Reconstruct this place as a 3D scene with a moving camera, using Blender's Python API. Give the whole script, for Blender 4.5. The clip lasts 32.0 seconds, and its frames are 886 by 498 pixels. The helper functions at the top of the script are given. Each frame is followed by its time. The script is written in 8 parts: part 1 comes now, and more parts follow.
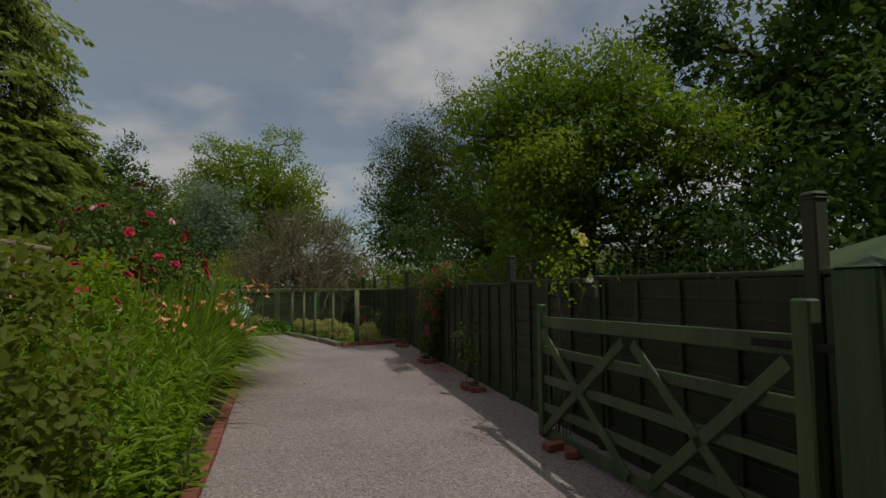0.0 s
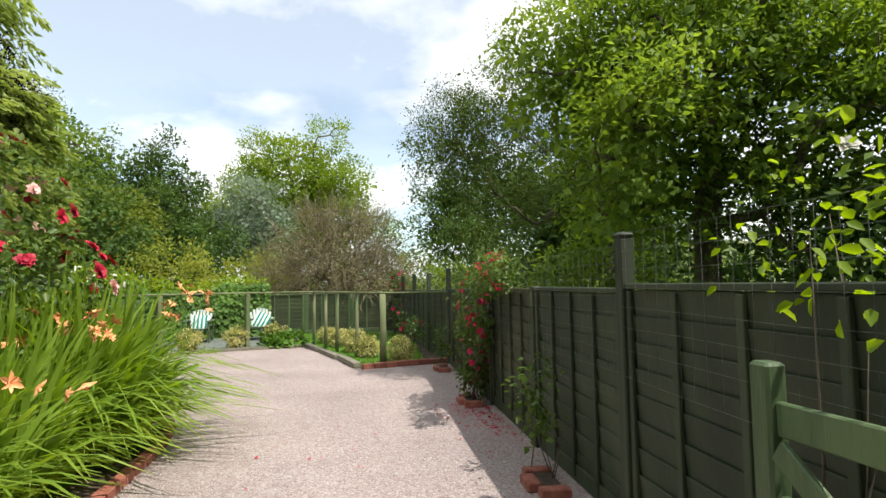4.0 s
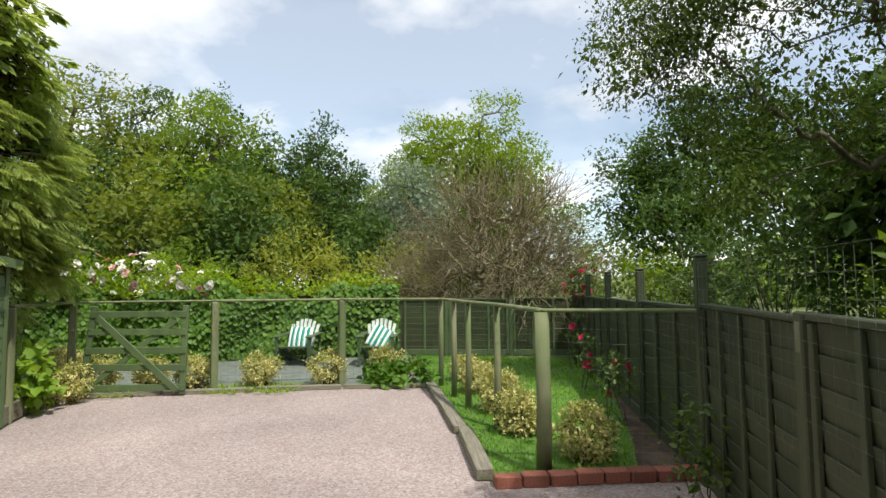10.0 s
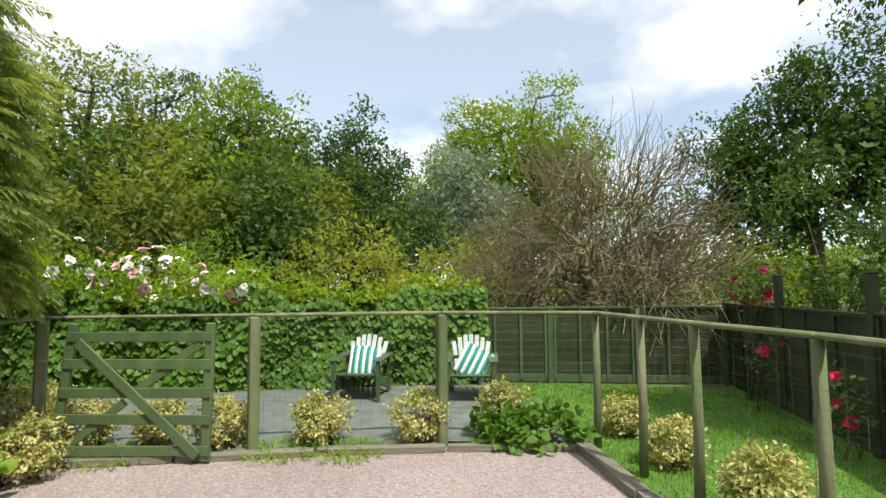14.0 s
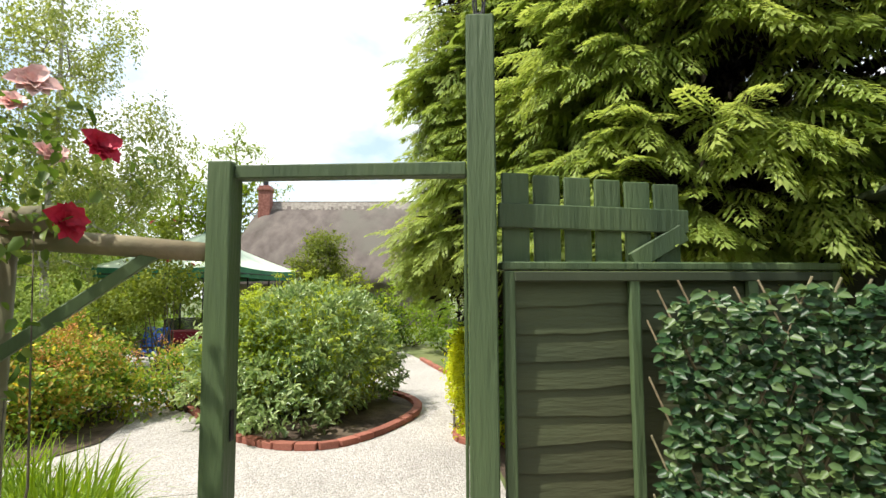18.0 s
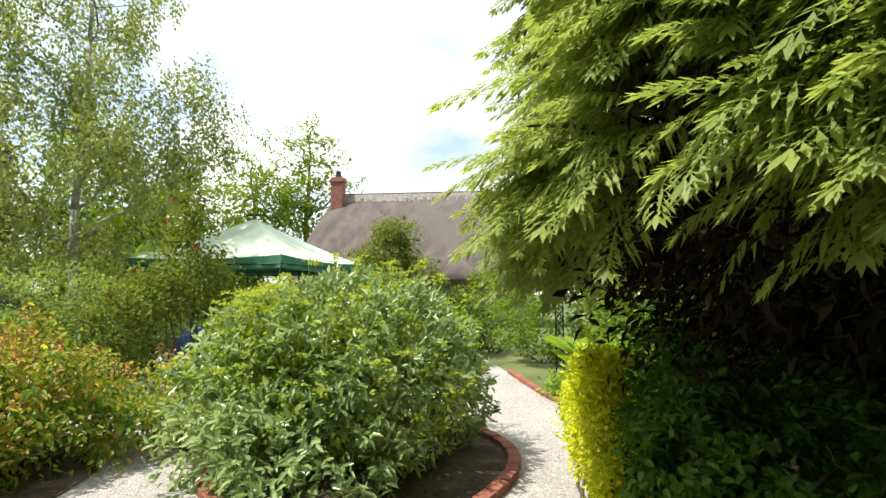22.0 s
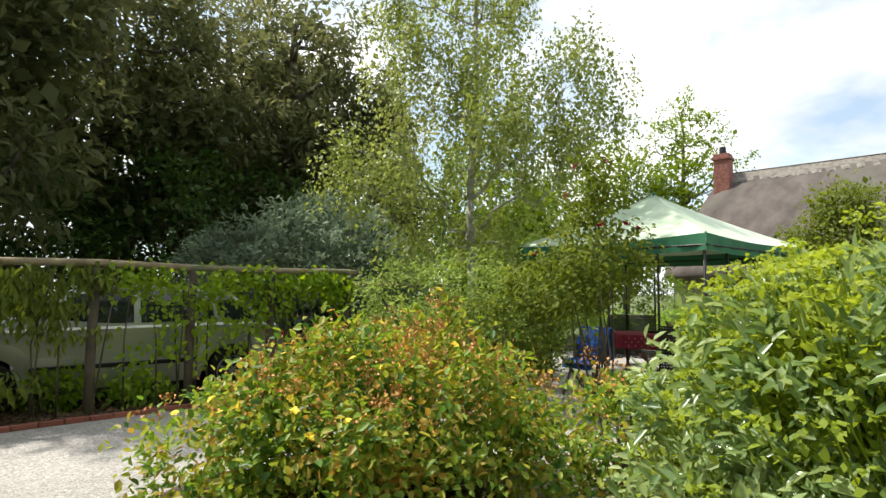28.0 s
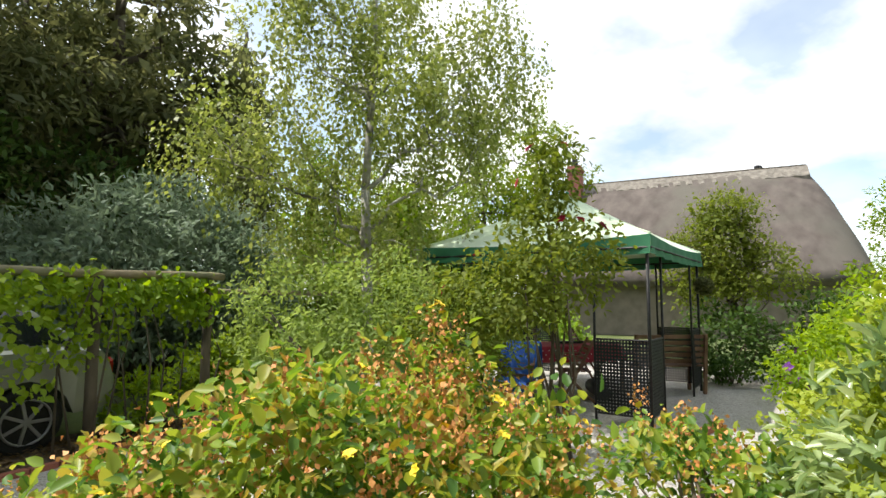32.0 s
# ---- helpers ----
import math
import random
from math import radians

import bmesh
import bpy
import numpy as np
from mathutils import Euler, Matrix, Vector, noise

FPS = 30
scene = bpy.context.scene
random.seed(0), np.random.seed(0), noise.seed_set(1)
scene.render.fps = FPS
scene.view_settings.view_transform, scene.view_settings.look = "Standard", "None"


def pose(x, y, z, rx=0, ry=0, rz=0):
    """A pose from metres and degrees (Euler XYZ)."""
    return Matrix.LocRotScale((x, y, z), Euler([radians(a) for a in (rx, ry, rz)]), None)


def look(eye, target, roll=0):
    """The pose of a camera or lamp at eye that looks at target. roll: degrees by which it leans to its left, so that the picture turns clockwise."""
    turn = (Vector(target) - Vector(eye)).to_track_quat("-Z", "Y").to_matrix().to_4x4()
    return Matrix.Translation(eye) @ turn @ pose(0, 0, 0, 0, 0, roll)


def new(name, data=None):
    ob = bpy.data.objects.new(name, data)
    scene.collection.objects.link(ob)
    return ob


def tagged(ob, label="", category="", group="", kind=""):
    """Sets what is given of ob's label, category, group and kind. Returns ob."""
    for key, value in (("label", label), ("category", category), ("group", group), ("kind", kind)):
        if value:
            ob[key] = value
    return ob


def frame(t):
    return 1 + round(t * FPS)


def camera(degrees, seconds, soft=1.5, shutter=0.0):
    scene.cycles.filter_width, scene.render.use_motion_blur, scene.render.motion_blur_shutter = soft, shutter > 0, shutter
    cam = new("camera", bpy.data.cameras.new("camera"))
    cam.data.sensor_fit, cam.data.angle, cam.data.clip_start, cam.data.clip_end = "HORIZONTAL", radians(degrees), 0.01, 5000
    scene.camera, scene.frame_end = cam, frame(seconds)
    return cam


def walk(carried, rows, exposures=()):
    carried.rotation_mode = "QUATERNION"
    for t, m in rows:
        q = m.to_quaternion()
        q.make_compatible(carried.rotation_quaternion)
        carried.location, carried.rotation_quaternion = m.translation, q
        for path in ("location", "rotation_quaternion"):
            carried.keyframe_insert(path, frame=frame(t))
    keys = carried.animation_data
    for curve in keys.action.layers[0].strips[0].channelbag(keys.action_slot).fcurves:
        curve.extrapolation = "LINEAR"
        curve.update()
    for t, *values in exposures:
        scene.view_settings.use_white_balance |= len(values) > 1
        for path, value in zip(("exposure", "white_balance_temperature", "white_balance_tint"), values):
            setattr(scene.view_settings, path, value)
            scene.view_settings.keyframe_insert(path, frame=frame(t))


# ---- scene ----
cam = camera(78.7, 32.0)
METRES, EYE, TILT, LEAN, TURN = 20.0, 1.38, 0.0, 0.0, 0.0
ROWS = [
    (0.0, 0.0, 0.0, 0.0, 0.03, 3.86, 0.44),
    (0.5, 0.0013, 0.0157, -0.0015, 0.24, 3.77, 0.56),
    (1.0, 0.0027, 0.034, -0.0005, 0.51, 3.55, 0.69),
    (1.5, 0.0018, 0.0556, -0.0012, 0.78, 3.5, 0.54),
    (2.0, 0.0047, 0.0767, 0.0001, 1.04, 3.56, 0.65),
    (2.5, 0.0055, 0.0996, 0.0014, 2.56, 3.51, 0.7),
    (3.0, 0.0047, 0.123, 0.0015, 4.27, 3.46, 0.55),
    (3.5, 0.007, 0.1453, 0.0023, 5.3, 3.61, 0.71),
    (5.5, -0.0026, 0.2207, 0.005, 11.46, 3.64, 0.6),
    (6.0, -0.0088, 0.243, 0.0049, 13.12, 3.63, 0.45),
    (6.5, -0.0122, 0.2678, 0.0056, 15.02, 3.63, 0.63),
    (7.0, -0.0177, 0.2925, 0.0047, 17.95, 3.65, 0.58),
    (7.5, -0.0197, 0.3171, 0.0057, 19.67, 3.63, 0.64),
    (8.0, -0.0226, 0.3422, 0.0063, 21.51, 3.67, 0.71),
    (8.5, -0.0275, 0.3652, 0.0072, 23.33, 3.74, 0.56),
    (9.0, -0.0298, 0.3885, 0.0069, 24.23, 3.81, 0.66),
    (9.5, -0.036, 0.4099, 0.0059, 25.3, 3.78, 0.58),
    (10.0, -0.044, 0.43, 0.0065, 25.62, 3.8, 0.41),
    (10.5, -0.0542, 0.4502, 0.0065, 25.59, 3.8, 0.41),
    (11.0, -0.0685, 0.4668, 0.0063, 25.61, 3.8, 0.29),
    (11.5, -0.0824, 0.4814, 0.0075, 25.5, 3.85, 0.2),
    (12.0, -0.0967, 0.4979, 0.0085, 25.23, 3.87, 0.3),
    (12.5, -0.1143, 0.5072, 0.0081, 24.88, 3.94, 0.12),
    (13.0, -0.1296, 0.5129, 0.0089, 24.39, 4.11, 0.07),
    (13.5, -0.1454, 0.5232, 0.0096, 24.24, 3.97, 0.18),
    (15.5, -0.2044, 0.531, 0.0101, 66.12, 4.37, 1.0),
    (16.0, -0.2118, 0.5283, 0.0107, 80.37, 4.58, 0.76),
    (16.5, -0.2179, 0.5288, 0.0096, 95.53, 4.72, 0.76),
    (17.0, -0.2199, 0.5301, 0.0085, 109.38, 4.71, 0.69),
    (17.5, -0.2201, 0.5305, 0.0078, 118.24, 4.93, 0.43),
    (18.0, -0.2213, 0.5287, 0.0071, 124.22, 4.87, 0.33),
    (18.5, -0.2273, 0.5206, 0.007, 127.77, 4.71, 0.18),
    (19.0, -0.2366, 0.5115, 0.0074, 129.47, 4.57, 0.17),
    (19.5, -0.2505, 0.5015, 0.0078, 130.61, 4.52, 0.31),
    (20.0, -0.2627, 0.4891, 0.0076, 131.39, 4.49, 0.26),
    (20.5, -0.2755, 0.4771, 0.0074, 131.62, 4.41, 0.13),
    (21.0, -0.2907, 0.468, 0.0065, 131.69, 4.52, 0.3),
    (21.5, -0.3032, 0.4581, 0.0058, 132.19, 4.56, 0.27),
    (22.0, -0.3157, 0.4486, 0.006, 132.5, 4.69, 0.07),
    (22.5, -0.3287, 0.442, 0.0045, 132.4, 4.75, 0.15),
    (23.0, -0.3395, 0.43, 0.0038, 132.3, 4.63, 0.16),
    (23.5, -0.3429, 0.4148, 0.0028, 132.83, 4.67, -0.13),
    (24.0, -0.3456, 0.4083, 0.0028, 135.83, 4.85, -0.01),
    (24.5, -0.3498, 0.4072, 0.0018, 142.65, 4.83, 0.15),
    (25.0, -0.35, 0.4072, 0.0014, 149.25, 4.96, -0.06),
    (25.5, -0.3503, 0.4063, 0.0012, 155.1, 4.87, -0.18),
    (26.0, -0.3473, 0.399, 0.0006, 160.63, 4.7, -0.31),
    (26.5, -0.3426, 0.3848, 0.0003, 165.26, 4.43, -0.49),
    (28.5, -0.3339, 0.3244, 0.0007, 169.25, 4.49, -0.52),
    (29.0, -0.3321, 0.3077, 0.0009, 169.15, 4.44, -0.38),
    (29.5, -0.3264, 0.2957, 0.0018, 168.96, 4.54, -0.4),
    (30.0, -0.3191, 0.2848, 0.0024, 168.41, 4.68, -0.45),
    (30.5, -0.3174, 0.2746, 0.0013, 167.04, 4.73, -0.31),
    (31.0, -0.321, 0.265, 0.0023, 164.87, 4.7, -0.11),
    (31.5, -0.3188, 0.2593, 0.0028, 160.16, 4.94, -0.12),
    (32.0, -0.3159, 0.2573, 0.0026, 152.44, 5.16, -0.14),
]
EXPO = [(0.0, -1.65), (0.5, -0.5), (1.0, 0.18), (3.0, 0.25), (9.0, 0.05), (13.0, -0.05), (16.0, 0.72), (17.0, 0.82), (18.0, 0.5), (19.0, 0.28), (21.0, 0.3), (22.0, 0.46), (23.0, 0.58), (24.5, 0.15), (26.0, -0.1), (29.0, 0.45), (31.0, 0.58), (32.0, 0.33)]
walk(cam, [(t, pose(0, 0, EYE, TILT, LEAN, TURN) @ pose(METRES * x, METRES * y, METRES * z, 90 + pitch, roll, yaw)) for t, x, y, z, yaw, pitch, roll in ROWS], EXPO)

# ---------------------------------------------------------------- light


def build_world():
    w = bpy.data.worlds.new("sky")
    scene.world = w
    w.use_nodes = True
    nt = w.node_tree
    nt.nodes.clear()
    N = nt.nodes.new
    L = nt.links.new
    out, bg = N("ShaderNodeOutputWorld"), N("ShaderNodeBackground")
    sky = N("ShaderNodeTexSky")
    sky.sky_type, sky.sun_disc = "NISHITA", False
    sky.sun_elevation, sky.sun_rotation = radians(60), radians(117)
    sky.air_density, sky.dust_density, sky.ozone_density = 1.0, 0.6, 0.3
    tc, sep = N("ShaderNodeTexCoord"), N("ShaderNodeSeparateXYZ")
    L(tc.outputs["Generated"], sep.inputs[0])
    zz = N("ShaderNodeMath"); zz.operation = "MAXIMUM"; zz.inputs[1].default_value = 0.0
    L(sep.outputs[2], zz.inputs[0])
    za = N("ShaderNodeMath"); za.operation = "ADD"; za.inputs[1].default_value = 0.28
    L(zz.outputs[0], za.inputs[0])
    com = N("ShaderNodeCombineXYZ")
    for k in (0, 1):
        dv = N("ShaderNodeMath"); dv.operation = "DIVIDE"
        L(sep.outputs[k], dv.inputs[0]); L(za.outputs[0], dv.inputs[1]); L(dv.outputs[0], com.inputs[k])
    n1 = N("ShaderNodeTexNoise")
    n1.inputs["Scale"].default_value, n1.inputs["Detail"].default_value, n1.inputs["Roughness"].default_value = 1.25, 7, 0.52
    L(com.outputs[0], n1.inputs["Vector"])
    mask = N("ShaderNodeValToRGB")
    mask.color_ramp.elements[0].position, mask.color_ramp.elements[1].position = 0.43, 0.55
    mask.color_ramp.elements[0].color = (0.36, 0.36, 0.36, 1)
    south = N("ShaderNodeMath"); south.operation = "MULTIPLY_ADD"; south.inputs[1].default_value = -0.03
    L(sep.outputs[1], south.inputs[0]); L(n1.outputs[0], south.inputs[2])
    L(south.outputs[0], mask.inputs[0])
    n2 = N("ShaderNodeTexNoise")
    n2.inputs["Scale"].default_value, n2.inputs["Detail"].default_value = 1.9, 5
    off = N("ShaderNodeVectorMath"); off.operation = "ADD"; off.inputs[1].default_value = (4.3, 1.7, 2.0)
    L(com.outputs[0], off.inputs[0]); L(off.outputs[0], n2.inputs["Vector"])
    shade = N("ShaderNodeValToRGB")
    shade.color_ramp.elements[0].position, shade.color_ramp.elements[1].position = 0.34, 0.54
    shade.color_ramp.elements[0].color, shade.color_ramp.elements[1].color = (0.86, 0.89, 0.92, 1), (1.3, 1.3, 1.29, 1)
    L(n2.outputs[0], shade.inputs[0])
    sm = N("ShaderNodeVectorMath"); sm.operation = "MULTIPLY"; sm.inputs[1].default_value = (SKY_GAIN * 0.92, SKY_GAIN * 1.1, SKY_GAIN * 1.12)
    L(sky.outputs[0], sm.inputs[0])
    # clouds are brighter on the sunny side of the sky
    lit = N("ShaderNodeMath"); lit.operation = "MULTIPLY_ADD"; lit.inputs[1].default_value, lit.inputs[2].default_value = -0.05, 1.0
    L(sep.outputs[1], lit.inputs[0])
    cl = N("ShaderNodeVectorMath"); cl.operation = "SCALE"
    L(shade.outputs[0], cl.inputs[0]); L(lit.outputs[0], cl.inputs["Scale"])
    mix = N("ShaderNodeMix"); mix.data_type = "RGBA"
    L(mask.outputs[0], mix.inputs[0]); L(sm.outputs[0], mix.inputs[6]); L(cl.outputs[0], mix.inputs[7])
    L(mix.outputs[2], bg.inputs[0])
    bg.inputs[1].default_value = SKY_STRENGTH
    L(bg.outputs[0], out.inputs[0])


SKY_GAIN, SKY_STRENGTH, SUN = 0.15, 1.0, 5.0
build_world()
sun = new("sun", bpy.data.lights.new("sun", "SUN"))
sun.data.energy, sun.data.angle, sun.data.color = SUN, radians(0.9), (1.0, 0.95, 0.87)
sun.matrix_world = look((20.0, -10.4, 40.0), (0, 0, 0))

# ---------------------------------------------------------------- materials
MATS = {}


def shader(name):
    m = bpy.data.materials.new(name)
    m.use_nodes = True
    nt = m.node_tree
    return m, nt, nt.nodes["Principled BSDF"], nt.nodes.new, nt.links.new


def surface(name, c1, c2, rough=0.7, scale=8.0, detail=6.0, bump=0.2, bump_scale=None, stretch=(1, 1, 1), metal=0.0, c3=None, spec=0.4, pieces=0.0):
    """Two-scale mottled paint, timber, stone and the like; pieces: how far pieces differ from one another."""
    m, nt, p, N, L = shader(name)
    tc, mp = N("ShaderNodeTexCoord"), N("ShaderNodeMapping")
    mp.inputs["Scale"].default_value = stretch
    L(tc.outputs["Object"], mp.inputs[0])
    n1 = N("ShaderNodeTexNoise")
    n1.inputs["Scale"].default_value, n1.inputs["Detail"].default_value = scale, detail
    L(mp.outputs[0], n1.inputs["Vector"])
    ramp = N("ShaderNodeValToRGB")
    ramp.color_ramp.elements[0].position, ramp.color_ramp.elements[1].position = 0.32, 0.68
    ramp.color_ramp.elements[0].color, ramp.color_ramp.elements[1].color = (*c1, 1), (*c2, 1)
    L(n1.outputs[0], ramp.inputs[0])
    col = ramp.outputs[0]
    if c3:
        n3 = N("ShaderNodeTexNoise")
        n3.inputs["Scale"].default_value, n3.inputs["Detail"].default_value = scale * 0.18, 4
        L(tc.outputs["Object"], n3.inputs["Vector"])
        r3 = N("ShaderNodeValToRGB")
        r3.color_ramp.elements[0].position, r3.color_ramp.elements[1].position = 0.48, 0.66
        L(n3.outputs[0], r3.inputs[0])
        mx = N("ShaderNodeMix"); mx.data_type = "RGBA"
        L(r3.outputs[0], mx.inputs[0]); L(col, mx.inputs[6])
        mx.inputs[7].default_value = (*c3, 1)
        col = mx.outputs[2]
    if pieces:
        oi = N("ShaderNodeObjectInfo")
        mr = N("ShaderNodeMapRange")
        mr.inputs[3].default_value, mr.inputs[4].default_value = 1 - pieces, 1 + pieces
        L(oi.outputs["Random"], mr.inputs[0])
        hs = N("ShaderNodeHueSaturation")
        L(mr.outputs[0], hs.inputs["Value"]); L(col, hs.inputs["Color"])
        col = hs.outputs[0]
    L(col, p.inputs["Base Color"])
    p.inputs["Roughness"].default_value, p.inputs["Metallic"].default_value = rough, metal
    p.inputs["Specular IOR Level"].default_value = spec
    if bump:
        nb = N("ShaderNodeTexNoise")
        nb.inputs["Scale"].default_value, nb.inputs["Detail"].default_value = bump_scale or scale * 4, 5
        L(mp.outputs[0], nb.inputs["Vector"])
        b = N("ShaderNodeBump")
        b.inputs["Strength"].default_value, b.inputs["Distance"].default_value = bump, 0.01
        L(nb.outputs[0], b.inputs["Height"]); L(b.outputs[0], p.inputs["Normal"])
    MATS[name] = m
    return m


def leaf_mat(name, cols, trans=0.45, rough=0.6, spec=0.2, patch=0.5, spread=0.5):
    """Leaves that differ one from another (spread) and from bough to bough, with light coming through them."""
    m, nt, p, N, L = shader(name)
    g = N("ShaderNodeNewGeometry")
    ramp = N("ShaderNodeValToRGB")
    e = ramp.color_ramp.elements
    e[0].position, e[1].position = 0.0, 1.0
    e[0].color, e[1].color = (*cols[0], 1), (*cols[-1], 1)
    for i, c in enumerate(cols[1:-1]):
        k = e.new((i + 1) / (len(cols) - 1))
        k.color = (*c, 1)
    tc, n = N("ShaderNodeTexCoord"), N("ShaderNodeTexNoise")
    n.inputs["Scale"].default_value, n.inputs["Detail"].default_value = patch, 2
    L(tc.outputs["Object"], n.inputs["Vector"])
    mr = N("ShaderNodeMapRange")
    mr.inputs[1].default_value, mr.inputs[2].default_value, mr.inputs[3].default_value, mr.inputs[4].default_value = 0.3, 0.7, -0.28, 0.28
    L(n.outputs[0], mr.inputs[0])
    ad = N("ShaderNodeMath"); ad.operation = "ADD"; ad.use_clamp = True
    one = N("ShaderNodeMapRange")
    one.inputs[3].default_value, one.inputs[4].default_value = 0.5 - spread / 2, 0.5 + spread / 2
    L(g.outputs["Random Per Island"], one.inputs[0])
    L(one.outputs[0], ad.inputs[0]); L(mr.outputs[0], ad.inputs[1])
    L(ad.outputs[0], ramp.inputs[0])
    L(ramp.outputs[0], p.inputs["Base Color"])
    p.inputs["Roughness"].default_value, p.inputs["Specular IOR Level"].default_value = rough, spec
    t, mix = N("ShaderNodeBsdfTranslucent"), N("ShaderNodeMixShader")
    hs = N("ShaderNodeHueSaturation")
    hs.inputs["Hue"].default_value, hs.inputs["Saturation"].default_value, hs.inputs["Value"].default_value = 0.485, 1.1, 1.5
    L(ramp.outputs[0], hs.inputs["Color"]); L(hs.outputs[0], t.inputs[0])
    mix.inputs[0].default_value = trans
    L(p.outputs[0], mix.inputs[1]); L(t.outputs[0], mix.inputs[2])
    L(mix.outputs[0], nt.nodes["Material Output"].inputs[0])
    MATS[name] = m
    return m


def gravel_mat(name, cols, stone=70.0):
    m, nt, p, N, L = shader(name)
    tc = N("ShaderNodeTexCoord")
    v = N("ShaderNodeTexVoronoi")
    v.inputs["Scale"].default_value = stone
    L(tc.outputs["Object"], v.inputs["Vector"])
    sep = N("ShaderNodeSeparateColor")
    L(v.outputs["Color"], sep.inputs[0])
    ramp = N("ShaderNodeValToRGB")
    e = ramp.color_ramp.elements
    e[0].color, e[1].color = (*cols[0], 1), (*cols[-1], 1)
    for i, c in enumerate(cols[1:-1]):
        k = e.new((i + 1) / (len(cols) - 1))
        k.color = (*c, 1)
    L(sep.outputs[0], ramp.inputs[0])
    n = N("ShaderNodeTexNoise")
    n.inputs["Scale"].default_value, n.inputs["Detail"].default_value = 0.7, 6
    L(tc.outputs["Object"], n.inputs["Vector"])
    mr = N("ShaderNodeMapRange")
    mr.inputs[1].default_value, mr.inputs[2].default_value, mr.inputs[3].default_value, mr.inputs[4].default_value = 0.3, 0.7, 0.82, 1.1
    L(n.outputs[0], mr.inputs[0])
    hs = N("ShaderNodeHueSaturation")
    L(ramp.outputs[0], hs.inputs["Color"]); L(mr.outputs[0], hs.inputs["Value"])
    L(hs.outputs[0], p.inputs["Base Color"])
    p.inputs["Roughness"].default_value = 0.85
    inv = N("ShaderNodeMath"); inv.operation = "SUBTRACT"; inv.inputs[0].default_value = 1.0
    L(v.outputs["Distance"], inv.inputs[1])
    b = N("ShaderNodeBump")
    b.inputs["Strength"].default_value, b.inputs["Distance"].default_value = 0.9, 0.012
    L(inv.outputs[0], b.inputs["Height"]); L(b.outputs[0], p.inputs["Normal"])
    MATS[name] = m
    return m


surface("green_paint", (0.043, 0.074, 0.034), (0.09, 0.133, 0.054), 0.55, 5.0, 7, 0.9, 42, (1, 1, 0.12), c3=(0.064, 0.098, 0.043), pieces=0.12)
surface("fresh_green_paint", (0.068, 0.109, 0.043), (0.106, 0.155, 0.06), 0.55, 5.0, 7, 0.5, 48, (1, 1, 0.2), c3=(0.082, 0.122, 0.056), pieces=0.08)
surface("dark_green_paint", (0.025, 0.035, 0.018), (0.048, 0.062, 0.031), 0.65, 3.0, 6, 0.35, 30, (1, 1, 0.3), c3=(0.066, 0.072, 0.038), pieces=0.18)
surface("faded_green_board", (0.034, 0.05, 0.022), (0.07, 0.088, 0.038), 0.7, 2.2, 7, 0.5, 30, (0.35, 0.35, 2.0), c3=(0.066, 0.07, 0.031), pieces=0.16)
surface("mossy_post", (0.115, 0.135, 0.065), (0.24, 0.245, 0.135), 0.85, 7, 7, 0.7, 40, (1, 1, 0.2), c3=(0.12, 0.165, 0.065))
surface("rustic_pole", (0.17, 0.13, 0.075), (0.33, 0.27, 0.16), 0.8, 6, 7, 0.5, 30, c3=(0.14, 0.15, 0.08))
surface("grey_timber", (0.14, 0.125, 0.095), (0.27, 0.245, 0.19), 0.85, 6, 7, 0.5, 30, (1, 1, 1), c3=(0.12, 0.14, 0.07))
surface("brick", (0.22, 0.07, 0.045), (0.38, 0.145, 0.10), 0.85, 14, 6, 0.5, 60, pieces=0.22)
surface("chimney_brick", (0.19, 0.07, 0.052), (0.32, 0.135, 0.105), 0.9, 9, 6, 0.5, 40)
surface("bark", (0.055, 0.046, 0.03), (0.14, 0.115, 0.078), 0.9, 8, 7, 0.7, 25, (1, 1, 0.3))
surface("birch_bark", (0.30, 0.29, 0.25), (0.55, 0.53, 0.47), 0.7, 5, 7, 0.3, 25, (0.4, 0.4, 2.0), c3=(0.10, 0.09, 0.07))
surface("dry_twig", (0.185, 0.155, 0.09), (0.36, 0.31, 0.19), 0.9, 2, 5, 0.2)
surface("soil", (0.035, 0.024, 0.016), (0.09, 0.062, 0.042), 0.95, 20, 7, 0.9, 60, c3=(0.12, 0.09, 0.06))
surface("meadow", (0.05, 0.085, 0.02), (0.12, 0.15, 0.045), 0.9, 1.5, 8, 0.6, 30, c3=(0.17, 0.18, 0.07))
surface("lawn_turf", (0.07, 0.15, 0.022), (0.11, 0.21, 0.035), 0.9, 6, 7, 0.6, 60)
surface("thatch", (0.085, 0.07, 0.062), (0.155, 0.13, 0.115), 0.95, 2.0, 8, 0.8, 60, (1, 1, 0.35), c3=(0.13, 0.12, 0.10))
surface("thatch_ridge", (0.14, 0.125, 0.105), (0.27, 0.245, 0.21), 0.95, 6, 8, 0.9, 50)
surface("render_wall", (0.17, 0.145, 0.12), (0.24, 0.205, 0.17), 0.9, 3, 6, 0.2)
surface("canopy_cloth", (0.50, 0.62, 0.44), (0.66, 0.76, 0.56), 0.75, 1.6, 5, 0.15, 12, c3=(0.76, 0.82, 0.68))
surface("valance_cloth", (0.035, 0.17, 0.085), (0.055, 0.22, 0.115), 0.75, 3, 5, 0.15, 14)
surface("black_metal", (0.012, 0.012, 0.013), (0.03, 0.03, 0.03), 0.5, 20, 4, 0.1, metal=0.3)
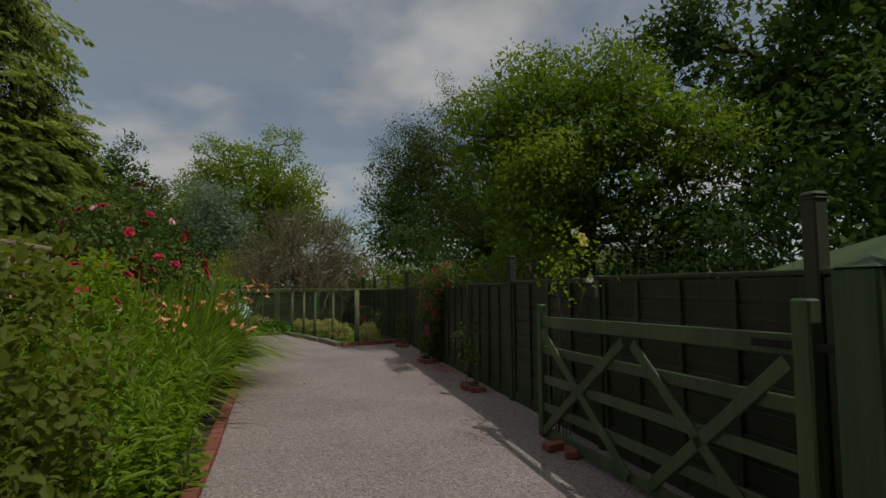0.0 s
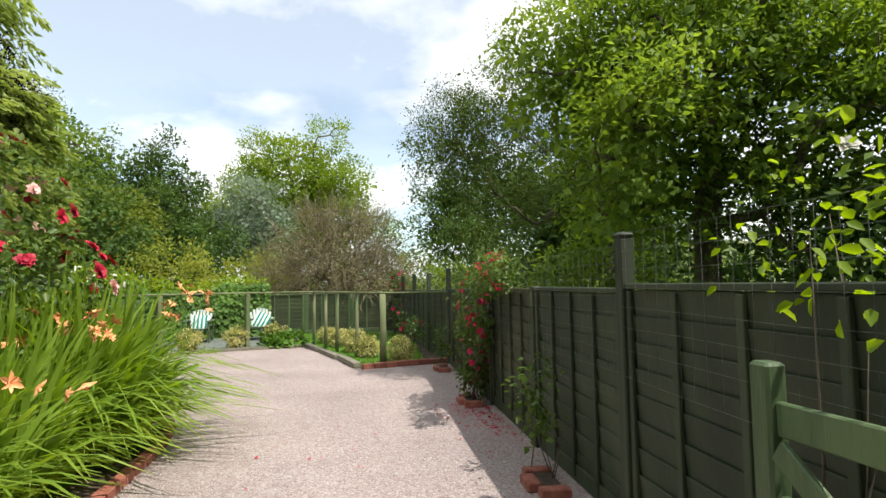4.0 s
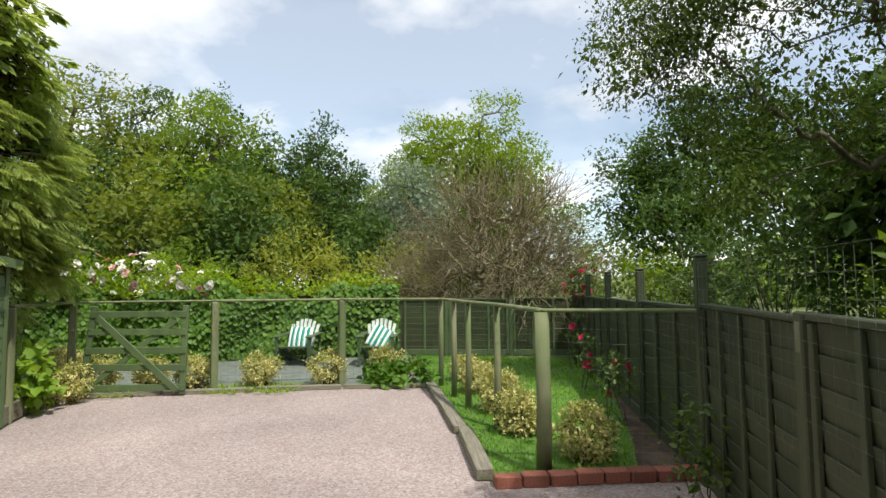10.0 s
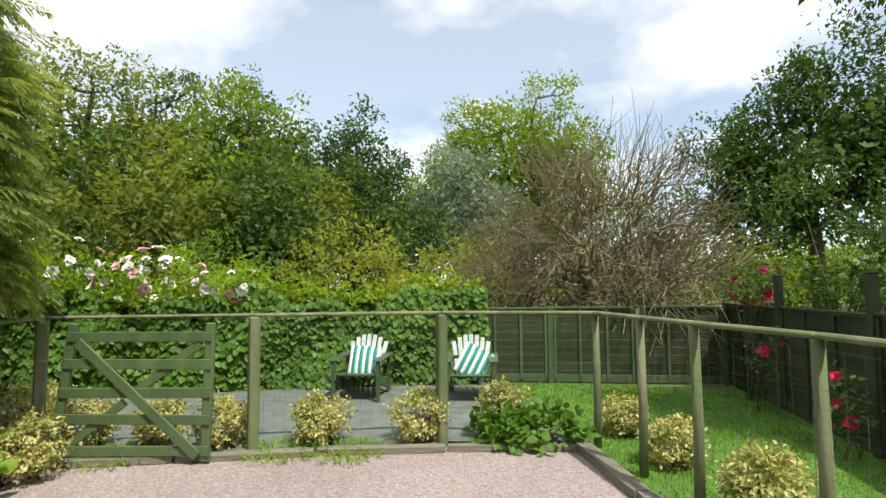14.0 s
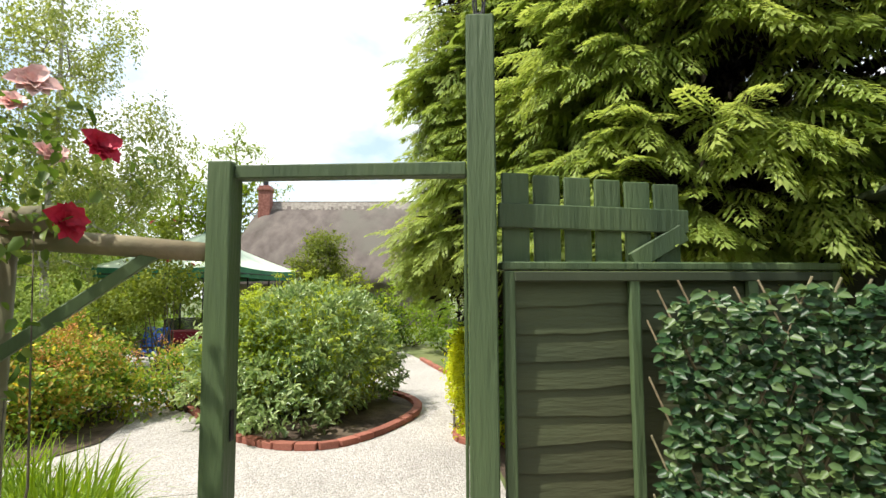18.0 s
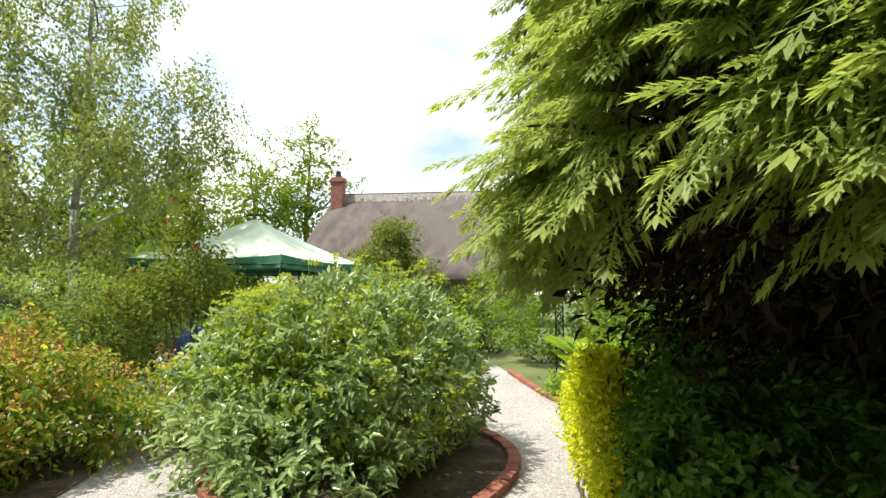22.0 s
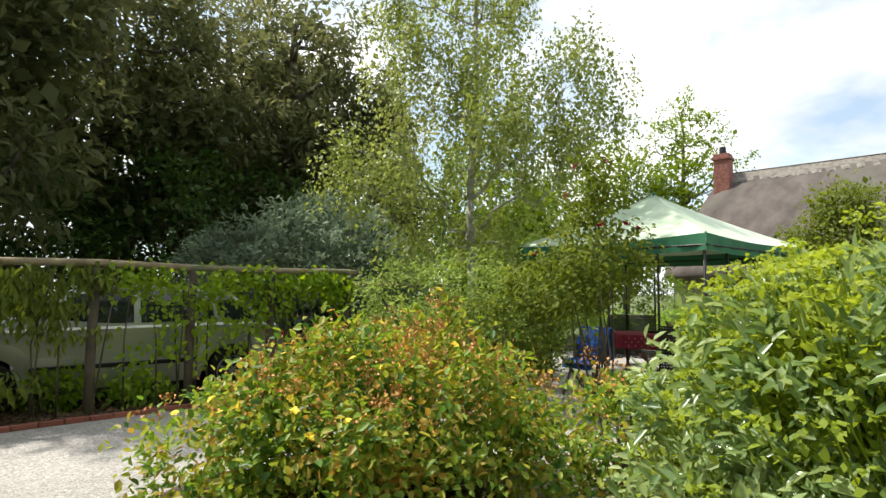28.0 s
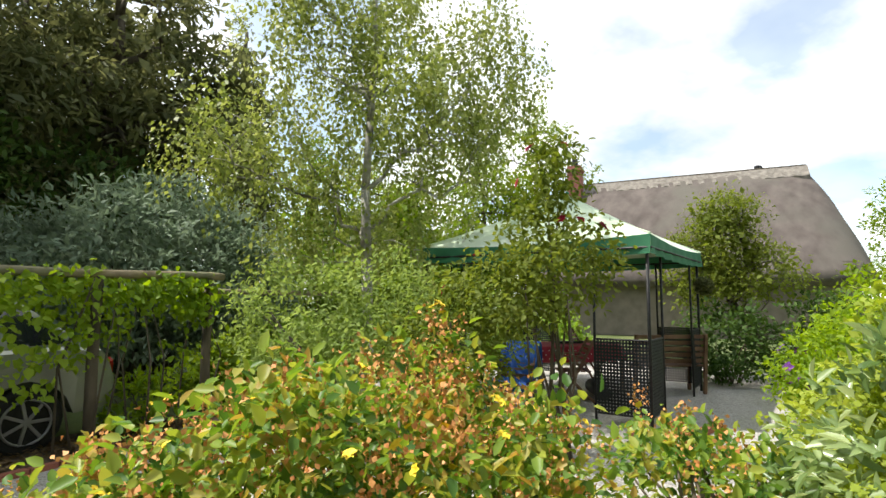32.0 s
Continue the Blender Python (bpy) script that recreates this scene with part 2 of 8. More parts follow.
surface("dark_mesh", (0.012, 0.014, 0.015), (0.025, 0.027, 0.028), 0.6, 20, 4, 0.0)
surface("wire", (0.10, 0.12, 0.10), (0.20, 0.215, 0.19), 0.55, 30, 3, 0.0, metal=0.4)
surface("red_cloth", (0.23, 0.018, 0.035), (0.32, 0.03, 0.05), 0.85, 12, 4, 0.2)
surface("blue_cloth", (0.012, 0.07, 0.34), (0.02, 0.11, 0.45), 0.7, 8, 4, 0.2)
surface("brown_slat", (0.11, 0.055, 0.03), (0.20, 0.11, 0.065), 0.6, 6, 6, 0.3, 30, (1, 1, 1), pieces=0.15)
surface("chair_slat", (0.40, 0.47, 0.42), (0.56, 0.62, 0.57), 0.6, 6, 5, 0.2, 30, pieces=0.06)
surface("white_stripe", (0.70, 0.74, 0.72), (0.80, 0.83, 0.81), 0.85, 20, 3, 0.2)
surface("green_stripe", (0.015, 0.24, 0.17), (0.025, 0.30, 0.22), 0.85, 20, 3, 0.2)
surface("deck", (0.10, 0.12, 0.10), (0.17, 0.19, 0.165), 0.85, 5, 6, 0.4)
surface("car_paint", (0.34, 0.36, 0.29), (0.38, 0.40, 0.32), 0.25, 2, 2, 0.0, metal=0.3, spec=0.6)
surface("rubber", (0.012, 0.012, 0.012), (0.022, 0.022, 0.022), 0.85, 20, 4, 0.2)
surface("alloy", (0.22, 0.22, 0.22), (0.30, 0.30, 0.30), 0.4, 9, 3, 0.0, metal=0.7)
surface("car_glass", (0.015, 0.02, 0.022), (0.02, 0.026, 0.028), 0.05, 3, 2, 0.0, spec=0.8)
surface("lamp_red", (0.35, 0.01, 0.01), (0.4, 0.015, 0.015), 0.2, 5, 2, 0.0)
surface("rose_red", (0.36, 0.006, 0.028), (0.55, 0.015, 0.05), 0.6, 30, 3, 0.0, pieces=0.25)
surface("rose_scarlet", (0.55, 0.012, 0.07), (0.74, 0.035, 0.13), 0.6, 30, 3, 0.0, pieces=0.2)
surface("rose_pink", (0.72, 0.36, 0.33), (0.82, 0.55, 0.48), 0.6, 30, 3, 0.0, pieces=0.12)
surface("rose_yellow", (0.80, 0.62, 0.08), (0.86, 0.74, 0.25), 0.6, 30, 3, 0.0, pieces=0.1)
surface("petal_white", (0.72, 0.70, 0.60), (0.82, 0.80, 0.72), 0.6, 30, 3, 0.0, pieces=0.1)
surface("petal_orange", (0.70, 0.24, 0.075), (0.84, 0.44, 0.20), 0.6, 30, 3, 0.0, pieces=0.15)
surface("petal_yellow", (0.80, 0.56, 0.02), (0.88, 0.70, 0.05), 0.6, 30, 3, 0.0, pieces=0.1)
surface("petal_purple", (0.14, 0.04, 0.24), (0.25, 0.09, 0.36), 0.6, 30, 3, 0.0, pieces=0.2)
surface("bud_orange", (0.52, 0.19, 0.05), (0.72, 0.38, 0.12), 0.6, 30, 3, 0.0)
gravel_mat("pink_gravel", [(0.25, 0.187, 0.172), (0.345, 0.277, 0.258), (0.425, 0.37, 0.35), (0.305, 0.215, 0.192), (0.49, 0.445, 0.425)], 62)
gravel_mat("pale_gravel", [(0.26, 0.24, 0.215), (0.39, 0.37, 0.335), (0.50, 0.475, 0.44), (0.33, 0.295, 0.26), (0.60, 0.575, 0.54)], 58)
surface("stone_pink", (0.32, 0.25, 0.235), (0.48, 0.41, 0.39), 0.85, 1.2, 2, 0.0)

leaf_mat("leaf_mid", [(0.075, 0.13, 0.02), (0.14, 0.225, 0.031), (0.245, 0.34, 0.055)], 0.5)
leaf_mat("leaf_hawthorn", [(0.036, 0.062, 0.012), (0.07, 0.112, 0.019), (0.13, 0.185, 0.034)], 0.32)
leaf_mat("leaf_bright", [(0.092, 0.156, 0.015), (0.162, 0.246, 0.025), (0.248, 0.33, 0.045)])
leaf_mat("leaf_dark", [(0.03, 0.064, 0.015), (0.058, 0.11, 0.022), (0.12, 0.19, 0.038)], 0.3)
leaf_mat("leaf_olive", [(0.082, 0.114, 0.018), (0.146, 0.192, 0.03), (0.238, 0.276, 0.057)])
leaf_mat("leaf_yellow_green", [(0.15, 0.185, 0.028), (0.24, 0.275, 0.045), (0.34, 0.365, 0.08)])
leaf_mat("leaf_grey", [(0.119, 0.174, 0.103), (0.19, 0.252, 0.16), (0.27, 0.336, 0.23)], 0.3)
leaf_mat("leaf_pale", [(0.14, 0.21, 0.045), (0.227, 0.312, 0.076), (0.335, 0.42, 0.14)])
leaf_mat("leaf_birch", [(0.17, 0.225, 0.045), (0.265, 0.32, 0.08), (0.40, 0.44, 0.16)], 0.45, 0.4, 0.35, 0.6, 0.7)
leaf_mat("leaf_conifer", [(0.14, 0.203, 0.05), (0.255, 0.335, 0.078), (0.395, 0.455, 0.125)], 0.48, 0.5, 0.35, 1.2, 0.35)
leaf_mat("leaf_conifer_dark", [(0.062, 0.078, 0.032), (0.12, 0.135, 0.055), (0.225, 0.23, 0.092)], 0.45, 0.7, 0.2, 0.5, 0.4)
# dead twig brown taken near black: the crown's inner shade is in the colour
leaf_mat("dead_growth_shade", [(0.010, 0.008, 0.005), (0.020, 0.015, 0.009), (0.036, 0.027, 0.015)], 0.03, 0.95, 0.1)
leaf_mat("leaf_bush", [(0.11, 0.185, 0.06), (0.225, 0.32, 0.11), (0.40, 0.48, 0.22)], 0.36, 0.3, 0.6, 1.5, 0.9)
leaf_mat("leaf_fennel", [(0.185, 0.26, 0.03), (0.31, 0.39, 0.052), (0.44, 0.50, 0.10)], 0.45)
leaf_mat("leaf_hypericum", [(0.065, 0.15, 0.028), (0.14, 0.25, 0.035), (0.25, 0.35, 0.05), (0.36, 0.40, 0.07), (0.42, 0.29, 0.065)], 0.42, 0.42, 0.3, 2.0, 0.95)
leaf_mat("leaf_gold", [(0.30, 0.38, 0.02), (0.52, 0.56, 0.03), (0.68, 0.68, 0.06)], 0.35, 0.5)
leaf_mat("leaf_variegated", [(0.20, 0.25, 0.05), (0.48, 0.46, 0.16), (0.70, 0.64, 0.32)], 0.3, 0.5, 0.2, 3.0, 0.9)
leaf_mat("leaf_ivy", [(0.054, 0.126, 0.015), (0.097, 0.204, 0.025), (0.168, 0.3, 0.045)], 0.34, 0.5, 0.3, 1.5)
leaf_mat("leaf_ivy_dark", [(0.02, 0.056, 0.02), (0.04, 0.095, 0.03), (0.12, 0.18, 0.055)], 0.2, 0.42, 0.4, 3.0, 0.9)
leaf_mat("leaf_rose", [(0.043, 0.09, 0.016), (0.092, 0.156, 0.027), (0.184, 0.24, 0.057)], 0.34, 0.45, 0.35, 2.0)
leaf_mat("blade", [(0.115, 0.205, 0.022), (0.195, 0.305, 0.034), (0.31, 0.415, 0.07)], 0.45, 0.45, 0.3, 1.5)
leaf_mat("lawn_blade", [(0.09, 0.225, 0.02), (0.145, 0.31, 0.03), (0.23, 0.41, 0.055)], 0.45)
leaf_mat("leaf_vine", [(0.125, 0.215, 0.02), (0.205, 0.32, 0.03), (0.335, 0.45, 0.06)], 0.55, 0.5)
leaf_mat("leaf_lime", [(0.135, 0.245, 0.028), (0.215, 0.345, 0.045), (0.32, 0.44, 0.085)], 0.45, 0.5)
leaf_mat("litter", [(0.072, 0.048, 0.024), (0.144, 0.096, 0.046), (0.24, 0.168, 0.092)], 0.05, 0.9)

# ---------------------------------------------------------------- mesh tools


class Shape:
    """Collects vertices and faces of one mesh."""

    def __init__(self):
        self.v, self.f, self.n = [], [], 0

    def add(self, v, f):
        self.v.append(np.asarray(v, float).reshape(-1, 3))
        self.f += [tuple(i + self.n for i in q) for q in f]
        self.n += len(self.v[-1])
        return self

    def bar(self, p, q, w, h, chamfer=0.006, up=(0, 0, 1)):
        """A chamfered bar from p to q; w across, h along the up direction."""
        p, q = np.array(p, float), np.array(q, float)
        d = q - p
        length = np.linalg.norm(d)
        d = d / length
        up = np.array(up, float)
        if abs(d @ up) > 0.95:
            up = np.array((0, 1.0, 0)) if abs(d[1]) < 0.9 else np.array((1.0, 0, 0))
        s = np.cross(d, up); s /= np.linalg.norm(s)
        u = np.cross(s, d)
        c = min(chamfer, w / 3, h / 3)

        def ring(at, inset):
            a, b = w / 2 - inset, h / 2 - inset
            k = max(c - inset * 0.5, 0.0005)
            pts = [(a, -b + k), (a, b - k), (a - k, b), (-a + k, b), (-a, b - k), (-a, -b + k), (-a + k, -b), (a - k, -b)]
            return [p + d * at + s * x + u * y for x, y in pts]
        v = ring(0, c) + ring(c, 0) + ring(length - c, 0) + ring(length, c)
        f = [tuple(range(7, -1, -1)), tuple(range(24, 32))]
        for k in range(3):
            for i in range(8):
                j = (i + 1) % 8
                f.append((8 * k + i, 8 * k + j, 8 * k + 8 + j, 8 * k + 8 + i))
        return self.add(v, f)

    def tube(self, pts, radii, n=6):
        pts = np.array(pts, float)
        radii = np.broadcast_to(radii, (len(pts),)) if np.ndim(radii) == 0 else np.array(radii)
        d = np.gradient(pts, axis=0)
        d /= np.linalg.norm(d, axis=1)[:, None] + 1e-9
        ref = np.array((0.0, 0, 1)) if abs(d[0][2]) < 0.8 else np.array((1.0, 0, 0))
        s = np.cross(d, ref); s /= np.linalg.norm(s, axis=1)[:, None] + 1e-9
        u = np.cross(s, d)
        a = np.arange(n) * 2 * math.pi / n
        v = pts[:, None] + radii[:, None, None] * (np.cos(a)[None, :, None] * s[:, None] + np.sin(a)[None, :, None] * u[:, None])
        f = [tuple(range(n - 1, -1, -1)), tuple(range(n * (len(pts) - 1), n * len(pts)))]
        for k in range(len(pts) - 1):
            for i in range(n):
                j = (i + 1) % n
                f.append((n * k + i, n * k + j, n * k + n + j, n * k + n + i))
        return self.add(v.reshape(-1, 3), f)

    def mesh(self, name, smooth=False):
        me = bpy.data.meshes.new(name)
        me.from_pydata([tuple(x) for x in np.concatenate(self.v)], [], self.f)
        if smooth:
            me.polygons.foreach_set("use_smooth", [True] * len(me.polygons))
        me.update()
        return me


def quad_mesh(name, v, f, smooth=False):
    """A mesh of quads alone, from arrays."""
    me = bpy.data.meshes.new(name)
    v, f = np.ascontiguousarray(v, np.float32).reshape(-1, 3), np.ascontiguousarray(f, np.int32).reshape(-1, 4)
    me.vertices.add(len(v)); me.vertices.foreach_set("co", v.ravel())
    me.loops.add(f.size); me.loops.foreach_set("vertex_index", f.ravel())
    me.polygons.add(len(f)); me.polygons.foreach_set("loop_start", np.arange(0, f.size, 4, dtype=np.int32))
    if smooth:
        me.polygons.foreach_set("use_smooth", np.ones(len(f), bool))
    me.update(calc_edges=True)
    return me


def thing(name, label, category, at=(0, 0, 0), group="", kind="", rz=0.0):
    e = new(name)
    e.matrix_world = pose(*at, 0, 0, rz)
    e.empty_display_size = 0.1
    return tagged(e, label, category, group, kind)


def part(name, shape, material, parent, label="", smooth=False, kind=""):
    """Links a shape or mesh as one object under parent, in the parent's own space."""
    me = shape.mesh(name, smooth) if isinstance(shape, Shape) else shape
    if not me.materials:
        me.materials.append(MATS[material])
    ob = new(name, me)
    ob.parent = parent
    return tagged(ob, label, kind=kind)


def solid(name, shape, material, label, category, kind="", group="", smooth=False):
    me = shape.mesh(name, smooth) if isinstance(shape, Shape) else shape
    if not me.materials:
        me.materials.append(MATS[material])
    return tagged(new(name, me), label, category, group, kind)


def unit(a):
    return a / (np.linalg.norm(a, axis=-1, keepdims=True) + 1e-9)


def leaves(rng, pos, axis, up, size, width=0.5, fold=0.12, full=False):
    """Folded leaf blades: arrays of vertices and quads. full: rounder, of two quads."""
    n = len(pos)
    axis, up = unit(axis), unit(up)
    side = unit(np.cross(axis, up))
    nor = np.cross(side, axis)
    L = np.broadcast_to(size, (n,)).reshape(-1, 1) * rng.uniform(0.7, 1.25, (n, 1))
    W = L * width * 0.5
    if not full:
        v = np.stack([pos, pos + axis * L * 0.45 + side * W + nor * L * fold, pos + axis * L, pos + axis * L * 0.45 - side * W + nor * L * fold], 1)
        return v.reshape(-1, 3), np.arange(4 * n).reshape(-1, 4)
    up_ = nor * L * fold
    v = np.stack([pos, pos + axis * L * 0.28 + side * W + up_, pos + axis * L * 0.68 + side * W * 0.8 + up_ * 0.7, pos + axis * L - nor * L * fold * 0.8,
                  pos + axis * L * 0.68 - side * W * 0.8 + up_ * 0.7, pos + axis * L * 0.28 - side * W + up_], 1)
    b = np.arange(n)[:, None] * 6
    f = np.concatenate([b + np.array([[0, 1, 2, 3]]), b + np.array([[0, 3, 4, 5]])], 0)
    return v.reshape(-1, 3), f


def merge(parts):
    vs, fs, k = [], [], 0
    for v, f in parts:
        vs.append(v); fs.append(f + k); k += len(v)
    return np.concatenate(vs), np.concatenate(fs)


def lobes_points(rng, lobes, n, shell=0.5, sub=0):
    """n places in a set of ellipsoids, more of them towards the skin, and the way out. sub: boughs, each a smaller mass of its own on the skin."""
    lob = np.array(lobes, float)
    if sub:
        p, o = lobes_points(rng, lobes, sub, 0.72)
        r = lob[:, 3:6].min(1).mean() * rng.uniform(0.26, 0.5, (sub, 1))
        lob = np.concatenate([np.concatenate([p - o * r * 0.35, r, r, r * 0.8], 1), np.concatenate([lob[:, :3], lob[:, 3:] * 0.72], 1)])
    vol = lob[:, 3] * lob[:, 4] * lob[:, 5]
    pick = rng.choice(len(lob), n, p=vol ** 0.66 / (vol ** 0.66).sum())
    d = unit(rng.normal(size=(n, 3)) + (np.array((0, 0, 0.45)) if sub else 0))
    r = rng.uniform(shell ** 3, 1, (n, 1)) ** (1 / 3)
    p = lob[pick, :3] + d * r * lob[pick, 3:6]
    out = unit(d / lob[pick, 3:6] * lob[pick, 3:6].mean(1, keepdims=True))
    return p, out


def cloud(rng, centers, outs, per, spread, size, width=0.5, droop=0.2, full=False, flat=0.7, fold=0.12, wild=0.7):
    n = len(centers) * per
    c, o = np.repeat(centers, per, 0), np.repeat(outs, per, 0)
    g = unit(rng.normal(size=(n, 3))) * rng.uniform(0, 1, (n, 1)) ** 0.5 * spread * 1.7
    g[:, 2] *= flat
    axis = o * 0.55 + rng.normal(size=(n, 3)) * wild
    axis[:, 2] -= droop
    up = o * 0.5 + np.array((0, 0, 0.8)) + rng.normal(size=(n, 3)) * 0.4
    return leaves(rng, c + g, axis, up, size, width, fold, full)


def skeleton_wood(rng, base, height, centers, r0, lean=(0, 0), sides=5, wiggle=0.06, thin=0.5):
    """A trunk and the limbs that reach the clumps: each joins the nearest wood inside it."""
    k = 9
    z = np.linspace(0, 1, k)
    trunk = np.array(base, float) + np.stack([lean[0] * z ** 1.5 + np.cumsum(rng.normal(size=k) * wiggle) * z, lean[1] * z ** 1.5 + np.cumsum(rng.normal(size=k) * wiggle) * z, height * z], 1)
    nodes, par = list(trunk), [-1] + list(range(k - 1))
    axis = trunk.mean(0)
    order = np.argsort(((centers[:, :2] - axis[:2]) ** 2).sum(1))
    for i in order:
        c = centers[i]
        arr = np.array(nodes)
        d = ((arr - c) ** 2).sum(1) + 2.0 * np.maximum(0, arr[:, 2] - c[2] + 0.2) ** 2
        j = int(np.argmin(d))
        mid = (arr[j] + c) / 2 + rng.normal(size=3) * 0.08 * math.sqrt(d[j]) + np.array((0, 0, -0.05 * math.sqrt(d[j])))
        nodes += [mid, c]
        par += [j, len(nodes) - 2]
    cnt = np.ones(len(nodes))
    for i in range(len(nodes) - 1, 0, -1):
        cnt[par[i]] += cnt[i]
    rad = r0 * (cnt / cnt[0]) ** thin
    rad[:k] = np.maximum(rad[:k], r0 * np.linspace(1, 0.3, k))
    rad[0] *= 1.25
    s = Shape()
    for i in range(1, len(nodes)):
        j = par[i]
        s.tube([nodes[j], nodes[i]], [min(rad[j], rad[i] * 1.5), rad[i]], sides if rad[i] > 0.02 else 3)
    return s


def tree(name, label, at, lobes, clumps, per, spread, size, leaf, trunk_h, r0, seed, bark="bark", droop=0.2, width=0.5, shell=0.5, flat=0.7, lean=(0, 0), group="", full=False, category="tree", wood=160, wild=0.7, sub=30, core=0.5):
    """A tree: trunk with limbs, and a crown of leaves in clumps. lobes: ellipsoids, relative to its foot."""
    rng = np.random.default_rng(seed)
    e = thing(name, label, category, at, group)
    c, o = lobes_points(rng, lobes, clumps, shell, sub)
    w = c[rng.choice(len(c), min(wood, len(c)), replace=False)] * np.array((0.93, 0.93, 0.97))
    part("trunk", skeleton_wood(rng, (0, 0, -0.1), trunk_h, w, r0, lean), bark, e, smooth=True)
    parts = [cloud(rng, c, o, per, spread, size, width, droop, full, flat, wild=wild)]
    if core:
        ci, oi = lobes_points(rng, [(a, b, z, x * 0.68, y * 0.68, h * 0.72) for a, b, z, x, y, h in lobes], int(clumps * core), 0.3)
        parts.append(cloud(rng, ci, oi, max(6, per // 3), spread * 1.4, min(size * 1.7, 0.3), 0.7, droop))
    part("crown", quad_mesh("crown", *merge(parts)), leaf, e)
    return e


def bush(name, label, at, lobes, clumps, per, spread, size, leaf, seed, stems=14, droop=0.1, width=0.5, full=False, shell=0.45, category="shrub", group="", bark="bark", stem_r=0.02, flat=0.8, wild=0.7, fold=0.12):
    rng = np.random.default_rng(seed)
    e = thing(name, label, category, at, group)
    c, o = lobes_points(rng, lobes, clumps, shell)
    keep = c[:, 2] > 0.04
    c, o = c[keep], o[keep]
    for i in range(stems):
        q = c[rng.integers(len(c))] * np.array((0.85, 0.85, 0.9))
        a = rng.uniform(0, 6.28)
        b = np.array((0.12 * math.cos(a), 0.12 * math.sin(a), -0.05))
        m = (b + q) / 2 + rng.normal(size=3) * 0.06
        part("stem", Shape().tube([b, m, q], [stem_r, stem_r * 0.7, stem_r * 0.3], 5), bark, e, smooth=True)
    v, f = cloud(rng, c, o, per, spread, size, width, droop, full, flat, fold, wild)
    v[:, 2] = np.maximum(v[:, 2], 0.012)
    part("foliage", quad_mesh("foliage", v, f), leaf, e)
    return e


def blossom(petals=12, layers=3, r=0.05, cup=0.6, seed=0, pointed=False):
    """One flower head of cupped petals."""
    rng = np.random.default_rng(seed)
    ps = []
    for k in range(layers):
        n = max(4, petals - 3 * k)
        a = np.arange(n) * 6.283 / n + k * 0.5
        tilt = cup * (0.35 + 0.5 * k)
        ax = np.stack([np.cos(a) * math.cos(tilt), np.sin(a) * math.cos(tilt), np.full(n, math.sin(tilt))], 1)
        up = np.stack([-np.cos(a) * math.sin(tilt), -np.sin(a) * math.sin(tilt), np.full(n, math.cos(tilt))], 1)
        ps.append(leaves(rng, np.zeros((n, 3)) + ax * r * 0.1, ax, up, r * (1 - 0.2 * k), 0.45 if pointed else 0.85, 0.15, True))
    v, f = merge(ps)
    f = np.where(f % 6 == 0, 0, f)
    v[0] = 0
    return quad_mesh("bloom", v, f, True)


def scatter_blooms(parent, me_list, pts, outs, rng, lo=0.8, hi=1.3, name="bloom"):
    for p, o in zip(pts, outs):
        ob = new(name, me_list[rng.integers(len(me_list))])
        ob.parent = parent
        q = Vector(o).to_track_quat("Z", "Y").to_matrix().to_4x4()
        ob.matrix_local = Matrix.Translation(p) @ q @ Matrix.Rotation(rng.uniform(0, 6.28), 4, "Z") @ Matrix.Scale(rng.uniform(lo, hi), 4)


def flower(material, **kw):
    me = blossom(**kw)
    me.materials.append(MATS[material])
    return me


def strip(rng, pts, length, width, lean, n=5):
    """Arching blades of grass from pts: lean is each one's sideways throw (x, y)."""
    k = len(pts)
    t = np.linspace(0, 1, n)[None, :, None]
    L = np.broadcast_to(length, (k,)).reshape(-1, 1, 1)
    ln = lean[:, None, :]
    xy = ln * t ** 1.8
    z = L * (t - 0.56 * t ** 2.3 * np.minimum(1.3, np.linalg.norm(ln, axis=2, keepdims=True) / (L * 0.45)))
    c = pts[:, None, :] + np.concatenate([xy, z], 2)
    a = rng.uniform(0, 6.28, k)
    s = np.stack([np.cos(a), np.sin(a), np.zeros(k)], 1)[:, None, :]
    w = width * (1 - t ** 2.2 * 0.93) * (0.6 + 0.8 * np.minimum(t * 3, 1))
    v = np.stack([c - s * w / 2, c + s * w / 2], 2).reshape(k, 2 * n, 3)
    b = (np.arange(k) * 2 * n)[:, None, None]
    q = (np.arange(n - 1) * 2)[None, :, None] + np.array([0, 1, 3, 2])[None, None, :]
    return v.reshape(-1, 3), (b + q).reshape(-1, 4)


def sheet(name, pts, z, material, label, category, kind="structure"):
    bm = bmesh.new()
    f = bm.faces.new([bm.verts.new((x, y, z)) for x, y in pts])
    if f.normal.z < 0:
        f.normal_flip()
    bmesh.ops.triangulate(bm, faces=[f])
    me = bpy.data.meshes.new(name)
    bm.to_mesh(me); bm.free()
    me.materials.append(MATS[material])
    return tagged(new(name, me), label, category, kind=kind)


def inside(pts, poly):
    x, y = pts[:, 0], pts[:, 1]
    r = np.zeros(len(pts), bool)
    for (x0, y0), (x1, y1) in zip(poly, poly[1:] + poly[:1]):
        r ^= ((y0 > y) != (y1 > y)) & (x < (x1 - x0) * (y - y0) / (y1 - y0 + 1e-12) + x0)
    return r


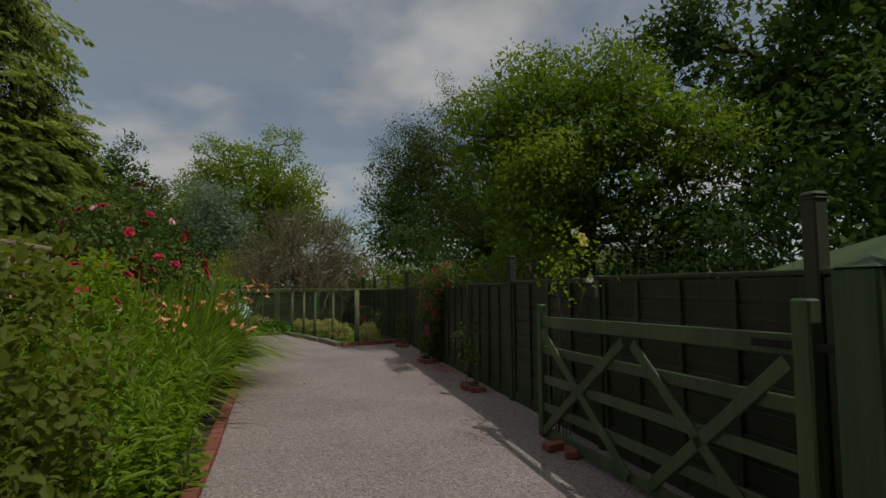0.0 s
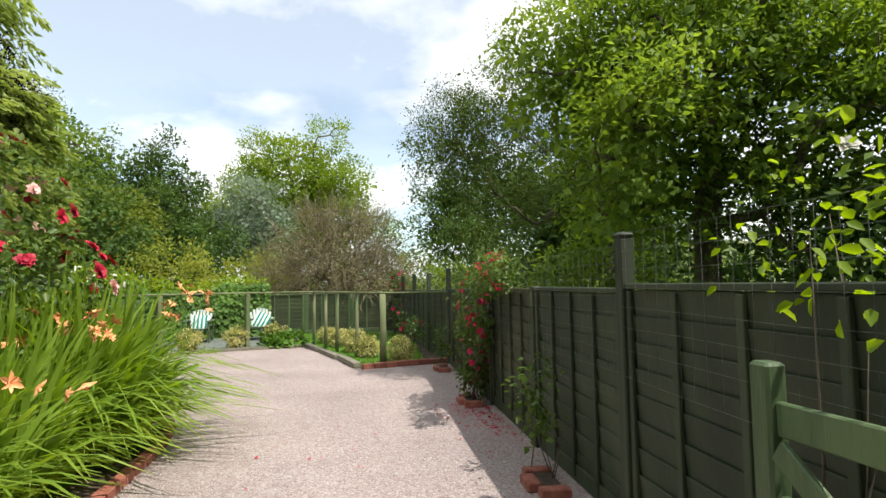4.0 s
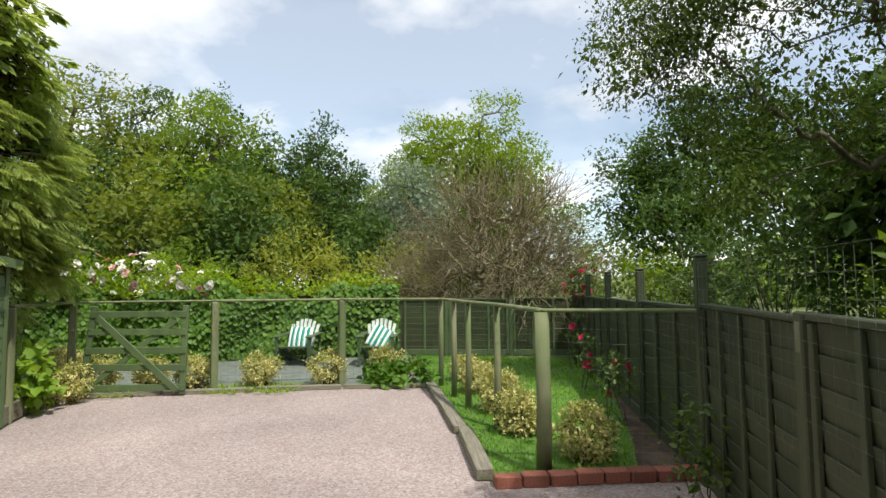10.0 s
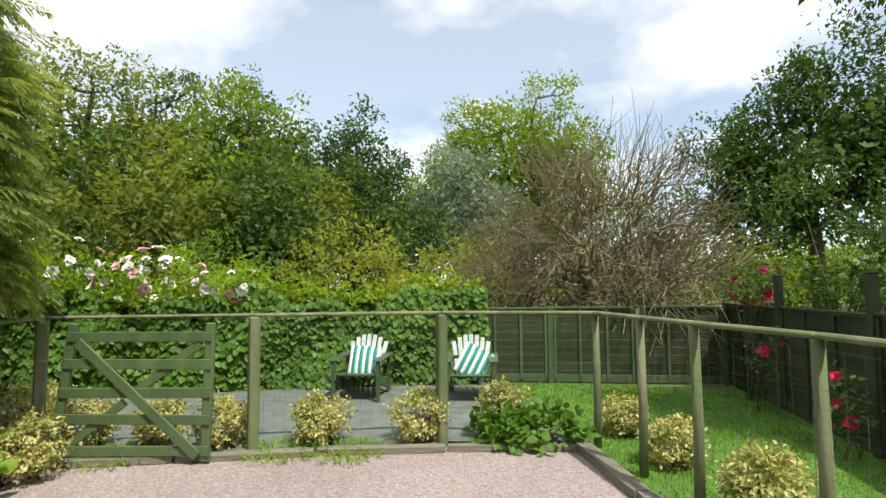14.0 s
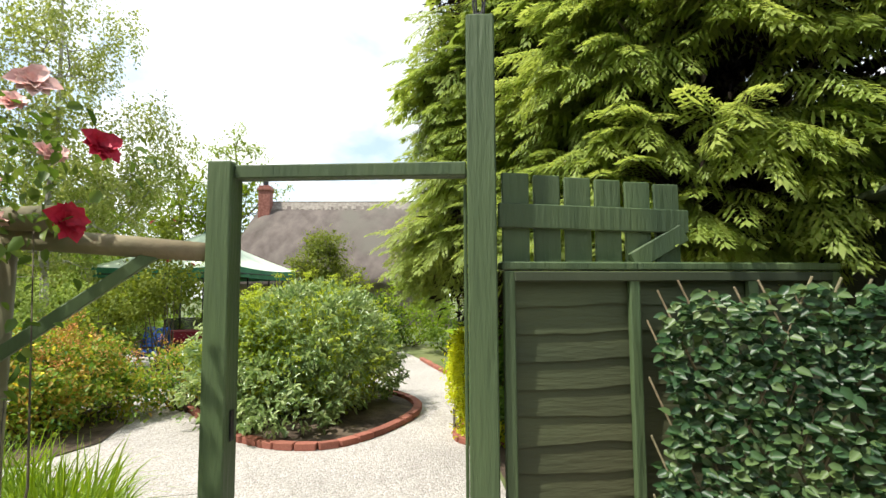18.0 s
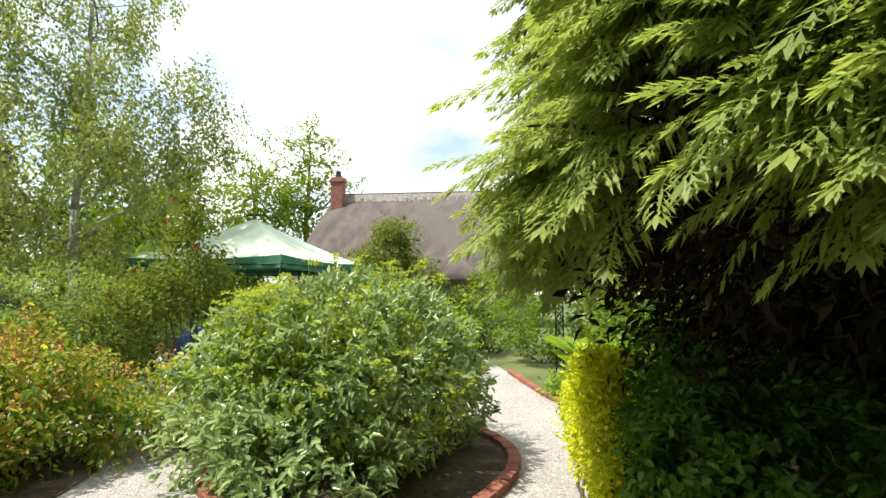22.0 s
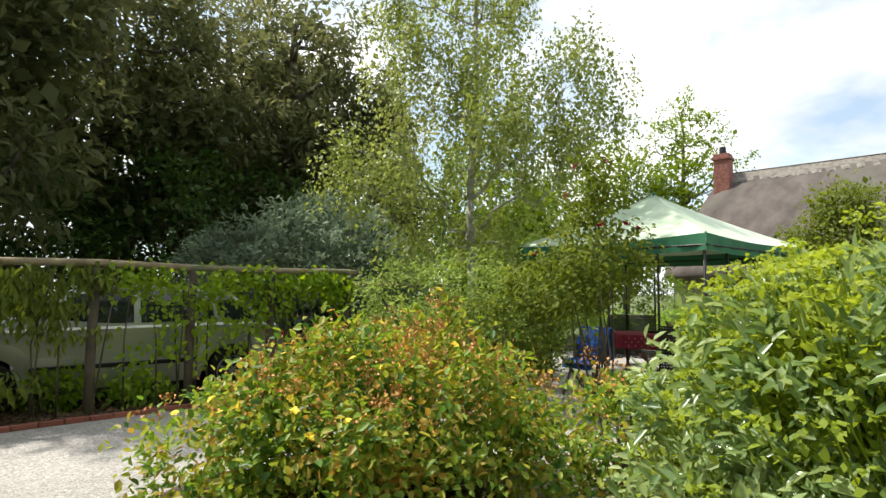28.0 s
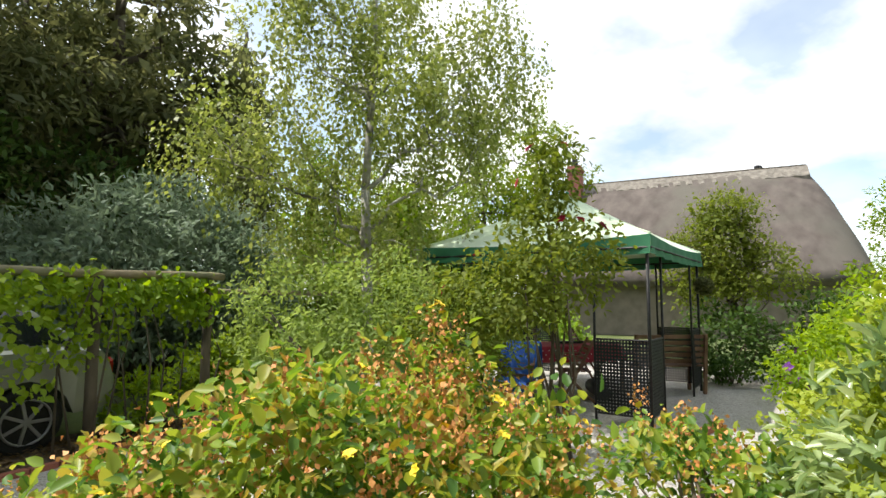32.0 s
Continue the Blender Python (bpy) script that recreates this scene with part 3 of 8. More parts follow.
def smooth_line(pts, n):
    """n even steps along a smooth line through pts."""
    p = np.array(pts, float)
    t = np.concatenate([[0], np.cumsum(np.linalg.norm(np.diff(p, axis=0), axis=1))])
    d = np.gradient(p, t, axis=0)
    out = []
    for s in np.linspace(0, t[-1], n):
        i = min(int(np.searchsorted(t, s, "right")) - 1, len(p) - 2)
        h = t[i + 1] - t[i]
        u = (s - t[i]) / h
        out.append((2 * u**3 - 3 * u**2 + 1) * p[i] + (u**3 - 2 * u**2 + u) * h * d[i] + (-2 * u**3 + 3 * u**2) * p[i + 1] + (u**3 - u**2) * h * d[i + 1])
    return np.array(out)


# ---------------------------------------------------------------- ground
sheet("ground", [(-400, -400), (400, -400), (400, 400), (-400, 400)], -0.02, "meadow", "rough green meadow reaching the horizon", "ground")
hill = Shape()
hx, hy = np.meshgrid(np.linspace(-60, 140, 26), np.linspace(48, 190, 20))
hz = 9.0 * np.exp(-((hx - 35) / 45) ** 2) * np.clip((hy - 48) / 60, 0, 1) ** 1.3 - 0.03
hill.add(np.stack([hx, hy, hz], 2), [(26 * i + j, 26 * i + j + 1, 26 * i + 27 + j, 26 * i + 26 + j) for i in range(19) for j in range(25)])
solid("hillside", hill, "meadow", "grassy hillside rising beyond the field", "hill", "structure", smooth=True)
BED_EDGE = [(-1.35, 2.2), (-1.55, 3.2), (-1.89, 4.42), (-2.33, 5.82), (-2.72, 7.1), (-3.08, 8.15), (-3.45, 8.75), (-4.1, 9.0)]
DRIVE = [(3.4, -7.0), (2.35, 0.9), (-0.87, 13.3), (-2.34, 12.52), (-4.6, 15.9), (-5.9, 15.25), (-7.4, 14.2), (-8.8, 13.15), (-8.4, 12.6), (-7.7, 11.85), (-7.35, 10.9), (-6.30, 9.49),
         (-5.745, 8.59), (-5.0, 9.05), (-4.1, 9.0), (-3.45, 8.75), (-3.08, 8.15), (-2.72, 7.1), (-2.33, 5.82), (-1.89, 4.42), (-1.55, 3.2), (-1.35, 2.2), (-1.2, -7.0)]
sheet("drive", DRIVE, 0.0, "pink_gravel", "pinkish grey gravel drive in sun and shade", "gravel")
GARDEN = [(-5.745, 8.59), (-6.30, 9.49), (-8.2, 8.6), (-9.25, 7.78), (-9.8, 7.38), (-12.0, 5.95), (-12.7, 5.35), (-13.45, 4.42), (-14.8, 2.9), (-16.2, 1.2), (-17.0, -3.0), (-15.0, -5.5),
          (-10.0, -5.5), (-7.9, -2.6), (-6.95, -1.32), (-5.99, -0.76), (-4.89, 0.0), (-3.81, 0.64), (-1.5, 2.2), (-2.0, 4.6), (-4.4, 6.6), (-5.2, 8.0)]
sheet("garden_path", GARDEN, 0.0, "pale_gravel", "pale grey gravel path through the cottage garden", "gravel")
LAWN = [(-2.37, 12.56), (-1.4, 13.3), (-1.55, 14.2), (-2.05, 16.4), (-2.5, 18.9), (-3.3, 19.9), (-6.4, 18.8), (-5.3, 16.6), (-4.62, 15.95)]
sheet("lawn", LAWN, 0.012, "lawn_turf", "bright green mown lawn behind wire fencing", "lawn")
sheet("border_soil", [(-1.4, 13.3), (-0.85, 13.3), (-3.3, 20.2), (-3.3, 19.9), (-2.5, 18.9), (-2.05, 16.4), (-1.55, 14.2)], 0.01, "soil", "dark soil border along the fence", "soil")
sheet("patio", [(-8.7, 13.4), (-7.4, 14.35), (-5.9, 15.45), (-4.6, 16.1), (-5.6, 16.9), (-6.6, 18.9), (-9.5, 17.0), (-12.0, 14.8), (-10.5, 12.4)], 0.008, "deck", "grey-green patio slabs behind the wire fence", "patio")
sheet("flower_bed_soil", [(x, y) for x, y in BED_EDGE] + [(-5.0, 9.0), (-5.1, 8.0), (-4.6, 5.6), (-3.6, 3.0), (-3.2, -1.0), (-1.35, -1.0)], 0.018, "soil", "dark soil of the flower bed", "soil")
sheet("pergola_soil", [(-6.95, -1.36), (-5.99, -0.82), (-4.89, -0.06), (-3.81, 0.58), (-1.5, 2.1), (-0.8, 1.2), (-4.6, -1.3), (-7.2, -2.4)], 0.02, "soil", "mulched soil under the vine pergola", "soil")
sheet("conifer_soil", [(-6.35, 9.55), (-8.2, 8.65), (-9.2, 7.85), (-12.2, 6.1), (-14.0, 5.0), (-15.5, 12.0), (-8.7, 13.0), (-7.4, 10.9)], 0.006, "soil", "bare dark soil under the big conifer", "soil")

sheet("doorway_bed_soil", [(-5.68, 8.45), (-6.1, 7.6), (-6.15, 6.7), (-5.9, 5.9), (-5.0, 5.3), (-4.5, 6.6), (-5.2, 8.0)], 0.012, "soil", "dark weedy soil beside the doorway", "soil")

sheet("hypericum_soil", [(-5.3, 3.4), (-5.8, 4.35), (-6.5, 4.6), (-7.2, 4.35), (-7.85, 3.6), (-7.9, 2.7), (-6.9, 2.1), (-5.7, 2.4)], 0.014, "soil", "dark soil under the spreading hypericum", "soil")


def loose_stones(name, poly, lo, hi, n, material, label, seed):
    """Loose chippings lying on the gravel."""
    rng = np.random.default_rng(seed)
    p = rng.uniform(lo, hi, (n * 3, 2))
    p = p[inside(p, poly)][:n]
    k = len(p)
    s = rng.uniform(0.005, 0.011, (k, 1, 3)) * np.array((1.2, 1.0, 0.7))
    t = np.array([(1, -0.6, 0), (0.7, 1, 0), (-1, 0.7, 0), (-0.6, -1, 0), (0.5, -0.4, 0.8), (0.4, 0.5, 0.9), (-0.5, 0.35, 0.7), (-0.3, -0.5, 0.75)])
    a = rng.uniform(0, 6.28, k)
    v = t[None] * s
    x = v[:, :, 0] * np.cos(a)[:, None] - v[:, :, 1] * np.sin(a)[:, None]
    y = v[:, :, 0] * np.sin(a)[:, None] + v[:, :, 1] * np.cos(a)[:, None]
    v = np.stack([x + p[:, None, 0], y + p[:, None, 1], v[:, :, 2] + 0.004], 2)
    f = np.array([(0, 1, 5, 4), (1, 2, 6, 5), (2, 3, 7, 6), (3, 0, 4, 7), (4, 5, 6, 7)])
    f = (np.arange(k) * 8)[:, None, None] + f[None]
    return solid(name, quad_mesh(name, v.reshape(-1, 3), f.reshape(-1, 4)), material, label, "gravel", "stuff")


loose_stones("loose_chippings", DRIVE, (-3.2, 1.8), (2.0, 10.5), 5500, "stone_pink", "loose pink and grey stone chippings", 5)


def edging(name, label, pts, n, size=(0.215, 0.102, 0.065), lift=0.0, material="brick", tilt=0.0, category="edging"):
    """A row of bricks laid end to end along a line."""
    e = thing(name, label, category, kind="structure")
    line = smooth_line(pts, n + 1)
    sh = Shape().bar((-0.49, 0, 0), (0.49, 0, 0), 1, 1, 0.06)
    me = sh.mesh("brick")
    me.materials.append(MATS[material])
    rng = np.random.default_rng(n)
    for a, b in zip(line[:-1], line[1:]):
        ob = new("brick", me)
        ob.parent = e
        d = b - a
        m = (a + b) / 2
        ob.matrix_local = Matrix.Translation((m[0], m[1], lift + size[2] / 2 + rng.normal() * 0.003)) @ Matrix.Rotation(math.atan2(d[1], d[0]) + rng.normal() * 0.02, 4, "Z") @ Matrix.Rotation(tilt + rng.normal() * 0.03, 4, "X") @ Matrix.Diagonal((np.linalg.norm(d) - 0.008, size[1], size[2], 1))
    return e


# ---------------------------------------------------------------- fences
def lap_fence(name, label, p, q, h0, h1, n, board_mat, post_mat, tall=(), tall_h=1.72, battens=4, side=1.0, boards=9):
    """Lap panels between posts: overlapping boards, battens, cap rail; tall posts carry netting."""
    e = thing(name, label, "fence", kind="structure")
    p, q = np.array(p, float), np.array(q, float)
    d = (q - p) / np.linalg.norm(q - p)
    nr = np.array((-d[1], d[0])) * side
    V = lambda xy, z: (xy[0], xy[1], z)
    for i in range(n):
        a, b = p + (q - p) * i / n, p + (q - p) * (i + 1) / n
        h = h0 + (h1 - h0) * (i + 0.5) / n
        a2, b2 = a + d * 0.05, b - d * 0.05
        for k in range(boards):
            z0, z1 = 0.05 + (h - 0.09) * k / boards, 0.05 + (h - 0.09) * (k + 1) / boards + 0.02
            zc, t = (z0 + z1) / 2, 0.006
            part("board", Shape().bar(V(a2 + nr * t * (k % 2 * 0.3), zc), V(b2 + nr * t * (k % 2 * 0.3), zc), 0.012, z1 - z0, 0.003, (nr[0] * 0.12, nr[1] * 0.12, 1)), board_mat, e)
        for k in range(battens):
            m = a2 + (b2 - a2) * k / (battens - 1)
            m = m + d * (0.025 if k == 0 else -0.025 if k == battens - 1 else 0)
            part("batten", Shape().bar(V(m + nr * 0.024, 0.04), V(m + nr * 0.024, h - 0.03), 0.045, 0.024, 0.004, (nr[0], nr[1], 0)), post_mat, e)
        part("cap_rail", Shape().bar(V(a, h), V(b, h), 0.075, 0.032, 0.006), post_mat, e)
        part("gravel_board", Shape().bar(V(a2 + nr * 0.012, 0.06), V(b2 + nr * 0.012, 0.06), 0.025, 0.12, 0.004), post_mat, e)
    for i in range(n + 1):
        a = p + (q - p) * i / n - nr * 0.0
        h = h0 + (h1 - h0) * i / n
        top = tall_h if i in tall else h + 0.03
        part("post", Shape().bar(V(a + nr * 0.012, -0.1), V(a + nr * 0.012, top), 0.085, 0.085, 0.008, (nr[0], nr[1], 0)), post_mat, e)
        if i in tall:
            part("post_cap", Shape().bar(V(a + nr * 0.012, top + 0.002), V(a + nr * 0.012, top + 0.035), 0.1, 0.1, 0.015, (nr[0], nr[1], 0)), post_mat, e)
        elif i % 2:
            part("post_cap", Shape().bar(V(a + nr * 0.045, h - 0.16), V(a + nr * 0.045, h - 0.01), 0.06, 0.02, 0.006, (nr[0], nr[1], 0)), "grey_timber", e)
    return e


def netting(e, p, q, z0, z1, step=0.1, rows=7, r=0.0011, sag=0.012, off=0.0, name="wire_netting"):
    """Square wire netting between two posts."""
    p, q = np.array(p, float), np.array(q, float)
    L = np.linalg.norm(q - p)
    d = (q - p) / L
    nr = np.array((-d[1], d[0])) * off
    s = Shape()
    rng = np.random.default_rng(int(L * 100))
    m = max(2, int(L / step))
    for k in range(rows):
        z = z0 + (z1 - z0) * (k / (rows - 1)) ** 0.85
        pts = [(*(p + nr + (q - p) * t), z - sag * math.sin(t * 3.14) + rng.normal() * 0.004) for t in np.linspace(0, 1, 7)]
        s.tube(pts, r, 3)
    for k in range(m + 1):
        a = p + nr + (q - p) * k / m
        s.tube([(a[0], a[1], z0), (a[0] + rng.normal() * 0.004, a[1] + rng.normal() * 0.004, z1 - sag * math.sin(k / m * 3.14))], r, 3)
    part(name, s, "wire", e)


FA, FM, FB = np.array((1.87, 2.69)), np.array((0.85, 6.6)), np.array((-0.88, 13.2))
gate_fence = lap_fence("gate_fence", "dark green lap panel fence behind the open gate", FA, FM, 1.44, 1.41, 2, "dark_green_paint", "dark_green_paint", (0,), 1.78, 5, side=1.0)
netting(gate_fence, FA, FM, 0.9, 1.72, 0.1, 8, off=0.05)
drive_fence = lap_fence("drive_fence", "dark green lap panel fence beside the gravel drive", FM, FB, 1.40, 1.33, 4, "dark_green_paint", "dark_green_paint", (0, 2, 4), 1.7, 5, side=1.0)
for i, j in ((0, 2), (2, 4)):
    netting(drive_fence, FM + (FB - FM) * i / 4, FM + (FB - FM) * j / 4, 0.75, 1.66, 0.1, 9, off=0.05)
lawn_fence = lap_fence("lawn_fence", "dark green panel fence along the lawn border", FB, (-3.35, 20.3), 1.32, 1.25, 4, "dark_green_paint", "dark_green_paint", (1, 2, 3), 1.65, 4, side=1.0)
for i, j in ((0, 1), (1, 2), (2, 3)):
    C0, C1 = FB, np.array((-3.35, 20.3))
    netting(lawn_fence, C0 + (C1 - C0) * i / 4, C0 + (C1 - C0) * j / 4, 0.9, 1.6, 0.12, 7, off=0.05)
lap_fence("back_fence", "faded green panel fence across the back of the lawn", (-3.35, 20.3), (-7.2, 18.75), 1.22, 1.18, 3, "faded_green_board", "fresh_green_paint", (), 1.5, 4, side=1.0)
lap_fence("ivy_fence", "old panel fence hidden under ivy", (-6.9, 18.9), (-12.6, 14.7), 1.3, 1.35, 4, "dark_green_paint", "dark_green_paint", (), 1.5, 3, side=1.0)
lap_fence("roadside_fence", "dark green panel fence by the gate post", (3.3, -3.5), FA, 1.45, 1.43, 3, "dark_green_paint", "dark_green_paint", (3,), 1.8, 4, side=1.0)


def field_gate():
    """The wide five-barred gate, standing open along the fence."""
    fr, hi = np.array((0.90, 5.08)), np.array((1.62, 2.38))
    e = thing("field_gate", "wide green five-barred wooden gate standing open", "gate", kind="structure")
    d = (fr - hi) / np.linalg.norm(fr - hi)
    nr = np.array((-d[1], d[0]))
    P = lambda s, z, o=0.0: (*(hi + d * s + nr * o), z)
    W = np.linalg.norm(fr - hi)
    part("hanging_stile", Shape().bar(P(0.04, 0.03), P(0.04, 1.31), 0.075, 0.1, 0.01, (d[0], d[1], 0)), "green_paint", e)
    part("closing_stile", Shape().bar(P(W - 0.04, 0.0), P(W - 0.04, 1.2), 0.07, 0.08, 0.01, (d[0], d[1], 0)), "green_paint", e)
    for z, h in ((1.04, 0.1), (0.785, 0.075), (0.525, 0.075), (0.275, 0.075), (0.06, 0.085)):
        part("bar", Shape().bar(P(0.09, z + (0.06 if z > 1 else 0.04)), P(W - 0.08, z), 0.026, h, 0.005), "green_paint", e)
    for a, b in (((W - 0.1, 0.06), (W * 0.51, 0.98)), ((W - 0.1, 0.96), (W * 0.5, 0.08)), ((W * 0.47, 0.98), (0.2, 0.1)), ((0.12, 1.02), (W * 0.42, 0.1))):
        part("brace", Shape().bar(P(a[0], a[1], 0.026), P(b[0], b[1], 0.026), 0.022, 0.075, 0.005), "green_paint", e)
    for z in (0.3, 1.1):
        part("hinge", Shape().bar(P(-0.12, z, 0.0), P(0.3, z, 0.045), 0.012, 0.04, 0.003), "black_metal", e)
    g = thing("gate_post", "stout square green gate post with pyramid top", "post", (1.74, 2.2, 0), kind="structure", rz=15)
    part("shaft", Shape().bar((0, 0, -0.1), (0, 0, 1.44), 0.2, 0.2, 0.012), "green_paint", g)
    s = Shape()
    s.add([(-0.105, -0.105, 1.442), (0.105, -0.105, 1.442), (0.105, 0.105, 1.442), (-0.105, 0.105, 1.442), (0, 0, 1.5)], [(3, 2, 1, 0), (0, 1, 4), (1, 2, 4), (2, 3, 4), (3, 0, 4)])
    part("cap", s, "green_paint", g)
    for k, (x, y) in enumerate(((0.92, 4.62), (1.02, 4.45))):
        b = solid("loose_brick", Shape().bar((-0.1, 0, 0.033), (0.1, 0, 0.033), 0.1, 0.065, 0.008), "brick", "single red brick holding the gate open", "brick", group="loose bricks")
        b.matrix_world = pose(x, y, 0, 0, 0, 30 + 50 * k)


field_gate()


def wire_fence():
    """Round posts, a top rail and netting round the patio and the lawn."""
    e = thing("wire_fence", "wire netting on mossy wooden posts with a top rail", "fence", kind="structure")
    run1 = [(-2.06, 12.88), (-2.86, 14.02), (-3.5, 14.75), (-3.94, 15.3), (-4.45, 15.95)]
    run2 = [(-4.45, 15.95), (-5.87, 15.42), (-7.34, 14.34)]
    run3 = [(-8.88, 13.24), (-8.0, 12.06)]
    done = []
    for x, y in run1 + run2 + run3:
        if (x, y) in done:
            continue
        done.append((x, y))
        k = len(done)
        r = 0.058 if k == 1 else 0.036 if k <= 5 else 0.05
        h = 1.285
        if k <= 5:
            part("post", Shape().tube([(x, y, -0.1), (x + 0.01, y, 0.6), (x, y + 0.01, h)], [r * 1.1, r, r], 9), "mossy_post", e, smooth=True)
        else:
            part("post", Shape().bar((x, y, -0.1), (x, y, h), 2 * r, 2 * r, 0.014, (0.5, 0.86, 0)), "mossy_post", e)
    for run in (run1, run2, run3):
        for a, b in zip(run[:-1], run[1:]):
            netting(e, a, b, 0.06, 1.24, 0.1, 11, off=0.055)
            part("top_rail", Shape().bar((*a, 1.30), (*b, 1.30), 0.07, 0.035, 0.012), "mossy_post", e)
    a, b = (-7.36, 14.38), (-8.88, 13.24)
    part("top_rail", Shape().bar((*a, 1.30), (*b, 1.30), 0.055, 0.03, 0.012), "mossy_post", e)
    a, b = (-2.06, 12.88), (-0.92, 13.2)
    part("top_rail", Shape().bar((*a, 1.30), (*b, 1.30), 0.055, 0.03, 0.012), "mossy_post", e)
    netting(e, a, b, 0.06, 1.26, 0.1, 11)


wire_fence()


def small_gate():
    a, b = np.array((-8.6, 13.32)), np.array((-7.42, 13.93))
    e = thing("garden_gate", "green wooden garden gate with diagonal braces", "gate", kind="structure")
    d = (b - a) / np.linalg.norm(b - a)
    nr = np.array((d[1], -d[0]))
    W = np.linalg.norm(b - a)
    P = lambda s, z, o=0.0: (*(a + d * s + nr * o), z)
    part("stile", Shape().bar(P(-0.10, 0.02), P(0.05, 1.25), 0.05, 0.085, 0.008, (d[0], d[1], 0)), "fresh_green_paint", e)
    part("stile", Shape().bar(P(W - 0.05, 0.02), P(W - 0.02, 1.25), 0.05, 0.085, 0.008, (d[0], d[1], 0)), "fresh_green_paint", e)
    for z, sl in ((1.13, 0.0), (0.88, 0.01), (0.63, 0.0), (0.39, 0.012), (0.12, 0.0)):
        a0 = -0.12 + 0.15 * z / 1.25
        part("rail", Shape().bar(P(a0, z + sl, 0.03), P(W, z, 0.03), 0.022, 0.088, 0.004), "fresh_green_paint", e)
    part("brace", Shape().bar(P(0.12, 1.09, 0.054), P(W - 0.10, 0.08, 0.054), 0.022, 0.09, 0.004), "fresh_green_paint", e)
    part("brace", Shape().bar(P(W - 0.14, 1.05, 0.014), P(0.62, 0.62, 0.014), 0.022, 0.075, 0.004), "fresh_green_paint", e)
    part("brace", Shape().bar(P(0.55, 0.55, 0.014), P(0.02, 0.14, 0.014), 0.022, 0.075, 0.004), "fresh_green_paint", e)


small_gate()

edging("brick_edging_bed", "curved red brick edging of the flower bed", BED_EDGE, 42)
edging("brick_edging_lawn", "low red brick edging in front of the lawn", [(-2.34, 12.5), (-1.6, 12.95), (-0.9, 13.36)], 8, lift=0.0, size=(0.215, 0.12, 0.09))
edging("timber_edging_lawn", "long grey timber sleepers edging the lawn", [(-2.4, 12.58), (-3.5, 14.25), (-4.62, 15.9)], 3, (2, 0.14, 0.09), material="grey_timber")
edging("timber_edging_patio", "low grey timber edging before the wire fence", [(-4.62, 15.8), (-5.9, 15.12), (-7.35, 14.1), (-8.75, 13.1)], 4, (2, 0.12, 0.06), material="grey_timber")
edging("timber_edging_shed", "weathered timber sleeper by the shed", [(-8.6, 12.75), (-7.95, 12.0), (-7.3, 11.35)], 2, (2, 0.13, 0.22), material="grey_timber")
for k, (x, y) in enumerate(((0.42, 7.3), (-0.28, 9.95), (-0.9, 12.45))):
    t = thing("brick_planter", "small red brick planter at the foot of the fence", "planter", (x, y, 0), "planters", rz=104)
    for dx, dy, a in ((0, 0.14, 0), (0.2, 0.03, 90), (-0.2, 0.03, 90)):
        s = Shape().bar((-0.105, 0, 0.033), (0.105, 0, 0.033), 0.1, 0.065, 0.008)
        o = part("brick", s, "brick", t)
        o.matrix_local = pose(dx, dy, 0.0, 0, 0, a)
    part("soil", Shape().bar((-0.15, 0.03, 0.025), (0.15, 0.03, 0.025), 0.17, 0.05, 0.01), "soil", t)


# ---------------------------------------------------------------- door frame, panel, shed
DL, DR = np.array((-5.745, 8.59)), np.array((-6.30, 9.49))


def doorway():
    e = thing("garden_doorway", "green timber doorway frame leading into the garden", "door frame", kind="structure")
    u = (DR - DL) / np.linalg.norm(DR - DL)
    n = np.array((-u[1], u[0]))
    part("post", Shape().bar((*DL, -0.1), (*DL, 2.07), 0.12, 0.10, 0.006, (u[0], u[1], 0)), "green_paint", e)
    part("tall_post", Shape().bar((*DR, -0.1), (*DR, 2.66), 0.115, 0.115, 0.006, (u[0], u[1], 0)), "green_paint", e)
    part("lintel", Shape().bar((*(DL + u * 0.052), 2.028), (*(DR - u * 0.06), 2.028), 0.075, 0.056, 0.005), "green_paint", e)
    part("door_stop", Shape().bar((*(DR - u * 0.066 + n * 0.02), 0.02), (*(DR - u * 0.066 + n * 0.02), 1.97), 0.014, 0.035, 0.003, (n[0], n[1], 0)), "green_paint", e)
    part("latch_plate", Shape().bar((*(DL + u * 0.054), 0.95), (*(DL + u * 0.054), 1.07), 0.008, 0.03, 0.002, (n[0], n[1], 0)), "black_metal", e)
    s = thing("lantern_bracket", "small black iron bracket on the tall post", "bracket", (DR[0], DR[1], 2.66))
    part("base", Shape().bar((0, 0, 0), (0, 0, 0.015), 0.07, 0.07, 0.003), "black_metal", s)
    part("cage", Shape().tube([(0.02, 0, 0.01), (0.03, 0, 0.09), (0, 0, 0.14), (-0.03, 0, 0.09), (-0.02, 0, 0.01)], 0.005, 6).tube([(0, 0.02, 0.01), (0, 0.03, 0.09), (0, 0, 0.14), (0, -0.03, 0.09), (0, -0.02, 0.01)], 0.005, 6), "black_metal", s)


doorway()
PE = np.array((-7.40, 10.66))
IVY_A, IVY_B = np.array((-6.71, 10.09)), np.array((-6.95, 11.07))


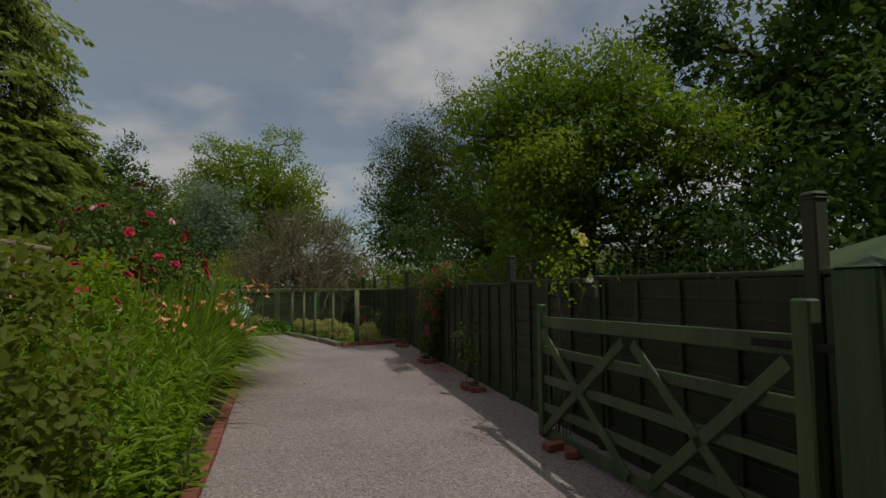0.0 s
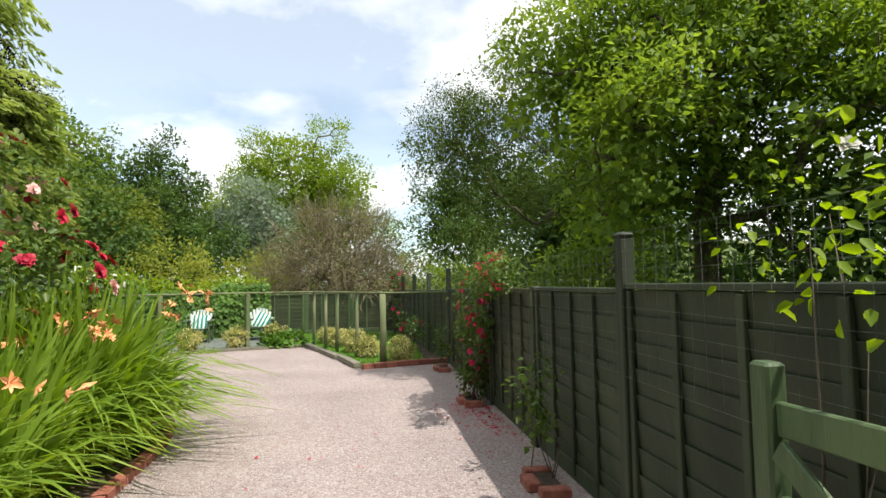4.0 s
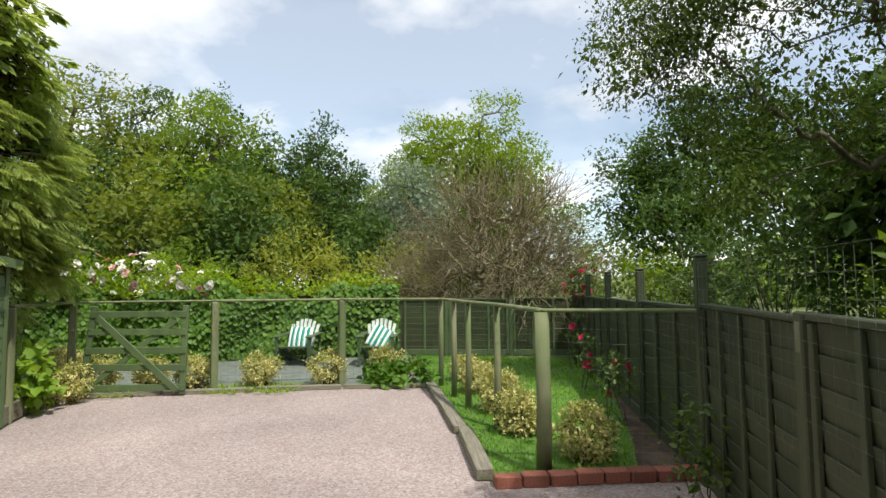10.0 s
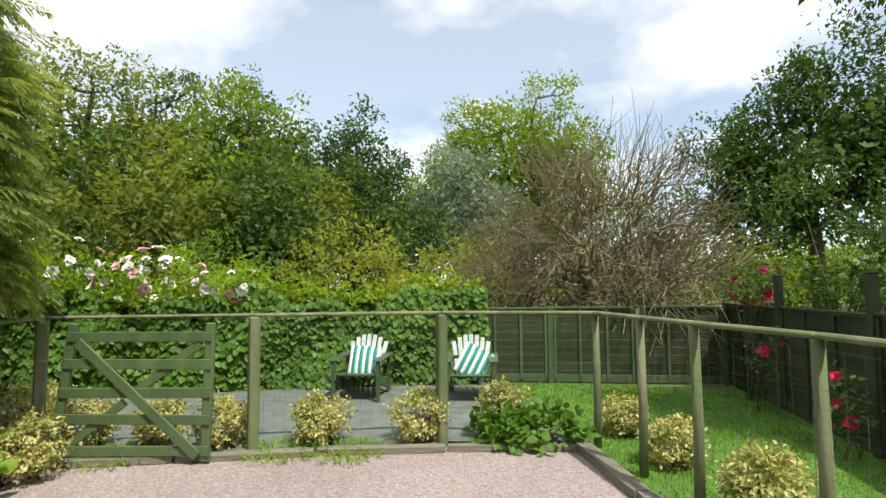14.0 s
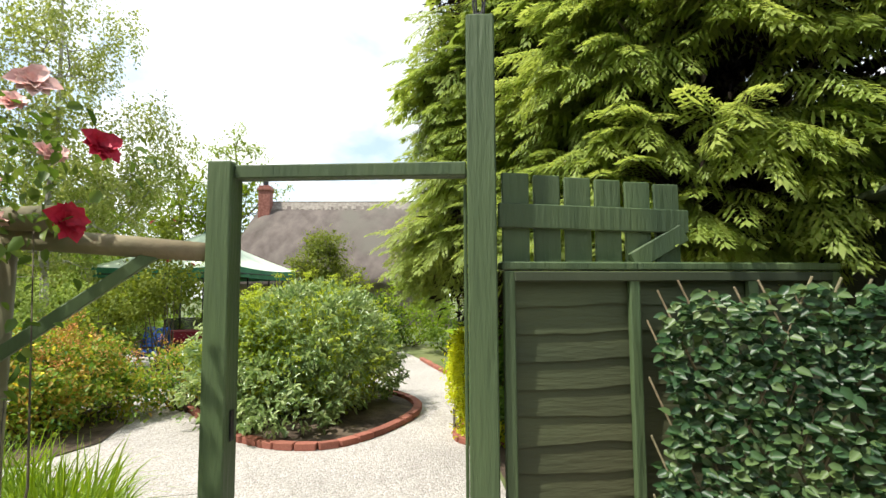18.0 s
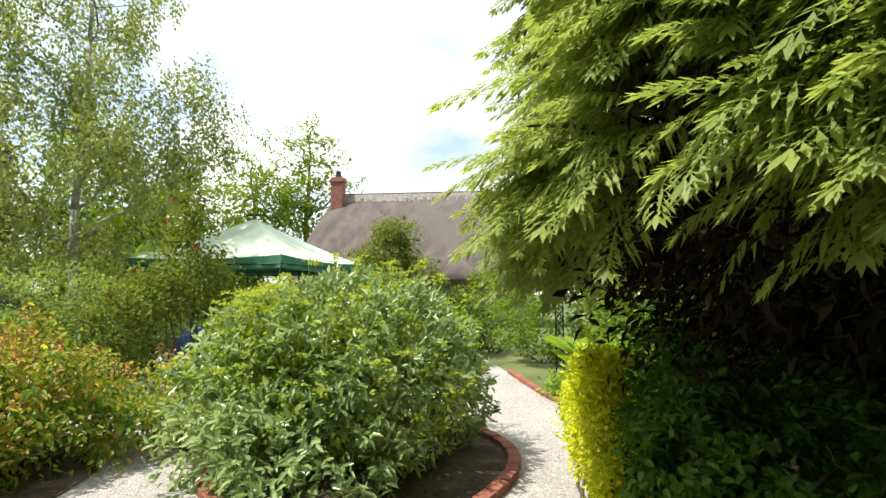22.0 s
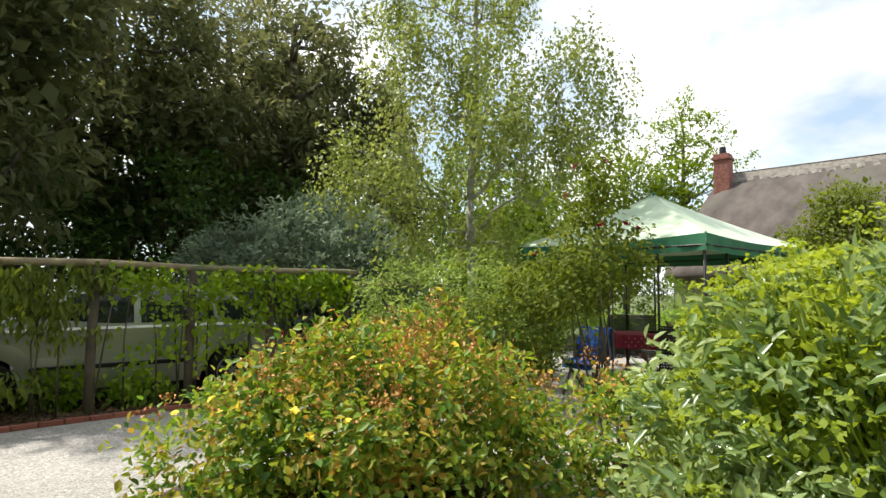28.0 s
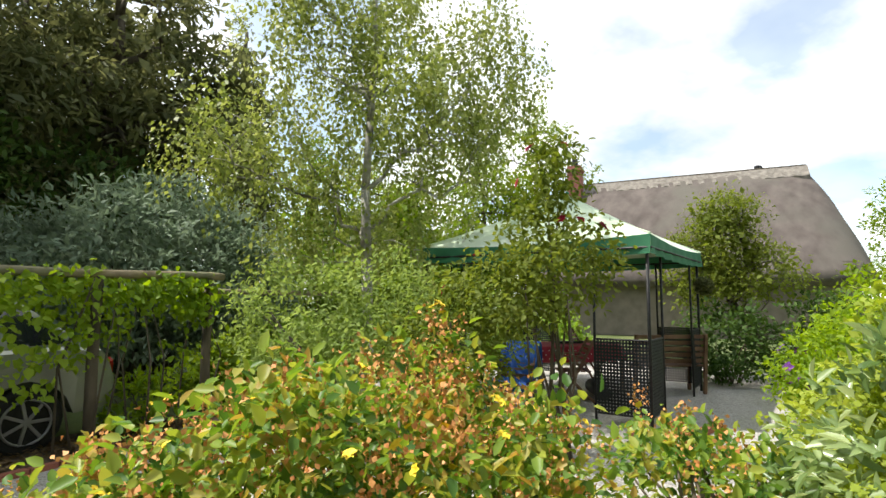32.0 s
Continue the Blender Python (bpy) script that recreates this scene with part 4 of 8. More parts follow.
def side_panel():
    """Lap panel beside the doorway with a picket top and brace."""
    e = thing("side_panel", "faded green lap fence panel with wavy boards", "fence panel", kind="structure")
    d = (PE - DR) / np.linalg.norm(PE - DR)
    nr = np.array((d[1], -d[0]))
    a = DR + d * 0.07
    L = np.linalg.norm(PE - a)
    P = lambda s, z, o=0.0: (*(a + d * s + nr * o), z)
    rng = np.random.default_rng(3)
    n = 14
    for k in range(n):
        z = 0.06 + 1.535 * (k + 0.5) / n
        s = Shape()
        m = 24
        xs = np.linspace(0.02, L - 0.02, m)
        ph = rng.uniform(0, 6)
        lo = z - 0.062 + 0.006 * np.sin(xs * 9 + ph) + 0.003 * np.sin(xs * 23 + ph)
        v = []
        for x, l in zip(xs, lo):
            v += [P(x, l, 0.014), P(x, z + 0.068, 0.002), P(x, z + 0.068, -0.006), P(x, l, 0.004)]
        f = []
        for i in range(m - 1):
            for j in range(4):
                f.append((4 * i + j, 4 * i + (j + 1) % 4, 4 * i + 4 + (j + 1) % 4, 4 * i + 4 + j))
        f += [(3, 2, 1, 0), (4 * m - 4, 4 * m - 3, 4 * m - 2, 4 * m - 1)]
        s.add(v, f)
        part("board", s, "faded_green_board", e)
    for x in (0.03, 0.56, 1.1, L - 0.03):
        part("batten", Shape().bar(P(x, 0.03, 0.03), P(x, 1.615, 0.03), 0.045, 0.03, 0.004, (nr[0], nr[1], 0)), "green_paint", e)
    part("cap_rail", Shape().bar(P(0, 1.636, 0.01), P(L, 1.636, 0.01), 0.07, 0.034, 0.006), "green_paint", e)
    part("top_batten", Shape().bar(P(0.05, 1.594, 0.034), P(L - 0.05, 1.594, 0.034), 0.03, 0.04, 0.004), "dark_green_paint", e)
    t = thing("picket_topping", "short green picket topping with a brace", "fence panel", kind="structure")
    for k in range(6):
        x = 0.08 + 0.135 * k
        part("picket", Shape().bar(P(x, 1.645, -0.03), P(x, 2.025 - 0.006 * k, -0.03), 0.115, 0.018, 0.004, (nr[0], nr[1], 0)), "green_paint", t)
    part("rail", Shape().bar(P(0.0, 1.845, -0.008), P(0.84, 1.83, -0.008), 0.022, 0.10, 0.004), "green_paint", t)
    part("brace", Shape().bar(P(0.58, 1.655, -0.006), P(0.82, 1.785, -0.006), 0.022, 0.08, 0.004), "green_paint", t)


side_panel()


def tool_shed():
    e = thing("tool_shed", "small green shiplap tool shed with a sloping roof", "shed", kind="structure")
    c0, c1 = np.array((-7.32, 10.93)), np.array((-7.7, 11.85))
    d = (c1 - c0) / np.linalg.norm(c1 - c0)
    L = np.linalg.norm(c1 - c0)
    back = np.array((-d[1], d[0]))
    D = 1.7
    hl, hr = 1.88, 1.74
    n = 12
    for k in range(n):
        for face in range(2):
            z0, z1 = 0.03 + 1.62 * k / n, 0.03 + 1.62 * (k + 1) / n + 0.004
            zc = (z0 + z1) / 2
            if face == 0:
                p, q, nn = c0, c1, -back
            else:
                p, q, nn = c1, c1 + back * D, d
            part("shiplap_board", Shape().bar((*(p + nn * 0.0), zc), (*(q + nn * 0.0), zc), 0.018, z1 - z0 - 0.006, 0.006, (nn[0] * -0.07, nn[1] * -0.07, 1)), "fresh_green_paint", e)
    s = Shape()
    bx = [c0 + back * 0.012, c1 + back * 0.012, c1 + back * D, c0 + back * D]
    v = [(*p, 0.0) for p in bx] + [(*bx[0], hl), (*bx[1], hr), (*bx[2], hr), (*bx[3], hl)]
    s.add(v, [(0, 1, 5, 4), (1, 2, 6, 5), (2, 3, 7, 6), (3, 0, 4, 7), (3, 2, 1, 0), (4, 5, 6, 7)])
    part("carcass", s, "dark_green_paint", e)
    for p in (c0, c1):
        part("corner_trim", Shape().bar((*(p - back * 0.012), 0.02), (*(p - back * 0.012), (hl if p is c0 else hr) - 0.02), 0.05, 0.02, 0.004, (back[0], back[1], 0)), "fresh_green_paint", e)
    a, b = c0 - d * 0.1, c1 + d * 0.06
    part("roof", Shape().bar((*(a + back * D / 2), hl + 0.07), (*(b + back * D / 2), hr + 0.03), D + 0.24, 0.03, 0.006), "dark_green_paint", e)
    part("fascia", Shape().bar((*(a - back * 0.125), hl + 0.055), (*(b - back * 0.125), hr + 0.015), 0.02, 0.10, 0.004), "fresh_green_paint", e)


tool_shed()


def ivy_trellis():
    """An expanding willow trellis of artificial ivy, hung on the panel."""
    rng = np.random.default_rng(21)
    e = thing("ivy_trellis", "hanging trellis screen of glossy artificial ivy leaves", "trellis")
    a, b = IVY_A, IVY_B
    d = (b - a) / np.linalg.norm(b - a)
    L = np.linalg.norm(b - a)
    nr = np.array((d[1], -d[0]))
    P = lambda s, z, o: np.array((*(a + d * s + nr * o), z))
    for k in range(12):
        s0 = -0.05 + L * k / 11
        lath = Shape()
        for sg in (1, -1):
            slope, o = 0.41 * sg, 0.02 + 0.006 * sg
            ends = sorted(0.25 + (x - s0) / slope for x in (-0.07, L + 0.07))
            z0, z1 = max(0.2, ends[0]), min(1.55 + rng.uniform(-0.03, 0.05), ends[1])
            lath.bar(P(s0 + slope * (z0 - 0.25), z0, o), P(s0 + slope * (z1 - 0.25), z1, o), 0.013, 0.008, 0.002)
        part("lath", lath, "rustic_pole", e)
    n = 4200
    s = rng.uniform(-0.03, L + 0.03, n)
    top = 1.51 + 0.07 * s / L + 0.02 * np.sin(s * 19)
    z = 0.2 + (top - 0.2) * rng.uniform(0, 1, n) ** 0.95
    s += 0.04 * (z - 0.8) + 0.02 * np.sin(z * 13)
    pos = np.stack([P(x, h, o) for x, h, o in zip(s, z, rng.uniform(0.0, 0.10, n))])
    turn = rng.choice((-1, 1), (n, 1)) * rng.uniform(0.5, 1.0, (n, 1))
    ax = np.array((*d, 0)) * turn + np.array((0, 0, -0.25)) + np.array((*nr, 0)) * rng.uniform(0.1, 0.7, (n, 1)) + np.array((0, 0, 1)) * rng.normal(size=(n, 1)) * 0.35
    up = np.array((*nr, 0.7)) + rng.normal(size=(n, 3)) * 0.35
    v, f = leaves(rng, pos, ax, up, 0.046, 0.62, 0.16, True)
    part("ivy_foliage", quad_mesh("ivy_foliage", v, f), "leaf_ivy_dark", e)


ivy_trellis()


def rustic_fence():
    e = thing("rustic_fence", "rustic pole fence and rail carrying climbing roses", "fence", kind="structure")
    P0, P1, P2 = np.array((-5.21, 7.93)), np.array((-4.75, 6.6)), np.array((-4.3, 5.2))
    rng = np.random.default_rng(8)
    for p in (P0, P1, P2):
        part("post", Shape().tube([(*p, -0.1), (p[0] + 0.01, p[1], 0.9), (*p, 1.78)], [0.055, 0.05, 0.05], 10), "rustic_pole", e, smooth=True)
    part("rail", Shape().tube([(*(DL + (P0 - DL) * 0.06), 1.70), (*((DL + P0) / 2), 1.73), (*P0, 1.76)], [0.04, 0.045, 0.045], 10), "rustic_pole", e, smooth=True)
    part("rail", Shape().tube([(P0[0] - 0.1, P0[1] + 0.25, 1.83), (*P0, 1.83), (*P1, 1.83), (*P2, 1.83)], [0.05, 0.052, 0.05, 0.045], 10), "rustic_pole", e, smooth=True)
    part("rail", Shape().tube([(*P0, 1.2), (*P1, 1.2), (*P2, 1.2)], [0.035, 0.035, 0.03], 8), "rustic_pole", e, smooth=True)
    part("brace", Shape().bar((*(DL + (P0 - DL) * 0.28), 1.72), (*(DL + (P0 - DL) * 1.0 + np.array((0.05, 0.08))), 1.28), 0.03, 0.05, 0.004), "fresh_green_paint", e)
    for a, b in ((P0, P1), (P1, P2)):
        for k in range(1, 7):
            m = a + (b - a) * k / 7
            o = (b - a) * (0.06 if k % 2 else -0.06)
            part("upright", Shape().tube([(*(m - o), 1.18), (*(m + o), 1.84)], 0.026, 7), "rustic_pole", e, smooth=True)
    netting(e, DL, P0, 0.05, 0.75, 0.12, 6)


rustic_fence()


# ---------------------------------------------------------------- trees beyond the fences
tree("tree", "tall green hedgerow tree behind the drive fence", (3.1, 11.6, 0), [(0, 0, 4.2, 2.6, 2.6, 2.7), (-1.0, -0.6, 3.0, 1.8, 1.8, 1.6), (1.6, -0.8, 3.6, 1.7, 1.7, 2.2), (0.6, 1.0, 5.2, 1.6, 1.6, 1.6), (-1.2, 0.1, 5.1, 1.5, 1.5, 1.7), (-2.2, -0.1, 4.7, 1.1, 1.1, 1.4)], 660, 50, 0.24, 0.10, "leaf_mid", 4.6, 0.2, 11, shell=0.6)
tree("tree", "airy hawthorn tree with fine drooping twigs", (2.6, 16.4, 0), [(-2.0, 0.6, 5.6, 2.2, 2.2, 2.9), (-3.2, 0.0, 4.6, 1.4, 1.4, 1.9), (-0.4, 0.8, 5.4, 2.0, 2.0, 2.4), (0.6, -0.8, 5.0, 1.8, 1.8, 2.2), (-3.0, 0.4, 3.0, 1.3, 1.3, 1.2), (-4.4, 0.5, 4.8, 0.9, 1.0, 1.0), (-3.5, 0.3, 5.5, 1.2, 1.2, 1.1)], 780, 54, 0.24, 0.066, "leaf_hawthorn", 5.8, 0.085, 12, droop=0.8, shell=0.2, wood=420, sub=60, width=0.46, core=0.22)
tree("tree", "dark dense tree rising behind the fence", (10.0, 12.0, 0), [(0, 0, 6.0, 3.2, 3.2, 4.6), (-1.8, -1.5, 5.2, 2.2, 2.2, 3.6), (2.0, -3.0, 5.5, 2.5, 2.5, 4.5), (-3.4, 0.6, 6.2, 1.8, 1.8, 2.4), (-2.6, -0.4, 4.4, 1.6, 1.6, 2.0)], 540, 40, 0.38, 0.18, "leaf_dark", 7.0, 0.28, 13, shell=0.4)
tree("tree", "dark dense tree rising behind the fence", (9.6, 5.4, 0), [(0, 0, 6.0, 2.6, 2.6, 4.6), (-0.6, 1.4, 4.2, 1.8, 1.8, 2.6)], 300, 38, 0.36, 0.17, "leaf_dark", 7.0, 0.26, 14, shell=0.4)
tree("tree", "broad green field tree beyond the garden", (4.0, 21.5, 0), [(0, 0, 4.2, 2.8, 2.8, 3.0), (-1.2, 0, 3.0, 2.0, 2.0, 2.0)], 380, 36, 0.34, 0.17, "leaf_dark", 4.6, 0.2, 15, core=1.0)
tree("tree", "dark green field tree beyond the lawn fence", (-0.6, 33.0, 0), [(0, 0, 6.0, 4.0, 4.0, 4.0), (2.6, 0, 4.8, 2.8, 2.8, 3.0), (-1.9, -1, 4.2, 2.2, 2.2, 2.8)], 480, 48, 0.40, 0.19, "leaf_dark", 6.0, 0.25, 16)
tree("tree", "bright green round-headed tree in the field", (-13.8, 38.0, 0), [(0, 0, 8.0, 4.9, 4.9, 5.0), (3.0, 0, 6.6, 3.8, 3.8, 4.2), (-2.6, -1, 5.6, 3.2, 3.2, 4.0)], 620, 54, 0.44, 0.20, "leaf_bright", 7.0, 0.35, 17)
for k, (x, y, r, h, lf, sd) in enumerate(((-18.6, 30.5, 2.8, 10.3, "leaf_dark", 18), (-21.5, 26.5, 4.0, 11.2, "leaf_mid", 19), (-25.5, 22.5, 4.4, 11.6, "leaf_olive", 20), (-24.0, 30.0, 4.2, 12.6, "leaf_dark", 21), (-27.5, 16.5, 4.2, 11.0, "leaf_dark", 22), (-19.5, 35.0, 3.2, 9.0, "leaf_dark", 23), (-17.4, 24.8, 2.6, 6.6, "leaf_olive", 123), (-27.0, 26.5, 3.6, 11.8, "leaf_dark", 124))):
    tree("tree", "tall leafy tree in the belt behind the garden", (x, y, 0), [(0, 0, h * 0.62, r, r, h * 0.36), (r * 0.4, -r * 0.4, h * 0.42, r * 0.8, r * 0.8, h * 0.28), (-r * 0.4, r * 0.2, h * 0.5, r * 0.7, r * 0.7, h * 0.33)], 320, 34, 0.36, 0.205, lf, h * 0.6, 0.28, sd, group="tree belt", wild=0.5, sub=44)
tree("tree", "pale grey-green willow between the trees", (-13.8, 31.5, 0), [(0, 0, 5.4, 2.2, 2.2, 3.2), (1.4, 0, 3.6, 1.8, 1.8, 2.6)], 300, 44, 0.4, 0.15, "leaf_grey", 5.5, 0.2, 24, droop=0.9, shell=0.3, width=0.3)
for k, (x, y, r, h, lf, sd) in enumerate(((-11.2, 20.6, 1.6, 3.1, "leaf_yellow_green", 25), (-9.2, 22.6, 1.7, 2.9, "leaf_yellow_green", 26), (-13.6, 18.8, 1.5, 2.7, "leaf_mid", 27), (-1.2, 25.5, 2.2, 4.4, "leaf_dark", 28), (-3.6, 26.0, 2.0, 3.0, "leaf_bright", 29), (0.6, 22.5, 1.9, 4.0, "leaf_dark", 129), (-8.0, 25.5, 2.2, 3.0, "leaf_mid", 30), (-15.5, 16.0, 1.7, 3.3, "leaf_dark", 31))):
    bush("hedge_shrub", "rounded leafy shrub behind the back fence", (x, y, 0), [(0, 0, h * 0.5, r, r, h * 0.5), (r * 0.5, 0, h * 0.4, r * 0.8, r * 0.8, h * 0.4)], 120, 28, 0.25, 0.15, lf, sd, group="back hedge")
for k, (x, y, r, h) in enumerate(((-14.5, 21.5, 1.9, 5.0), (-17.2, 24.0, 2.4, 6.6), (-20.5, 20.0, 2.6, 6.6), (-12.0, 26.5, 2.2, 4.2), (-15.5, 29.0, 2.4, 5.0), (-9.8, 30.0, 2.6, 4.6), (5.4, 17.0, 2.0, 3.4), (-22.0, 15.5, 2.6, 6.4), (7.0, 14.0, 2.0, 3.6), (5.8, 9.6, 1.9, 3.6), (-16.6, 19.2, 2.2, 5.6), (-19.4, 16.8, 2.4, 6.4), (-23.0, 19.5, 3.0, 8.0), (-18.8, 27.5, 2.6, 6.5), (5.6, 6.6, 1.7, 4.2), (6.6, 3.4, 1.8, 4.0), (2.2, 14.2, 1.4, 2.6), (-5.5, 31.0, 3.0, 4.6), (4.6, 11.4, 1.8, 5.0))):
    bush("boundary_hedge", "tall dense boundary hedge behind the fences", (x, y, 0), [(0, 0, h * 0.5, r, r, h * 0.52), (-r * 0.5, 0.3, h * 0.4, r * 0.7, r * 0.7, h * 0.4)], 150 if x > 0 else 165 if x < -14 else 105, 30 if x > 0 else 26, 0.3 if x > 0 else 0.34, 0.135 if x > 0 else 0.21, "leaf_olive" if (x, y) in ((-22.0, 15.5), (-16.6, 19.2), (-19.4, 16.8)) else "leaf_mid" if x > -6 and k % 3 == 1 else "leaf_dark", 700 + k, 6, category="hedge", group="boundary hedges", width=0.6)
for k, x in enumerate((4.5, 9.0, 14.0, 1.5)):
    bush("field_hedge", "far leafy hedge across the field", (x * 1.6 - 3, 46 + x * 0.6, 0), [(0, 0, 2.0, 4.6, 2.0, 2.4)], 130, 28, 0.42, 0.3, "leaf_mid", 40 + k, category="hedge", group="field hedges")


def dead_tree(at, seed):
    """The bare, twiggy tree behind the back fence."""
    rng = np.random.default_rng(seed)
    e = thing("bare_tree", "round bare tree of dense grey-brown twigs", "tree", at)
    c, o = lobes_points(rng, [(0.1, 0, 2.5, 2.1, 2.0, 1.7), (-1.0, 0, 1.5, 1.7, 1.5, 0.9), (1.0, 0, 1.6, 1.6, 1.5, 1.0), (-1.9, -0.3, 1.15, 1.0, 0.9, 0.5)], 640, 0.25)
    part("trunk", skeleton_wood(rng, (0, 0, -0.1), 1.3, c, 0.2, thin=0.42), "dry_twig", e, smooth=True)
    n = 8
    b = np.repeat(c, n, 0)
    d = unit(np.repeat(o, n, 0) * 0.9 + rng.normal(size=b.shape) * 0.42 + np.array((0, 0, 0.2)))
    ln = rng.uniform(0.4, 1.0, (len(b), 1))
    side = unit(np.cross(d, rng.normal(size=b.shape)))
    b = b + rng.normal(size=b.shape) * 0.12
    w = 0.007
    v = np.stack([b - side * w, b + side * w, b + d * ln + side * w * 0.4, b + d * ln - side * w * 0.4], 1).reshape(-1, 3)
    f = np.arange(len(v)).reshape(-1, 4)
    side2 = np.cross(side, d)
    v2 = np.stack([b - side2 * w, b + side2 * w, b + d * ln + side2 * w * 0.4, b + d * ln - side2 * w * 0.4], 1).reshape(-1, 3)
    vv, ff = merge([(v, f), (v2, f)])
    part("twig_mass", quad_mesh("twig_mass", vv, ff), "dry_twig", e, kind="stuff")
    v, f = cloud(rng, c[:110], o[:110], 14, 0.16, 0.06, 0.5, 0.1)
    part("foliage", quad_mesh("foliage", v, f), "leaf_olive", e)


dead_tree((-5.6, 21.2, 0), 33)

# ---------------------------------------------------------------- near conifer with flat drooping sprays


def bough_template(seed, pairs, step):
    """One flat, drooping bough of unit length: a rib, side shoots in pairs, and scale leaves along each."""
    rng = np.random.default_rng(seed)
    q = []

    def blade(a, b, w):
        d = b - a
        sd = np.array((-d[1], d[0], 0)); sd /= np.linalg.norm(sd) + 1e-9
        q.append([a, a + d * 0.45 + sd * w, b, a + d * 0.45 - sd * w])
    rib = lambda x: np.array((x, 0.03 * math.sin(x * 5 + seed), -0.32 * x ** 2.2))
    for i in range(pairs):
        x = 0.04 + 0.9 * (i + 0.5) / pairs
        for sg in (1, -1):
            ln = (0.30 * (1 - x) ** 0.75 * min(1.0, 0.45 + x * 2.0) + 0.045) * rng.uniform(0.7, 1.25)
            ang = rng.uniform(0.5, 0.85)
            c, sn = math.cos(ang), math.sin(ang) * sg
            shoot = lambda u: rib(x) + np.array((c * u, sn * u, -0.55 * u * u / max(ln, 0.1) - 0.06 * u))
            m = max(2, int(ln / step))
            for k in range(m):
                u = ln * (k + 0.6) / m
                lf = (0.066 * (1 - 0.5 * k / m) + 0.012) * rng.uniform(0.85, 1.15)
                for sd in (1, -1):
                    a2 = math.atan2(sn, c) + sd * 0.62
                    blade(shoot(u), shoot(u) + np.array((math.cos(a2) * lf, math.sin(a2) * lf, -0.28 * lf)), step * 0.19)
            blade(shoot(ln * 0.5), shoot(ln * 1.2), step * 0.3)
            blade(rib(x), shoot(ln * 0.55), 0.008)
    blade(rib(0.0), rib(0.5), 0.012)
    blade(rib(0.5), rib(1.0), 0.012)
    for sg in (1, 0, -1):
        blade(rib(0.94), rib(0.94) + np.array((0.12 - 0.03 * abs(sg), 0.06 * sg, -0.08)), step * 0.4)
    return np.array(q).reshape(-1, 3)


